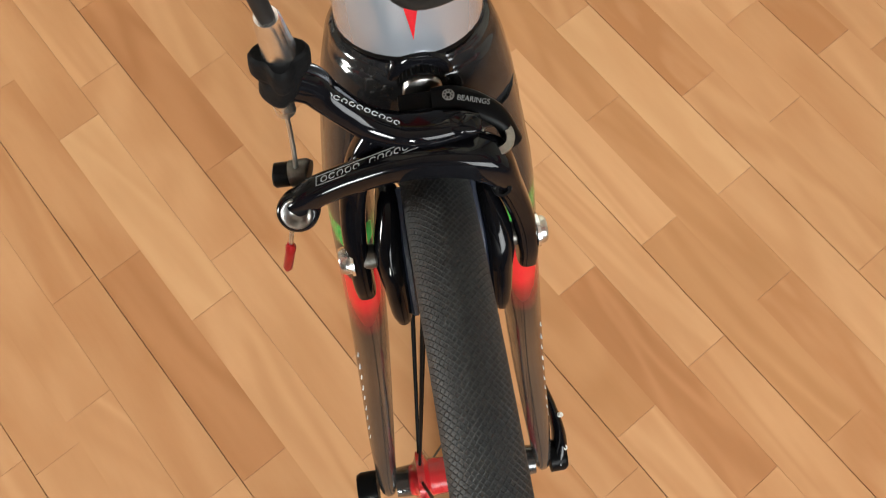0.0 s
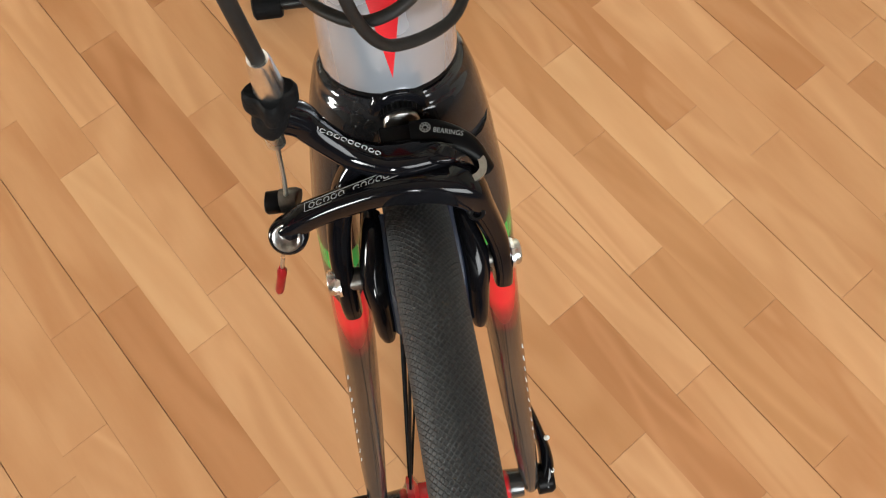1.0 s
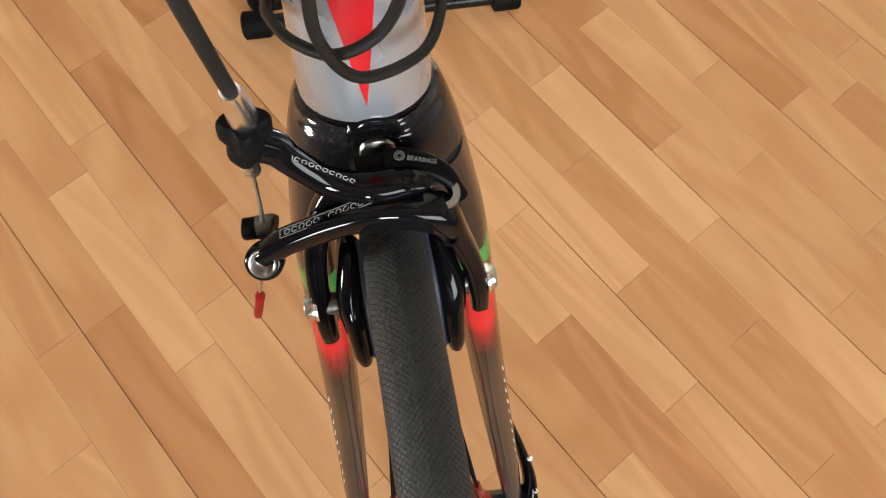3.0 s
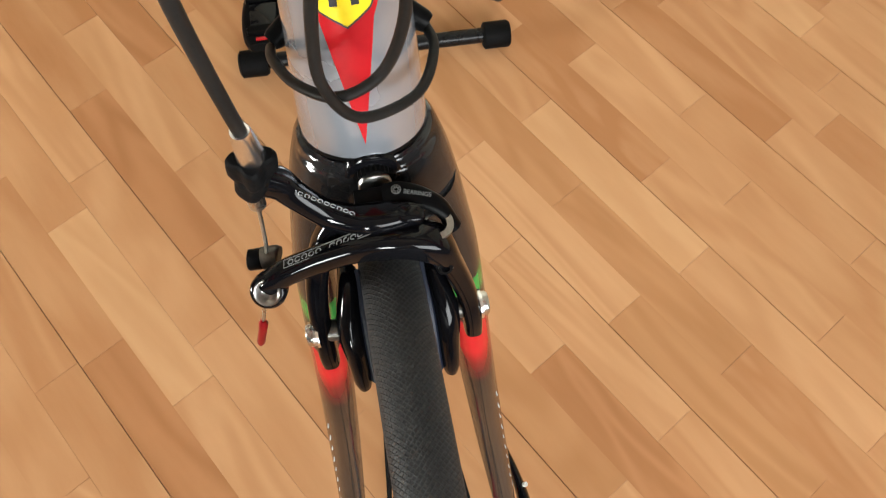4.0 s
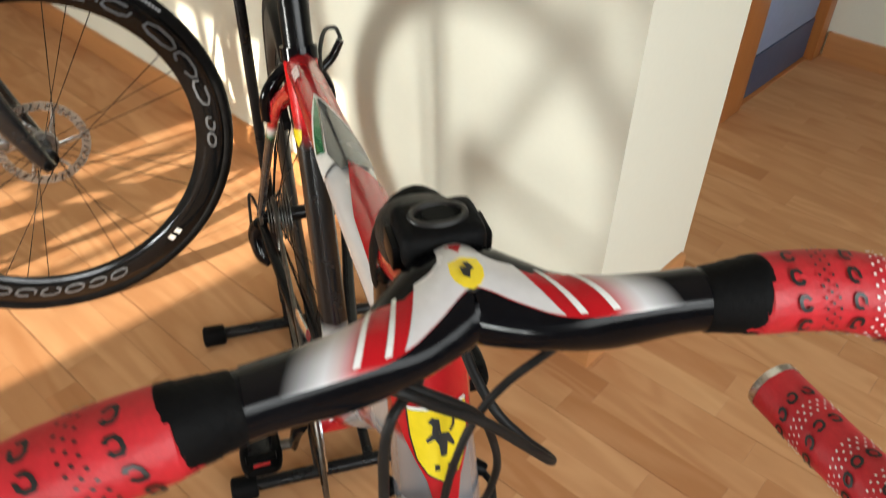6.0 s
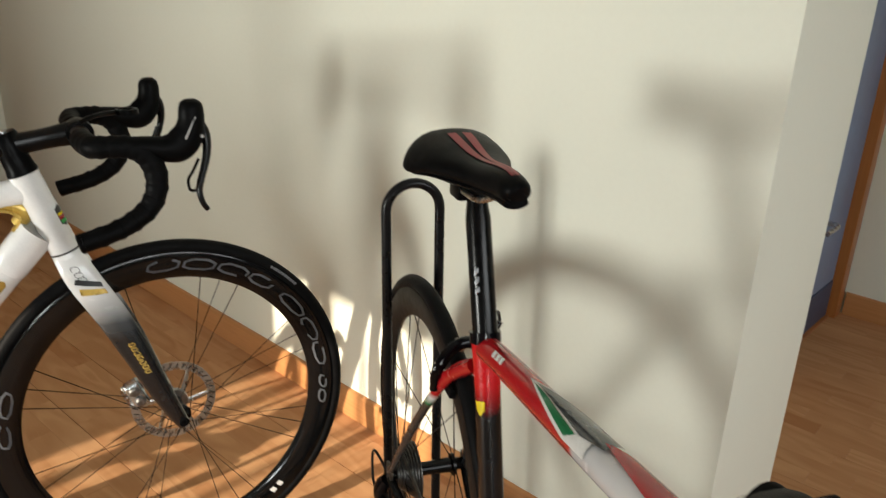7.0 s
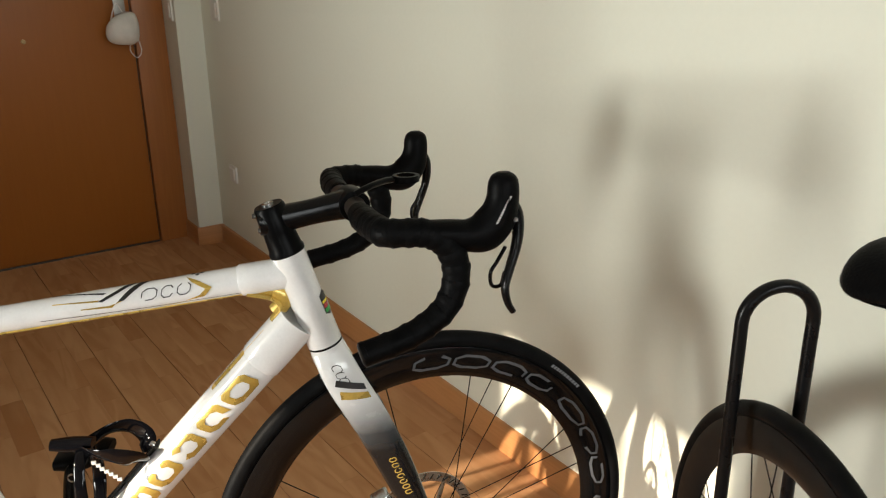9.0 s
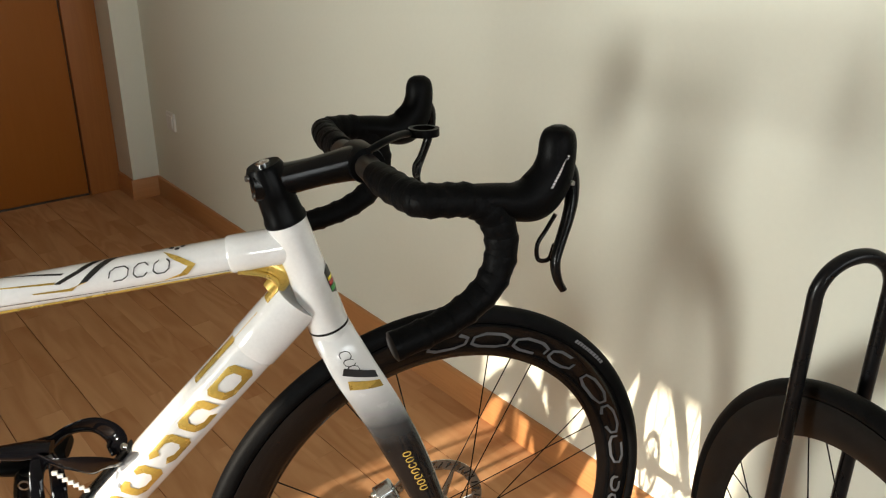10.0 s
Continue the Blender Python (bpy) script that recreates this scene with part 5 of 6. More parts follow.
for s in (-1, 1):
    for c in (0.0215, 0.0330):
        q = [(s * c, -1.2), (s * (c + 0.0018), -1.2), (s * (c + 0.0160), 0.80), (s * (c + 0.0133), 0.80)]
        part("white_stripe", wrap([q], lift(on_bar, 0.0005), 0.004, 0.12), WHITE_INK, bar)
stem_rows = [(-0.212, 0, 0.842, 0.0165, 0.0180), (-0.185, 0, 0.856, 0.0172, 0.0185), (-0.160, 0, 0.872, 0.0172, 0.0182), (-0.145, 0, 0.8745, 0.0170, 0.0168), (-0.135, 0, 0.8760, 0.0160, 0.0140), (-0.128, 0, 0.8770, 0.0120, 0.0100)]
part("stem", sweep(bmesh.new(), curve(stem_rows, 5), 24, (0, 1, 0)), banded("white_stem_lacquer", "Y", [(0.0, (0.44, 0.009, 0.014)), (0.10, (0.44, 0.009, 0.014)), (0.13, (0.62, 0.62, 0.63)), (0.87, (0.62, 0.62, 0.63)), (0.90, (0.44, 0.009, 0.014)), (1.0, (0.44, 0.009, 0.014))], -0.0180, 0.0180), bar, "white stem with red flanks")


def crest(x, y):
    """Height of the painted top over the bar and the stem."""
    bx, bz, w, h = bar_top(y)
    z = bz + h * math.sqrt(max(0.0, 1 - ((x - bx) / w) ** 2))
    for (xa, _, za, wa, ha), (xb, _, zb, wb, hb) in zip(stem_rows, stem_rows[1:]):
        if xa <= x <= xb:
            k = (x - xa) / (xb - xa)
            z = max(z, za + (zb - za) * k + (ha + (hb - ha) * k) * math.sqrt(max(0.0, 1 - (y / (wa + (wb - wa) * k)) ** 2)))
    return z + 0.0012


badge_map = lambda u, v: Vector((-0.1265 + v * 0.75, u * 0.85, crest(-0.1265 + v * 0.75, u * 0.85)))
shape = [(x * 0.76, y * 0.80) for x, y in ((0, 0.0125), (0.0050, 0.0105), (0.0085, 0.0060), (0.0098, -0.0005), (0.0085, -0.0090), (0, -0.0112), (-0.0085, -0.0090), (-0.0098, -0.0005), (-0.0085, 0.0060), (-0.0050, 0.0105))]
part("badge_rim", wrap([[(x * 1.13, y * 1.12) for x, y in shape]], lift(badge_map, -0.0004), 0.003, 0.003), BLACK_INK, bar)
sb = part("stem_badge", wrap([shape], badge_map, 0.003, 0.003), YELLOW, bar, "yellow badge on the stem")
part("emblem", wrap([[(-0.0024, 0.003), (0.0, 0.0050), (0.0012, 0.0015), (0.0032, 0.0), (0.0014, -0.0042), (-0.0008, -0.0045), (0.0, -0.0014), (-0.0028, -0.002)]], lift(badge_map, 0.0006), 0.003, 0.003), BLACK_INK, sb)
part("red_tip", wrap([[(-0.0042, -0.0220), (0.0042, -0.0220), (0, -0.0130)]], badge_map, 0.003, 0.003), RED, bar)
for s in (-1, 1):
    rows = [(-0.0992, s * 0.1065, 0.877, 0.0142, 0.0146), (-0.0990, s * 0.1085, 0.877, 0.0156, 0.0160), (-0.0975, s * 0.130, 0.8745, 0.0160, 0.0164), (-0.0935, s * 0.155, 0.870, 0.0162, 0.0166), (-0.080, s * 0.180, 0.863, 0.0160, 0.0165),
            (-0.055, s * 0.196, 0.854, 0.0157, 0.016), (-0.026, s * 0.205, 0.833, 0.0155, 0.016), (-0.010, s * 0.208, 0.800, 0.0155, 0.016), (-0.018, s * 0.210, 0.768, 0.0155, 0.016), (-0.048, s * 0.210, 0.745, 0.0155, 0.016),
            (-0.090, s * 0.208, 0.736, 0.0155, 0.016), (-0.150, s * 0.204, 0.734, 0.0155, 0.016)]
    line = curve(rows, 6)
    tape = part("bar_tape", sweep(bmesh.new(), line, 18, None), RED_TAPE, bar, "red perforated handlebar tape")
    # rows of hollow lettering shapes and of punched holes, turn by turn
    p3 = [Vector(q[:3]) for q in line]
    run, turn = 0.0, 0
    for k in range(2, len(line) - 2):
        run += (p3[k] - p3[k - 1]).length
        if run < 0.0115 * (turn + 1):
            continue
        turn += 1
        tan = (p3[k + 1] - p3[k - 1]).normalized()
        rad = line[k][3] + 0.0004
        ref = Vector((1, 0, 0.4)) if abs(tan.y) > 0.5 else Vector((0, -s, 0.5))
        sd = (ref - tan * ref.dot(tan)).normalized()
        q = tan.cross(sd)

        def tm(u, v, o=p3[k], tan=tan, sd=sd, q=q, rad=rad):
            th = v / rad
            return o + tan * (u + 0.003 * math.sin(2 * th)) + (sd * math.cos(th) + q * math.sin(th)) * (rad + 0.0007)
        if turn % 2:
            polys = []
            for n in range(5):
                v0 = -0.024 + 0.0098 * n
                polys += outline([(-0.0030, v0), (0.0030, v0), (0.0030, v0 + 0.0066), (-0.0030, v0 + 0.0066)], 0.0015, (3 * turn + 5 * n) % 5 - 1)
            part("tape_print", wrap(polys, tm, 0.01, 0.003), BLACK_INK, tape)
        else:
            dots = []
            for row in (-0.0030, 0.0, 0.0030):
                for n in range(15):
                    v0 = -0.030 + 0.0042 * n + (0.0021 if row else 0)
                    dots.append([(row - 0.0006, v0 - 0.0006), (row + 0.0006, v0 - 0.0006), (row + 0.0006, v0 + 0.0006), (row - 0.0006, v0 + 0.0006)])
            tagged(part("perforation", wrap(dots, tm, 0.01, 0.01), WHITE_INK if turn > 14 or turn % 4 == 0 else BLACK_INK, tape), kind="stuff")
    band = [(0.0865, 0.0002), (0.0875, 0.0006), (0.0945, 0.0007), (0.0950, 0.0011), (0.1025, 0.0012), (0.1030, 0.0017), (0.1080, 0.0018), (0.1086, 0.0012)]
    rows = [(bar_top(y)[0], s * y, bar_top(y)[1], bar_top(y)[3] + d, bar_top(y)[2] + d) for y, d in band]
    part("finishing_band", sweep(bmesh.new(), rows, 24, (0, 0, 1)), BLACK_RUBBER, bar, "black finishing tape")
    part("bar_plug", sweep(bmesh.new(), [(-0.1485, s * 0.2042, 0.734, 0.0164), (-0.1530, s * 0.2040, 0.734, 0.0160), (-0.1545, s * 0.2039, 0.734, 0.012)], 20, (0, 0, 1)), STEEL, bar, "chromed bar end plug")

# cables in front of the head tube
for pts, r in (([(-0.1119, -0.0375, 0.7390), (-0.112, -0.0391, 0.7698), (-0.110, -0.0393, 0.8013), (-0.110, -0.0382, 0.8260), (-0.1125, -0.0340, 0.8400), (-0.118, -0.0275, 0.8420), (-0.128, -0.0190, 0.8385), (-0.145, -0.0120, 0.8400), (-0.158, -0.0090, 0.8480), (-0.164, -0.008, 0.860)], 0.0023),
               ([(-0.163, -0.0285, 0.7110), (-0.150, -0.0271, 0.7207), (-0.132, -0.0195, 0.7297), (-0.120, -0.0062, 0.7368), (-0.121, 0.0085, 0.7460), (-0.121, 0.0161, 0.7751), (-0.119, 0.0105, 0.8048), (-0.112, 0.0007, 0.8295), (-0.108, -0.016, 0.850), (-0.110, -0.040, 0.868)], 0.0019),
               ([(-0.163, 0.0275, 0.7120), (-0.150, 0.0288, 0.7136), (-0.130, 0.0194, 0.7173), (-0.117, -0.0009, 0.7281), (-0.116, -0.0103, 0.7484), (-0.117, -0.0102, 0.7708), (-0.116, -0.0055, 0.8000), (-0.118, 0.0030, 0.8200), (-0.115, 0.013, 0.840), (-0.110, 0.026, 0.858), (-0.108, 0.042, 0.872)], 0.0019),
               ([(-0.112, -0.050, 0.870), (-0.105, -0.031, 0.861), (-0.106, -0.018, 0.848), (-0.108, 0.003, 0.828), (-0.110, 0.023, 0.803), (-0.1115, 0.0370, 0.7850), (-0.1140, 0.0378, 0.7840), (-0.117, 0.0250, 0.7990), (-0.125, 0.0140, 0.8130), (-0.140, 0.0070, 0.8300), (-0.154, 0.0060, 0.8450), (-0.162, 0.005, 0.860)], 0.0023)):
    part("cable_housing", pipe(pts, r, 10), HOSE, bike_a, "dark cable housing")
for s in (-1, 1):
    port = part("cable_port", bolt((AX(0.716) - 0.004, s * 0.0210, 0.718), (0.55, s * 0.85, -0.45), 0.0042, 0.009, 16), BLACK_SATIN, bike_a)

# bag on the top tube behind the stem
turn_frame(bike_a, {"front_wheel", "quick_release", "release_lever", "fork_crown", "fork_blade", "headset_ring", "front_brake", "handlebar", "cable_housing"}, STEER_A)
bagt = thing("top_tube_bag", "small black nylon bag strapped to the top tube behind the stem", "bag", m=A_AT @ STEER_A)
rows = [(-0.166, -0.002, 0.872, 0.014, 0.010), (-0.172, -0.002, 0.872, 0.0190, 0.015), (-0.184, -0.002, 0.869, 0.0200, 0.016), (-0.196, -0.002, 0.864, 0.0180, 0.014), (-0.207, -0.002, 0.858, 0.0130, 0.010), (-0.212, -0.002, 0.856, 0.006, 0.005)]
part("body", sweep(bmesh.new(), curve(rows, 5), 20, (0, 1, 0), True, 0.85), BAG, bagt)
front = part("front_block", box(bmesh.new(), (-0.172, -0.0195, 0.880), (-0.145, 0.0155, 0.8965), 0.006, 3), BLACK_RUBBER, bagt)
part("recess", sweep(bmesh.new(), [(-0.1585 + 0.007 * math.cos(a), -0.002 + 0.011 * math.sin(a), 0.8965, 0.0014) for a in [2 * math.pi * k / 28 for k in range(28)]], 8, None, closed=True), BLACK_INK, front)
part("recess_floor", lathe(bmesh.new(), [(0.0, 0.0), (0.0062, 0.0), (0.0062, 0.0006), (0.0, 0.0006)], 24, 2, (-0.1585, -0.002, 0.8964)), BLACK_SATIN, front)
for s in (-1, 1):
    part("buckle", box(bmesh.new(), (-0.166, -0.002 + s * 0.0175 - 0.003, 0.878), (-0.150, -0.002 + s * 0.0175 + 0.003, 0.890), 0.0015), BLACK_SATIN, front)
part("strap", sweep(bmesh.new(), [(-0.200, 0.0215 * math.cos(a), 0.840 + 0.038 * math.sin(a), 0.007, 0.0012) for a in [2 * math.pi * k / 28 for k in range(28)]], 8, (1, 0, 0), closed=True), BLACK_RUBBER, bagt)

# ---- white and gold bicycle beside the wall ----
RIM_INK = paint("grey_rim_print", (0.105, 0.11, 0.12), 0.35)
B_AT = pose(-0.8025, -0.5078, 0.0, 0, 0, 72.5) @ pose(0, 0, 0, -3.75, 0, 0)
STEER_B = pose(-0.153, 0, 0.680) @ Matrix.Rotation(radians(-12.0), 4, Vector((-0.3057, 0, 1.0))) @ pose(0.153, 0, -0.680)  # wheel turned against the frame
bike_b = thing("road_bicycle", "white and gold racing bicycle with deep black rims", "bicycle", "bicycles in the room", B_AT)
XW = -0.004
proud = lambda f, d: (lambda u, v: f(u, v) + Vector((d, -d * 0.5, 0)))
BX = lambda z: -0.0478 - 0.3057 * (z - ZA)
BBB = (-0.585, 0, 0.268)
REAR_B = (-0.992, 0, ZA)
fwb, rib = wheel(bike_b, "front_wheel", pose(XW, 0, ZA), 0.336, TYRE_B, 0.026, RIM_B, 0.050, 0.024, g3(8, 8, 22), 0.098, CARBON, BLACK_SATIN, label="deep black carbon front wheel with disc brake")
rwb, _ = wheel(bike_b, "rear_wheel", pose(*REAR_B), 0.336, TYRE_B, 0.026, RIM_B, 0.050, 0.024, g3(8, 8, 22), 0.130, CARBON, BLACK_SATIN, label="deep black carbon rear wheel")
# hollow shapes that stand for the lettering on the rims: where a shape begins, its arc, half height and stroke
RIM_SHAPES = [(95.0, 11.3, 0.0115, 4), (82.6, 11.6, 0.0115, -1), (69.8, 11.6, 0.0115, 1), (57.2, 9.8, 0.0115, 3), (42.3, 13.2, 0.0115, -1), (28.0, 11.5, 0.0115, 0), (15.6, 10.6, 0.0115, 5), (0.2, 5.6, 0.009, 5), (-6.4, 5.8, 0.009, -1)]
RIM_SHAPES += [(-76.0 - 8.4 * k, 7.0, 0.0095, (-1, 2, -1, 0, 5, 3, 1, 4, 3, 5)[k]) for k in range(10)] + [(179.0, 9.0, 0.011, 2), (167.5, 9.5, 0.011, -1)]
for w in (fwb, rwb):
    for side in (-1, 1):
        rm = rim_map(rib, 0.050, 0.012, side)
        mid = rib - 0.0225
        for start, span, h, gap in RIM_SHAPES:
            a0, a1 = radians(start) * mid, radians(start - span) * mid
            q = [(a0 + 0.004, -h), (a1 + 0.004, -h), (a1 - 0.004, h), (a0 - 0.004, h)]
            part("rim_print", wrap(outline(q, 0.0042, gap), rm, 0.012, 0.02), RIM_INK, w.children[1])
        for start in (-51.0, -54.6):
            q = [(radians(start) * mid + d, e) for d, e in ((-0.006, -0.006), (0.004, -0.006), (0.006, 0.006), (-0.004, 0.006))]
            part("rim_mark", wrap([q], rm, 0.012, 0.02), WHITE_INK, w.children[1])
        bars = [[(radians(52.3) * 0.324 - u, v) for u, v in q] for q in blocks(11, 0.0048, 0.005, 0.0016, 0.3, 0, 0, "u", 4)]
        part("tyre_print", wrap(bars, lambda u, v, side=side: Vector(((0.3245 + v) * math.cos(u / 0.324), side * 0.0134, (0.3245 + v) * math.sin(u / 0.324))), 0.012, 0.02), GREY_INK, w.children[0])

# disc rotor and caliper on the far side
rot = part("disc_rotor", lathe(bmesh.new(), [(0.064, 0.033), (0.080, 0.033), (0.080, 0.0348), (0.064, 0.0348)], 72, closed=True), STEEL, fwb, "slotted steel brake disc")
for k in range(36):
    th = 2 * math.pi * k / 36
    bm = box(bmesh.new(), (-0.0052, -0.0003, -0.0011), (0.0052, 0.0003, 0.0011))
    part("slot", bm, BLACK_INK, rot, at=Matrix.Translation((0.072 * math.cos(th), 0.0327, 0.072 * math.sin(th))) @ Matrix.Rotation(-th + 0.5, 4, "Y"))
for k in range(6):
    th = 2 * math.pi * k / 6
    part("rotor_arm", sweep(bmesh.new(), [(0.020 * math.cos(th - 0.5), 0.034, 0.020 * math.sin(th - 0.5), 0.001, 0.005), (0.066 * math.cos(th), 0.034, 0.066 * math.sin(th), 0.001, 0.0035)], 8), STEEL, rot)
TILT = pose(XW - 0.062, 0.040, ZA + 0.030, 0, -22, 0)
cal = part("disc_caliper", box(bmesh.new(), (-0.018, -0.014, -0.026), (0.012, 0.014, 0.026), 0.005, 3), paint("silver_caliper_lacquer", (0.55, 0.60, 0.64), 0.22, 0.9, 0.3, 0.1, 80), bike_b, "silver disc brake caliper")
cal.matrix_basis = TILT
for z in (-0.012, 0.012):
    part("piston_cap", bolt((-0.004, -0.013, z), (0, -1, 0), 0.0095, 0.007, 20), GREY_STEEL, cal)
    part("caliper_bolt", bolt((-0.016, 0.0, z * 1.9), (-1, 0, 0), 0.0045, 0.006, 12), STEEL, cal)
for k in range(4):
    part("fin", box(bmesh.new(), (-0.027, -0.010, -0.016 + 0.010 * k), (-0.017, 0.010, -0.0135 + 0.010 * k), 0.0008), ALU, cal)
part("hub_lockring", lathe(bmesh.new(), [(0.010, 0.024), (0.024, 0.024), (0.026, 0.028), (0.026, 0.032), (0.010, 0.033)], 30, 1), GREY_STEEL, fwb)

# fork
for s in (-1, 1):
    rows = [(BX(0.672), s * 0.012, 0.672, 0.010, 0.024), (BX(0.652) + 0.002, s * 0.0225, 0.652, 0.0115, 0.0262), (BX(0.622) + 0.006, s * 0.0290, 0.622, 0.0105, 0.0272), (-0.098, s * 0.0370, 0.560, 0.0095, 0.0268), (-0.068, s * 0.0450, 0.490, 0.0095, 0.0250),
            (-0.040, s * 0.0510, 0.415, 0.0085, 0.0200), (-0.016, s * 0.0545, 0.355, 0.0080, 0.0150), (XW + 0.002, s * 0.0550, 0.326, 0.0065, 0.011)]
    bl = part("fork_blade", sweep(bmesh.new(), curve(rows, 6), 18), FORK_B, bike_b, "fork blade fading from white to black")
    part("axle_end", bolt((XW, s * 0.060, ZA), (0, s, 0), 0.009, 0.005), BLACK_SATIN, bl)
    line = [Vector(q[:3]) for q in curve(rows, 6)]
    wid = [q[3] for q in curve(rows, 6)]
    dep = [q[4] for q in curve(rows, 6)]

    def side_map(k0, k1, s=s, line=line, wid=wid, dep=dep):
        p0, p1 = line[k0], line[k1]
        d = (p1 - p0).normalized()
        q = Vector((d.z, 0, -d.x)) if d.z < 0 else Vector((-d.z, 0, d.x))

        def f(u, v):
            k = min(1, max(0, v / (p1 - p0).length))
            w = wid[k0] + (wid[k1] - wid[k0]) * k
            return p0 + d * v + Vector((-d.z, 0, d.x)) * u + Vector((0, s * (w * math.sqrt(max(0, 1 - (u / (dep[k0] + (dep[k1] - dep[k0]) * k)) ** 2)) + 0.0012), 0))
        return f
    fm = side_map(13, 22)
    part("gold_flash", wrap([[(-0.018, 0.000), (-0.014, -0.012), (0.020, 0.010), (0.020, 0.020)]], fm, 0.006, 0.01), GOLD, bl)
    part("black_flash", wrap([[(-0.016, -0.022), (-0.010, -0.030), (0.021, -0.004), (0.020, 0.006)]], fm, 0.006, 0.01), BLACK_INK, bl)
    thin = []
    for v, w, gap in ((-0.052, 0.013, 5), (-0.040, 0.011, 2), (-0.030, 0.011, 0)):
        thin += outline([(-0.007, v), (0.006, v + 0.004), (0.006, v + w + 0.004), (-0.007, v + w)], 0.0012, gap)
    part("thin_print", wrap(thin, fm, 0.006, 0.01), BLACK_INK, bl)
    fm2 = side_map(22, 34)
    gold = []
    for n in range(7):
        v = 0.004 + 0.0098 * n
        gold += outline([(-0.0055, v), (0.0055, v + 0.002), (0.0055, v + 0.0098), (-0.0055, v + 0.0078)], 0.0019, (3 * n) % 5 - 1)
    part("fork_print", wrap(gold, fm2, 0.006, 0.01), GOLD, bl, "small gold lettering shapes")
part("fork_crown", sweep(bmesh.new(), curve([(BX(0.679), 0, 0.679, 0.0240, 0.0243), (BX(0.662) + 0.001, 0, 0.662, 0.0268, 0.0262), (BX(0.643) + 0.004, 0, 0.643, 0.0290, 0.0250), (BX(0.632) + 0.006, 0, 0.632, 0.0270, 0.020)], 5), 28), WHITE, bike_b, "white fork crown")
part("headset_ring", sweep(bmesh.new(), [(BX(0.6785), 0, 0.6785, 0.0250), (BX(0.6815), 0, 0.6815, 0.0250)], 32), BLACK_SATIN, bike_b)
hb0, hb1 = (BX(0.6815), 0, 0.6815), (BX(0.817), 0, 0.817)
part("head_tube", sweep(bmesh.new(), curve([(*hb0, 0.0248), (BX(0.72), 0, 0.72, 0.0244), (BX(0.77), 0, 0.77, 0.0236), (*hb1, 0.0234)], 5), 32), WHITE, bike_b, "pearl white head tube")
hm = tube_map(hb0, hb1, 0.0248, 0.0234, (1, -0.25, 0))
part("head_badge", wrap([[(-0.010, 0.045), (0, 0.040), (0.010, 0.045), (0.010, 0.072), (0, 0.078), (-0.010, 0.072)]], hm, 0.003, 0.01), BLACK_INK, bike_b)
part("head_badge_band", wrap([[(-0.009, 0.046), (0.009, 0.046), (0.009, 0.052), (-0.009, 0.052)]], proud(hm, 0.0006), 0.003, 0.01), BRIGHT_GREEN, bike_b)
part("head_badge_band", wrap([[(-0.009, 0.053), (0.009, 0.053), (0.009, 0.059), (-0.009, 0.059)]], proud(hm, 0.0006), 0.003, 0.01), RED, bike_b)
part("head_badge_band", wrap([[(-0.009, 0.060), (0.009, 0.060), (0.009, 0.064), (-0.009, 0.064)]], proud(hm, 0.0006), 0.003, 0.01), YELLOW, bike_b)

# main tubes with their lugs
p0, p1 = Vector((BX(0.789) - 0.006, 0, 0.788)), Vector((-0.735, 0, 0.720))
part("top_tube", sweep(bmesh.new(), [(*p0.lerp(p1, k / 10), 0.0190 - 0.0025 * k / 10, 0.0203 - 0.0030 * k / 10) for k in range(11)], 22), WHITE, bike_b, "white top tube with gold and black lines")
part("top_lug", sweep(bmesh.new(), [(*p0.lerp(p1, k), 0.0208, 0.0221) for k in (0.0, 0.08, 0.122)] + [(*p0.lerp(p1, 0.126), 0.0194, 0.0206)], 22), WHITE, bike_b)
d0, d1 = Vector((-0.188, 0, 0.718)), Vector((BBB[0] + 0.007, 0, 0.290))
part("down_tube", sweep(bmesh.new(), [(*d0.lerp(d1, k / 10), 0.0275, 0.0292) for k in range(11)], 24, (0, 1, 0), True, 0.85), WHITE, bike_b, "white down tube with gold lettering bars")
part("down_lug", sweep(bmesh.new(), [(*d0.lerp(d1, k), 0.0292, 0.0310) for k in (0.0, 0.09, 0.138)] + [(*d0.lerp(d1, 0.144), 0.0278, 0.0296)], 24, (0, 1, 0), True, 0.85), WHITE, bike_b)
# gusset in the front corner of the frame
gus = curve([(-0.246, 0, 0.772, 0.0125, 0.011), (-0.214, 0, 0.764, 0.0135, 0.012), (-0.203, 0, 0.750, 0.0135, 0.012), (-0.216, 0, 0.732, 0.0125, 0.012)], 6)
part("gusset", sweep(bmesh.new(), gus, 16), GOLD, bike_b, "gold gusset in the corner of the frame")
gold_edge = lambda a, b, off, r: part("gold_line", sweep(bmesh.new(), [(*(a.lerp(b, k / 8) + off), r, 0.0022) for k in range(9)], 8), GOLD, bike_b, "gold line along the tube's inner edge")
gold_edge(p0.lerp(p1, 0.10), p0.lerp(p1, 0.75), Vector((0, -0.006, -0.0168)), 0.006)
gold_edge(d0.lerp(d1, 0.07), d0.lerp(d1, 0.27), Vector((-0.0185, -0.006, 0.0205)), 0.009)
part("gold_line", sweep(bmesh.new(), [(q[0] - 0.006, -0.005, q[2] - 0.009, 0.0110, 0.0042) for q in gus], 10), GOLD, bike_b)
tmap = tube_map(p0, p1, 0.0200, 0.0172, (0, -1, 0.35), 0.0009, 0.955)
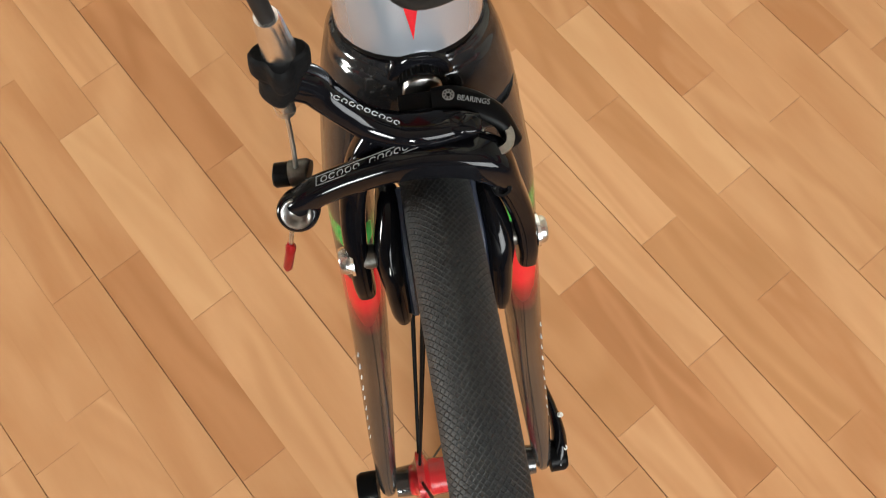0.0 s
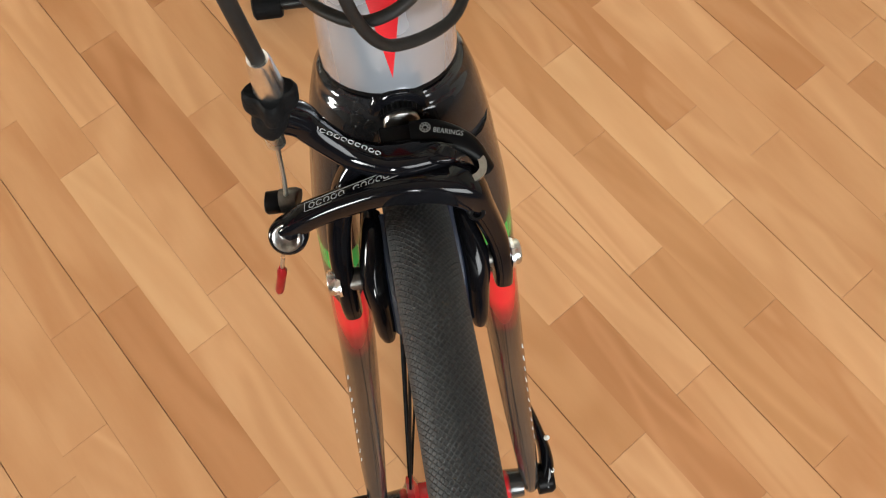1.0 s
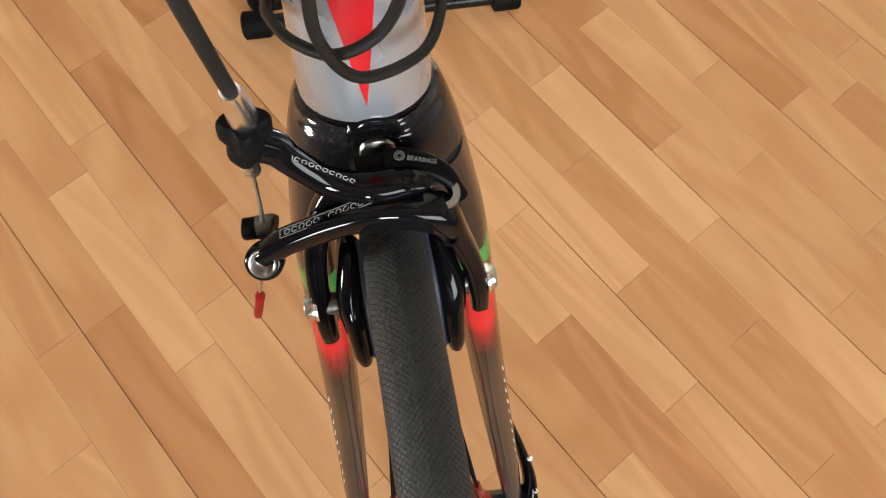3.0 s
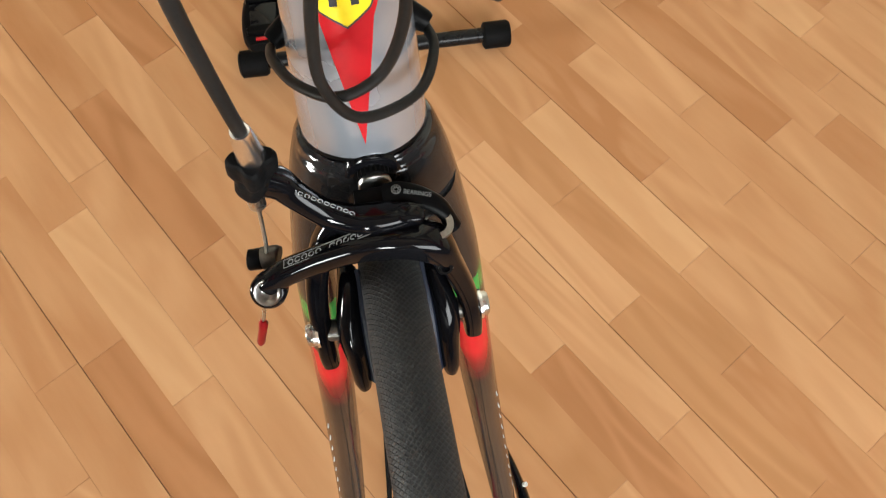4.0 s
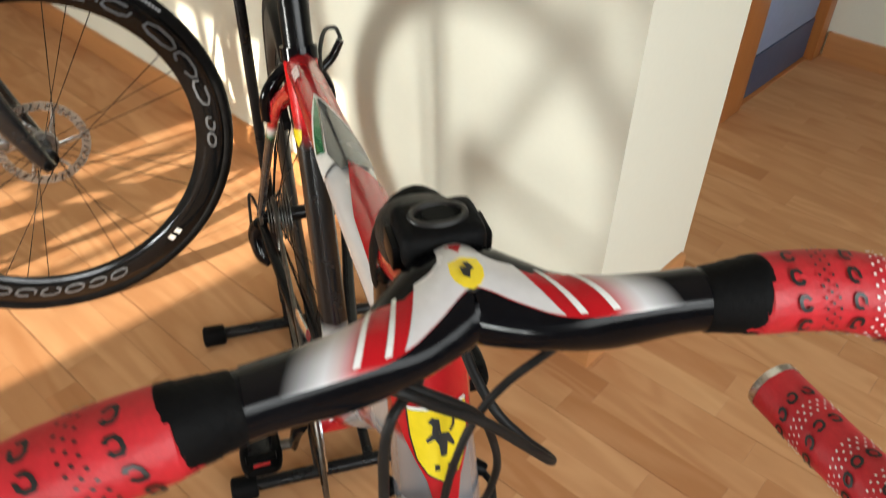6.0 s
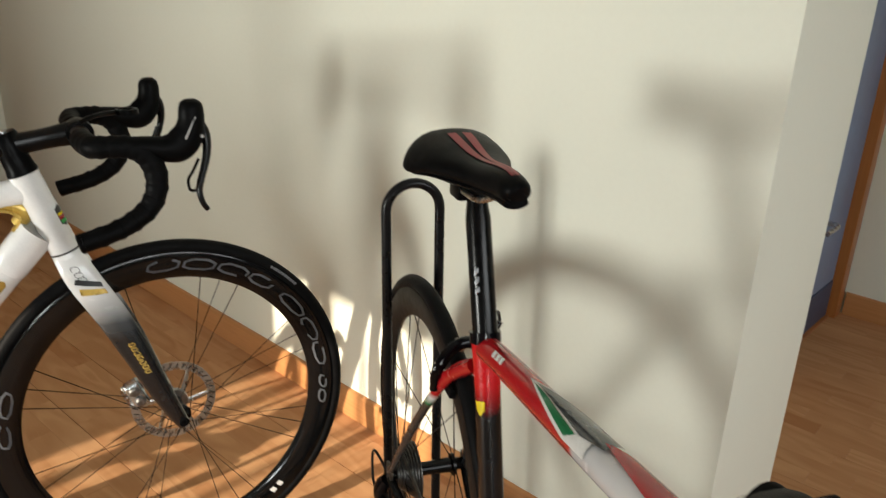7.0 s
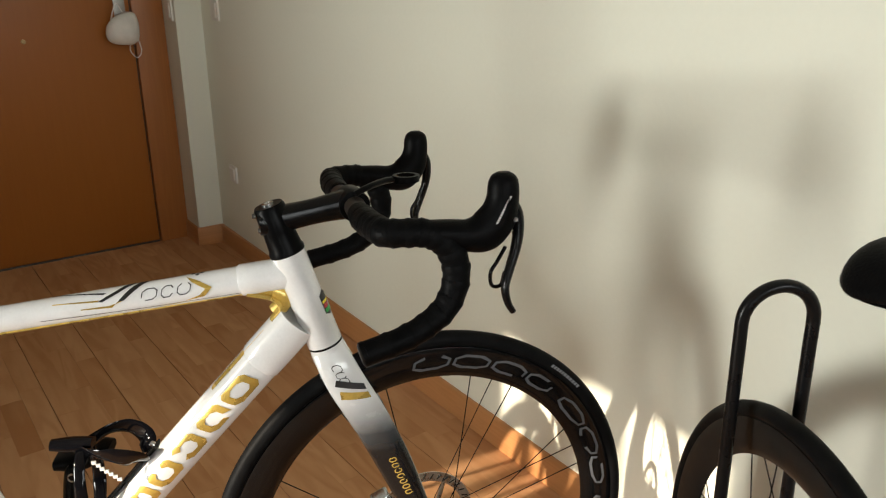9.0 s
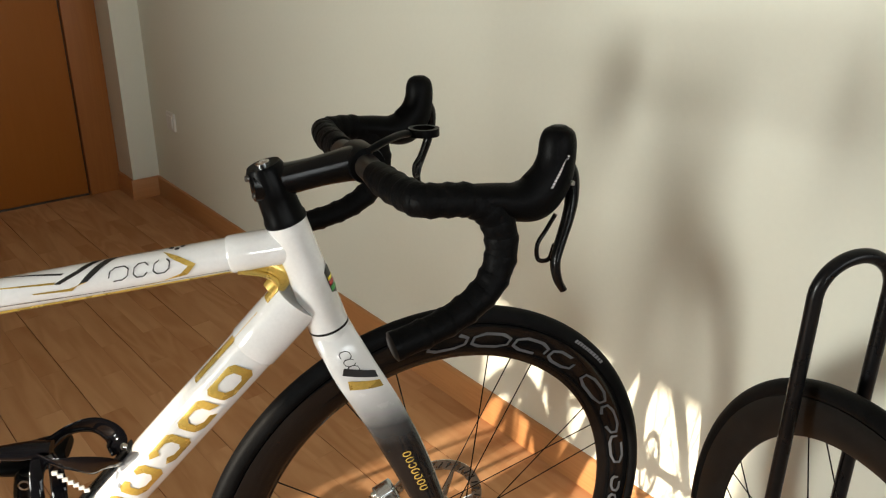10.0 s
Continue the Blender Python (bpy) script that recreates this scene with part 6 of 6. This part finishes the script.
for q in ([(0.0240, 0.200), (0.0240, 0.212), (0.0130, 0.228), (0.0020, 0.252), (0.0010, 0.246), (0.0100, 0.224)], [(0.0240, 0.184), (0.0240, 0.196), (0.0100, 0.213), (-0.0020, 0.227), (-0.0010, 0.218), (0.0080, 0.205)],
                         [(0.0245, 0.190), (0.0236, 0.190), (0.0222, 0.136), (0.0230, 0.136)], [(0.0240, 0.310), (0.0228, 0.310), (0.0105, 0.244), (0.0122, 0.240)]):
    part("tube_print", wrap([q], tmap, 0.004, 0.02), BLACK_INK, bike_b, "black swooping stroke")
part("tube_line", wrap([[(-0.0182, 0.060), (-0.0190, 0.060), (-0.0170, 0.200), (-0.0118, 0.330), (-0.0110, 0.330), (-0.0162, 0.200)]], tmap, 0.004, 0.02), BLACK_INK, bike_b, "thin black line along the tube")
for q in ([(0.018, 0.136), (0.010, 0.121), (-0.002, 0.103), (-0.003, 0.112), (0.008, 0.128)], [(-0.002, 0.103), (-0.013, 0.115), (-0.0205, 0.180), (-0.0185, 0.150), (-0.010, 0.121), (-0.003, 0.112)],
                         [(-0.002, 0.227), (-0.008, 0.235), (-0.0050, 0.275), (-0.0038, 0.275), (-0.0050, 0.238), (-0.001, 0.218)], [(0.002, 0.252), (0.0070, 0.310), (0.0082, 0.310), (0.0040, 0.250)]):
    part("gold_print", wrap([q], tmap, 0.004, 0.02), GOLD, bike_b, "gold hook")
for u, v in ((0.0232, 0.127), (0.0198, 0.121), (0.0232, 0.115)):
    part("dot", wrap([[(u + 0.0024 * math.cos(k * math.pi / 4), v + 0.0030 * math.sin(k * math.pi / 4)) for k in range(8)]], tmap, 0.004, 0.02), BLACK_INK, bike_b)
script = []
for v0, v1, gap in ((0.172, 0.193, 1), (0.151, 0.167, 6), (0.128, 0.146, 4)):
    script += outline([(-0.0060, v0 + 0.005), (-0.0060, v1 + 0.005), (0.0095, v1), (0.0095, v0)], 0.0013, gap)
part("thin_print", wrap(script, proud(tmap, 0.0004), 0.004, 0.02), BLACK_INK, bike_b, "thin dark hollow lettering shapes")
dmap = tube_map(d0, d1, 0.0284, 0.0284, (0, -1, 0.05))
letters = []
for v, w, gap in ((0.098, 0.052, -1), (0.158, 0.048, 5), (0.217, 0.046, 2), (0.272, 0.048, 0), (0.328, 0.034, 3), (0.372, 0.052, -1), (0.432, 0.050, 5)):
    letters += outline([(0.020, v + 0.006), (0.020, v + w + 0.006), (-0.020, v + w - 0.006), (-0.020, v - 0.006)], 0.011, gap)
part("tube_print", wrap(letters, dmap, 0.004, 0.02), GOLD, bike_b, "gold hollow lettering shapes")
part("oval_print", wrap([[(0.0225, 0.104), (0.0262, 0.090), (0.0315, 0.088), (0.0325, 0.106), (0.0290, 0.126), (0.0240, 0.126)]], dmap, 0.004, 0.02), BLACK_INK, bike_b)
s0, s1 = Vector(BBB), Vector((-0.745, 0, 0.775))
part("seat_tube", sweep(bmesh.new(), [(*s0.lerp(s1, k / 6), 0.0175) for k in range(7)], 20), WHITE, bike_b, "white seat tube")
part("bottom_bracket", lathe(bmesh.new(), [(0.008, -0.042), (0.024, -0.042), (0.026, -0.036), (0.026, 0.036), (0.024, 0.042), (0.008, 0.042)], 28, 1, BBB), WHITE, bike_b)
for s in (-1, 1):
    part("chain_stay", sweep(bmesh.new(), curve([(BBB[0] - 0.01, s * 0.026, 0.276, 0.011), (-0.76, s * 0.042, 0.292, 0.010), (REAR_B[0] + 0.004, s * 0.070, ZA, 0.008)], 6), 12), WHITE, bike_b)
    part("seat_stay", sweep(bmesh.new(), curve([(-0.742, s * 0.014, 0.735, 0.008), (-0.83, s * 0.036, 0.60, 0.0075), (REAR_B[0] + 0.004, s * 0.068, ZA + 0.01, 0.007)], 6), 12), WHITE, bike_b)
part("seatpost", sweep(bmesh.new(), [(-0.744, 0, 0.77, 0.0155), (-0.780, 0, 0.895, 0.0155)], 20), CARBON, bike_b)
part("seat_collar", sweep(bmesh.new(), [(-0.743, 0, 0.768, 0.0200), (-0.748, 0, 0.784, 0.0200)], 24), BLACK_GLOSS, bike_b)
saddle(bike_b, (-0.655, 0.945), 0.27, 0.138, SADDLE_SKIN, STEEL)
part("chainring", lathe(bmesh.new(), [(0.080, -0.0455), (0.1035, -0.0455), (0.1035, -0.042), (0.080, -0.042)], 72, 1, BBB, True), BLACK_SATIN, bike_b, "black chainring")
for s, ang in ((1, 80), (-1, 260)):
    tip = (BBB[0] + 0.1725 * math.cos(radians(ang)), BBB[2] + 0.1725 * math.sin(radians(ang)))
    crank = part("crank_arm", sweep(bmesh.new(), curve([(BBB[0], s * 0.060, BBB[2], 0.009, 0.018), ((BBB[0] + tip[0]) / 2, s * 0.068, (BBB[2] + tip[1]) / 2, 0.008, 0.0145), (tip[0], s * 0.074, tip[1], 0.0075, 0.0145), (tip[0] + 0.003, s * 0.074, tip[1] + 0.012, 0.005, 0.009)], 6), 14), CARBON, bike_b, "black carbon crank arm")
    part("crank_eye", lathe(bmesh.new(), [(0.0055, -0.0082), (0.0075, -0.0082), (0.0075, 0.0082), (0.0055, 0.0082)], 20, 1, (tip[0], s * 0.074, tip[1]), True), STEEL, crank)
    bm = sweep(bmesh.new(), curve([(tip[0] + 0.046, s * 0.122, tip[1] + 0.014, 0.022, 0.007), (tip[0] + 0.026, s * 0.122, tip[1] + 0.010, 0.029, 0.012), (tip[0] - 0.004, s * 0.122, tip[1] + 0.002, 0.031, 0.014), (tip[0] - 0.040, s * 0.122, tip[1] - 0.002, 0.024, 0.009)], 4), 14, (0, 1, 0), True, 0.6)
    part("pedal", bm, BLACK_SATIN, bike_b, "black clipless pedal")
part("cassette", lathe(bmesh.new(), [(0.016, -0.022), (0.052, -0.022), (0.046, -0.034), (0.036, -0.046), (0.028, -0.056), (0.016, -0.056)], 40, 1, REAR_B), DARK_STEEL, bike_b)
part("chain", sweep(bmesh.new(), [(BBB[0], -0.044, BBB[2] + 0.1045, 0.003, 0.004), (REAR_B[0], -0.042, ZA + 0.038, 0.003, 0.004), (REAR_B[0] - 0.03, -0.042, ZA, 0.003, 0.004), (REAR_B[0] + 0.02, -0.044, ZA - 0.14, 0.003, 0.004), (BBB[0], -0.044, BBB[2] - 0.1045, 0.003, 0.004), (BBB[0] + 0.09, -0.044, BBB[2] - 0.052, 0.003, 0.004), (BBB[0] + 0.104, -0.044, BBB[2], 0.003, 0.004), (BBB[0] + 0.09, -0.044, BBB[2] + 0.052, 0.003, 0.004)], 8, closed=True), DARK_STEEL, bike_b)

# bottle cage on the down tube
cg = thing("bottle_cage", "glossy black carbon bottle cage with white lettering bars", "bottle cage", m=B_AT @ STEER_B)
dd = (d1 - d0).normalized()
up = Vector((-dd.z, 0, dd.x)) if dd.x < 0 else Vector((dd.z, 0, -dd.x))
if up.z < 0:
    up = -up
base = d0.lerp(d1, 0.52)


def cage_pt(a, y, h):
    return tuple(base + dd * a + up * (0.0275 + h) + Vector((0, y, 0)))


part("spine", sweep(bmesh.new(), [(*cage_pt(a, 0, 0.004), 0.014, 0.003) for a in (-0.02, 0.0, 0.05, 0.10, 0.14)], 12), CARBON, cg)
for s in (-1, 1):
    wing = [(*cage_pt(0.005, s * 0.012, 0.005), 0.0025, 0.010), (*cage_pt(-0.002, s * 0.030, 0.020), 0.0022, 0.017), (*cage_pt(0.004, s * 0.038, 0.045), 0.0020, 0.014), (*cage_pt(0.022, s * 0.032, 0.066), 0.0020, 0.009), (*cage_pt(0.040, s * 0.012, 0.078), 0.0020, 0.011)]
    w = part("wing", sweep(bmesh.new(), curve(wing, 6), 12, (0, 1, 0.2)), BLACK_GLOSS, cg)
    low = [(*cage_pt(0.125, s * 0.010, 0.005), 0.0022, 0.010), (*cage_pt(0.110, s * 0.034, 0.024), 0.0020, 0.010), (*cage_pt(0.085, s * 0.038, 0.046), 0.0020, 0.009), (*cage_pt(0.060, s * 0.026, 0.070), 0.0020, 0.008), (*cage_pt(0.045, s * 0.008, 0.079), 0.0020, 0.010)]
    part("wing", sweep(bmesh.new(), curve(low, 6), 12, (0, 1, 0.2)), BLACK_GLOSS, cg)
bm = bmesh.new()
for k in range(7):
    c = Vector(cage_pt(0.030 + 0.0, -0.0405 + 0.002 * (k > 4), 0.020 + 0.0070 * k))
    box(bm, c + Vector((-0.003, -0.0012, -0.0025)), c + Vector((0.003, 0.0012, 0.0025)))
part("cage_print", bm, WHITE_INK, cg)
part("cage_tip", sweep(bmesh.new(), curve([(*cage_pt(0.03, 0, 0.076), 0.012, 0.006), (*cage_pt(0.05, 0, 0.095), 0.014, 0.010), (*cage_pt(0.07, 0, 0.118), 0.010, 0.008)], 4), 12), BLACK_GLOSS, cg)
part("screw", bolt(cage_pt(-0.016, 0, 0.005), tuple(up), 0.004, 0.008), STEEL, cg)

# cockpit: spacers, stem, bar, hoods and levers
part("spacer", sweep(bmesh.new(), [(BX(0.817), 0, 0.817, 0.0244), (BX(0.822), 0, 0.822, 0.0244), (BX(0.826), 0, 0.826, 0.0226), (BX(0.847), 0, 0.847, 0.0212)], 28), BLACK_SATIN, bike_b)
stemb = part("stem", sweep(bmesh.new(), curve([(BX(0.863) - 0.020, 0, 0.862, 0.0165, 0.0180), (BX(0.863), 0, 0.863, 0.0195, 0.0195), (BX(0.863) + 0.025, 0, 0.866, 0.0168, 0.0172), (-0.155, 0, 0.870, 0.0162, 0.0168), (-0.127, 0, 0.874, 0.0185, 0.0185), (-0.107, 0, 0.876, 0.0200, 0.0205)], 5), 20, (0, 1, 0), True, 0.75), CARBON, bike_b, "matt black stem")
part("steerer_clamp", sweep(bmesh.new(), [(BX(0.845), 0, 0.845, 0.0212), (BX(0.880), 0, 0.880, 0.0212), (BX(0.884), 0, 0.884, 0.0190)], 26), BLACK_SATIN, stemb)
part("top_cap", bolt((BX(0.884), 0, 0.884), (-0.29, 0, 0.956), 0.0080, 0.003), ALU, stemb)
for z in (0.852, 0.872):
    part("clamp_bolt", bolt((BX(z) - 0.0215, -0.008, z), (-1, 0, 0), 0.0034, 0.004), DARK_STEEL, stemb)
part("face_plate", lathe(bmesh.new(), [(0.016, -0.024), (0.0205, -0.024), (0.0215, -0.020), (0.0215, 0.020), (0.0205, 0.024), (0.016, 0.024)], 28, 1, (-0.104, 0, 0.8765)), BLACK_SATIN, stemb)
mnt = part("computer_mount", sweep(bmesh.new(), curve([(-0.100, -0.030, 0.877, 0.006, 0.004), (-0.078, -0.022, 0.884, 0.006, 0.004), (-0.055, -0.006, 0.886, 0.007, 0.004), (-0.042, 0.0, 0.886, 0.008, 0.004)], 4), 10), BLACK_SATIN, bike_b, "black out-front computer mount")
part("mount_ring", lathe(bmesh.new(), [(0.0135, -0.004), (0.0185, -0.004), (0.0185, 0.005), (0.0135, 0.005)], 30, 2, (-0.022, 0.0, 0.886), True), BLACK_SATIN, mnt)
RAISE = pose(-0.005, 0, 0.018)
mnt.matrix_basis = RAISE
rows = []
for y in (-0.075, -0.05, -0.02, 0.0, 0.02, 0.05, 0.075):
    rows.append((-0.099 - 0.006 * (abs(y) / 0.075) ** 2, y, 0.858, 0.0150 - 0.0015 * abs(y) / 0.075))
barb = part("handlebar", sweep(bmesh.new(), curve(rows, 4), 20, (0, 0, 1)), paint("bare_carbon_bar", (0.022, 0.017, 0.013), 0.33, 0, 0.0, 0.2, 50), bike_b, "dark carbon handlebar")
barb.matrix_basis = RAISE
for s in (-1, 1):
    ln = [(-0.103, s * 0.066, 0.859, 0.0140), (-0.103, s * 0.070, 0.859, 0.0158), (-0.104, s * 0.110, 0.860, 0.0165), (-0.100, s * 0.150, 0.860, 0.0165), (-0.085, s * 0.174, 0.860, 0.0165), (-0.062, s * 0.182, 0.860, 0.0165), (-0.040, s * 0.185, 0.858, 0.0165), (-0.020, s * 0.187, 0.847, 0.0170),
          (-0.008, s * 0.188, 0.825, 0.0168), (-0.007, s * 0.189, 0.796, 0.0162), (-0.020, s * 0.190, 0.767, 0.0158), (-0.046, s * 0.192, 0.747, 0.0154), (-0.080, s * 0.195, 0.734, 0.0150), (-0.122, s * 0.198, 0.725, 0.0150)]
    ln = [(x - (0.0087 if abs(y) > 0.16 else 0.0), y, z, r) for x, y, z, r in ln]
    tape = part("bar_tape", sweep(bmesh.new(), curve(ln, 6), 18, None), BLACK_TAPE, barb, "black wrapped handlebar tape")
    pts = curve(ln, 6)
    for k in range(10, len(pts) - 3, 4):
        p, q = Vector(pts[k][:3]), Vector(pts[k + 1][:3])
        d = (q - p).normalized()
        part("tape_turn", sweep(bmesh.new(), [(*(p - d * 0.004), pts[k][3] + 0.0001), (*p, pts[k][3] + 0.0014), (*(p + d * 0.007), pts[k][3] + 0.0002)], 18, None, False), BLACK_TAPE, tape)
    part("bar_plug", sweep(bmesh.new(), [(ln[-1][0] + 0.001, s * 0.198, 0.7253, 0.0158), (ln[-1][0] - 0.004, s * 0.198, 0.7240, 0.0154), (ln[-1][0] - 0.006, s * 0.198, 0.7235, 0.0115)], 18, (0, 0, 1)), BLACK_SATIN, tape)
    off = -0.0087
    hood = [(-0.040, s * 0.185, 0.859, 0.0162, 0.0150), (-0.014, s * 0.186, 0.856, 0.0176, 0.0165), (0.010, s * 0.186, 0.851, 0.0186, 0.0200), (0.031, s * 0.186, 0.854, 0.0190, 0.0250), (0.047, s * 0.186, 0.870, 0.0192, 0.0235),
            (0.0535, s * 0.186, 0.890, 0.0190, 0.0197), (0.0545, s * 0.186, 0.908, 0.0182, 0.0185), (0.0545, s * 0.186, 0.918, 0.0145, 0.0150), (0.0545, s * 0.186, 0.923, 0.0072, 0.0080)]
    hood = [(x + off, y, z, ra, rb_) for x, y, z, ra, rb_ in hood]
    hd = part("brake_hood", sweep(bmesh.new(), curve(hood, 6), 22), HOOD_RUBBER, barb, "matt black rubber brake hood")
    part("hood_print", wrap(blocks(11, 0.0022, 0.0026, 0.0008, 0.2, -0.002, 0, "v", 11), lambda u, v, s=s, off=off: Vector((0.040 + off + u * 0.9 + v * 0.55, s * 0.2048, 0.868 + v - u * 0.4)), 0.004, 0.01), WHITE_INK, hd)
    part("hood_stud", bolt((0.064 + off, s * 0.199, 0.868), (0, s, 0), 0.0026, 0.004, 12), STEEL, hd)
    lev = [(0.062, s * 0.186, 0.888, 0.0085, 0.0090), (0.071, s * 0.187, 0.872, 0.0085, 0.0080), (0.0725, s * 0.189, 0.850, 0.0080, 0.0068), (0.068, s * 0.191, 0.828, 0.0075, 0.0060), (0.0595, s * 0.193, 0.804, 0.0072, 0.0054), (0.0535, s * 0.195, 0.784, 0.0070, 0.0050), (0.056, s * 0.197, 0.765, 0.0065, 0.0045), (0.063, s * 0.198, 0.752, 0.0050, 0.0040)]
    part("brake_lever", sweep(bmesh.new(), curve([(q[0] + off, *q[1:]) for q in lev], 5), 12), CARBON, hd, "black carbon brake lever")
    sh = [(0.060, s * 0.180, 0.830), (0.051, s * 0.177, 0.812), (0.042, s * 0.177, 0.798), (0.043, s * 0.178, 0.782), (0.052, s * 0.184, 0.783), (0.056, s * 0.187, 0.800)]
    part("shift_paddle", pipe([(q[0] + off, *q[1:]) for q in sh], 0.0024, 8), CARBON, hd)

turn_frame(bike_b, {"front_wheel", "disc_caliper", "fork_blade", "fork_crown", "headset_ring", "spacer", "stem", "computer_mount", "handlebar"}, STEER_B)

# ---- black floor stand that holds the rear wheel ----
stand = thing("bicycle_stand", "black tubular floor stand with rubber feet and a tall hoop", "bicycle stand", m=A_AT @ STEER_A)
STAND_PAINT = paint("black_powder_coat", (0.006, 0.006, 0.0065), 0.28, 0, 0.0, 0.15, spec=0.2)
for x, y0, y1 in ((-0.684, -0.178, 0.214), (-1.036, -0.206, 0.190)):
    part("foot_bar", sweep(bmesh.new(), [(x, y0 + 0.03, 0.022, 0.0110), (x, y1 - 0.03, 0.022, 0.0110)], 16, (0, 0, 1)), STAND_PAINT, stand)
    for ya, yb in ((y0, y0 + 0.040), (y1 - 0.040, y1)):
        part("rubber_foot", sweep(bmesh.new(), [(x, ya, 0.020, 0.0150), (x, ya + 0.003, 0.020, 0.0195), (x, yb - 0.004, 0.020, 0.0195), (x, yb, 0.020, 0.0165)], 16, (0, 0, 1)), BLACK_RUBBER, stand)
for y in (-0.040, 0.040):
    part("rail", sweep(bmesh.new(), [(-0.684, y, 0.030, 0.0085), (-1.036, y, 0.030, 0.0085)], 14), STAND_PAINT, stand)
lean = lambda z: -1.036 - 0.050 * z
hp = [(lean(z), -0.046, z) for z in (0.02, 0.25, 0.50, 0.735)]
hp += [(lean(0.767), -0.046 * math.cos(radians(a)), 0.767 + 0.046 * math.sin(radians(a))) for a in range(0, 181, 20)]
hp += [(lean(z), 0.046, z) for z in (0.735, 0.50, 0.25, 0.02)]
part("hoop", pipe(hp, 0.0085, 14, 4), STAND_PAINT, stand, "tall black hoop")

# ---- parquet floor, piece by piece (last) ----
BOARD, Y_REF, GAP, SKEW = 0.1786, -1.162, 0.0008, 0.030
STRIP, STAVE = BOARD / 3, 0.302
# where the staves of a strip end, and the few that stand out by their tone
PHASE = {0: 0.145, 3: -0.003, 4: -0.192, 6: -0.037, 8: -0.338, 9: 0.530, 10: 0.364, 11: 0.221, 12: 0.381, 13: 0.216, 14: 0.091, 15: 0.570, 16: 0.365, 21: 0.254}
RED_STAVES, PALE_STAVES = {(3, 0), (6, -1), (10, 0), (8, -1), (3, -3)}, {(4, 0), (21, -1), (14, 0), (3, 2)}
BROWN_STAVES = {(12, 0), (13, 0), (9, -1), (0, 1), (16, 1), (13, -1)}


def stave_mesh(material):
    bm = bmesh.new()
    w, l, t, c = STRIP - 0.0002, STAVE - 0.0003, 0.008, 0.0002
    lo = [bm.verts.new(p) for p in ((0, 0, -t), (l, 0, -t), (l, w, -t), (0, w, -t))]
    mi = [bm.verts.new(p) for p in ((0, 0, -c), (l, 0, -c), (l, w, -c), (0, w, -c))]
    hi = [bm.verts.new(p) for p in ((c, c, 0), (l - c, c, 0), (l - c, w - c, 0), (c, w - c, 0))]
    for a_, b_ in ((lo, mi), (mi, hi)):
        for k in range(4):
            bm.faces.new((a_[k], a_[(k + 1) % 4], b_[(k + 1) % 4], b_[k]))
    bm.faces.new(hi)
    me = bpy.data.meshes.new("stave")
    bm.to_mesh(me)
    bm.free()
    me.materials.append(material)
    return me


COMMON, RED_ONE, PALE_ONE, BROWN_ONE = stave_mesh(FLOOR), stave_mesh(FLOOR_RED), stave_mesh(FLOOR_PALE), stave_mesh(FLOOR_BROWN)
parquet = thing("parquet", "varnished reddish-yellow three-strip wooden floor with dark board joints", "floor", kind="structure")
parquet.matrix_world = Matrix.Rotation(math.atan(SKEW), 4, "Z")
rnd = random.Random(11)
verts, faces, near = [], [], 0
row0 = int(math.floor((-3.90 - Y_REF) / STRIP))
row1 = int(math.ceil((1.95 - Y_REF) / STRIP))
for row in range(row0, row1):
    board, k = divmod(row, 3)
    y = Y_REF + board * BOARD + k * STRIP + (GAP if k == 0 else 0)
    ph = PHASE.get(row, rnd.uniform(0, STAVE))
    n0 = int(math.floor((-3.5 - ph) / STAVE))
    for i in range(n0, n0 + 23):
        x = ph + i * STAVE
        if y + SKEW * x < 0.12 or x + STAVE > 0.0 or y + SKEW * x > 0.36:
            if -0.75 < x < 0.95 and -1.40 < y < 0.30 and near < 300:
                ob = new("stave", RED_ONE if (row, i) in RED_STAVES else PALE_ONE if (row, i) in PALE_STAVES else BROWN_ONE if (row, i) in BROWN_STAVES else COMMON)
                ob.parent = parquet
                ob.location = (x, y, 0)
                near += 1
            else:
                xs, xe = max(x, -3.55), min(x + STAVE - 0.0005, 3.02)
                if xe <= xs:
                    continue
                n, w = len(verts), STRIP - 0.0004 - (GAP if k == 2 else 0)
                verts += [(xs, y, -0.008), (xe, y, -0.008), (xe, y + w, -0.008), (xs, y + w, -0.008), (xs, y, 0), (xe, y, 0), (xe, y + w, 0), (xs, y + w, 0)]
                faces += [(n + 4, n + 5, n + 6, n + 7), (n, n + 1, n + 5, n + 4), (n + 1, n + 2, n + 6, n + 5), (n + 2, n + 3, n + 7, n + 6), (n + 3, n, n + 4, n + 7)]
me = bpy.data.meshes.new("staves")
me.from_pydata(verts, [], faces)
me.materials.append(FLOOR)
rest = new("staves", me)
rest.parent = parquet
tagged(rest, "further floor staves", kind="stuff")
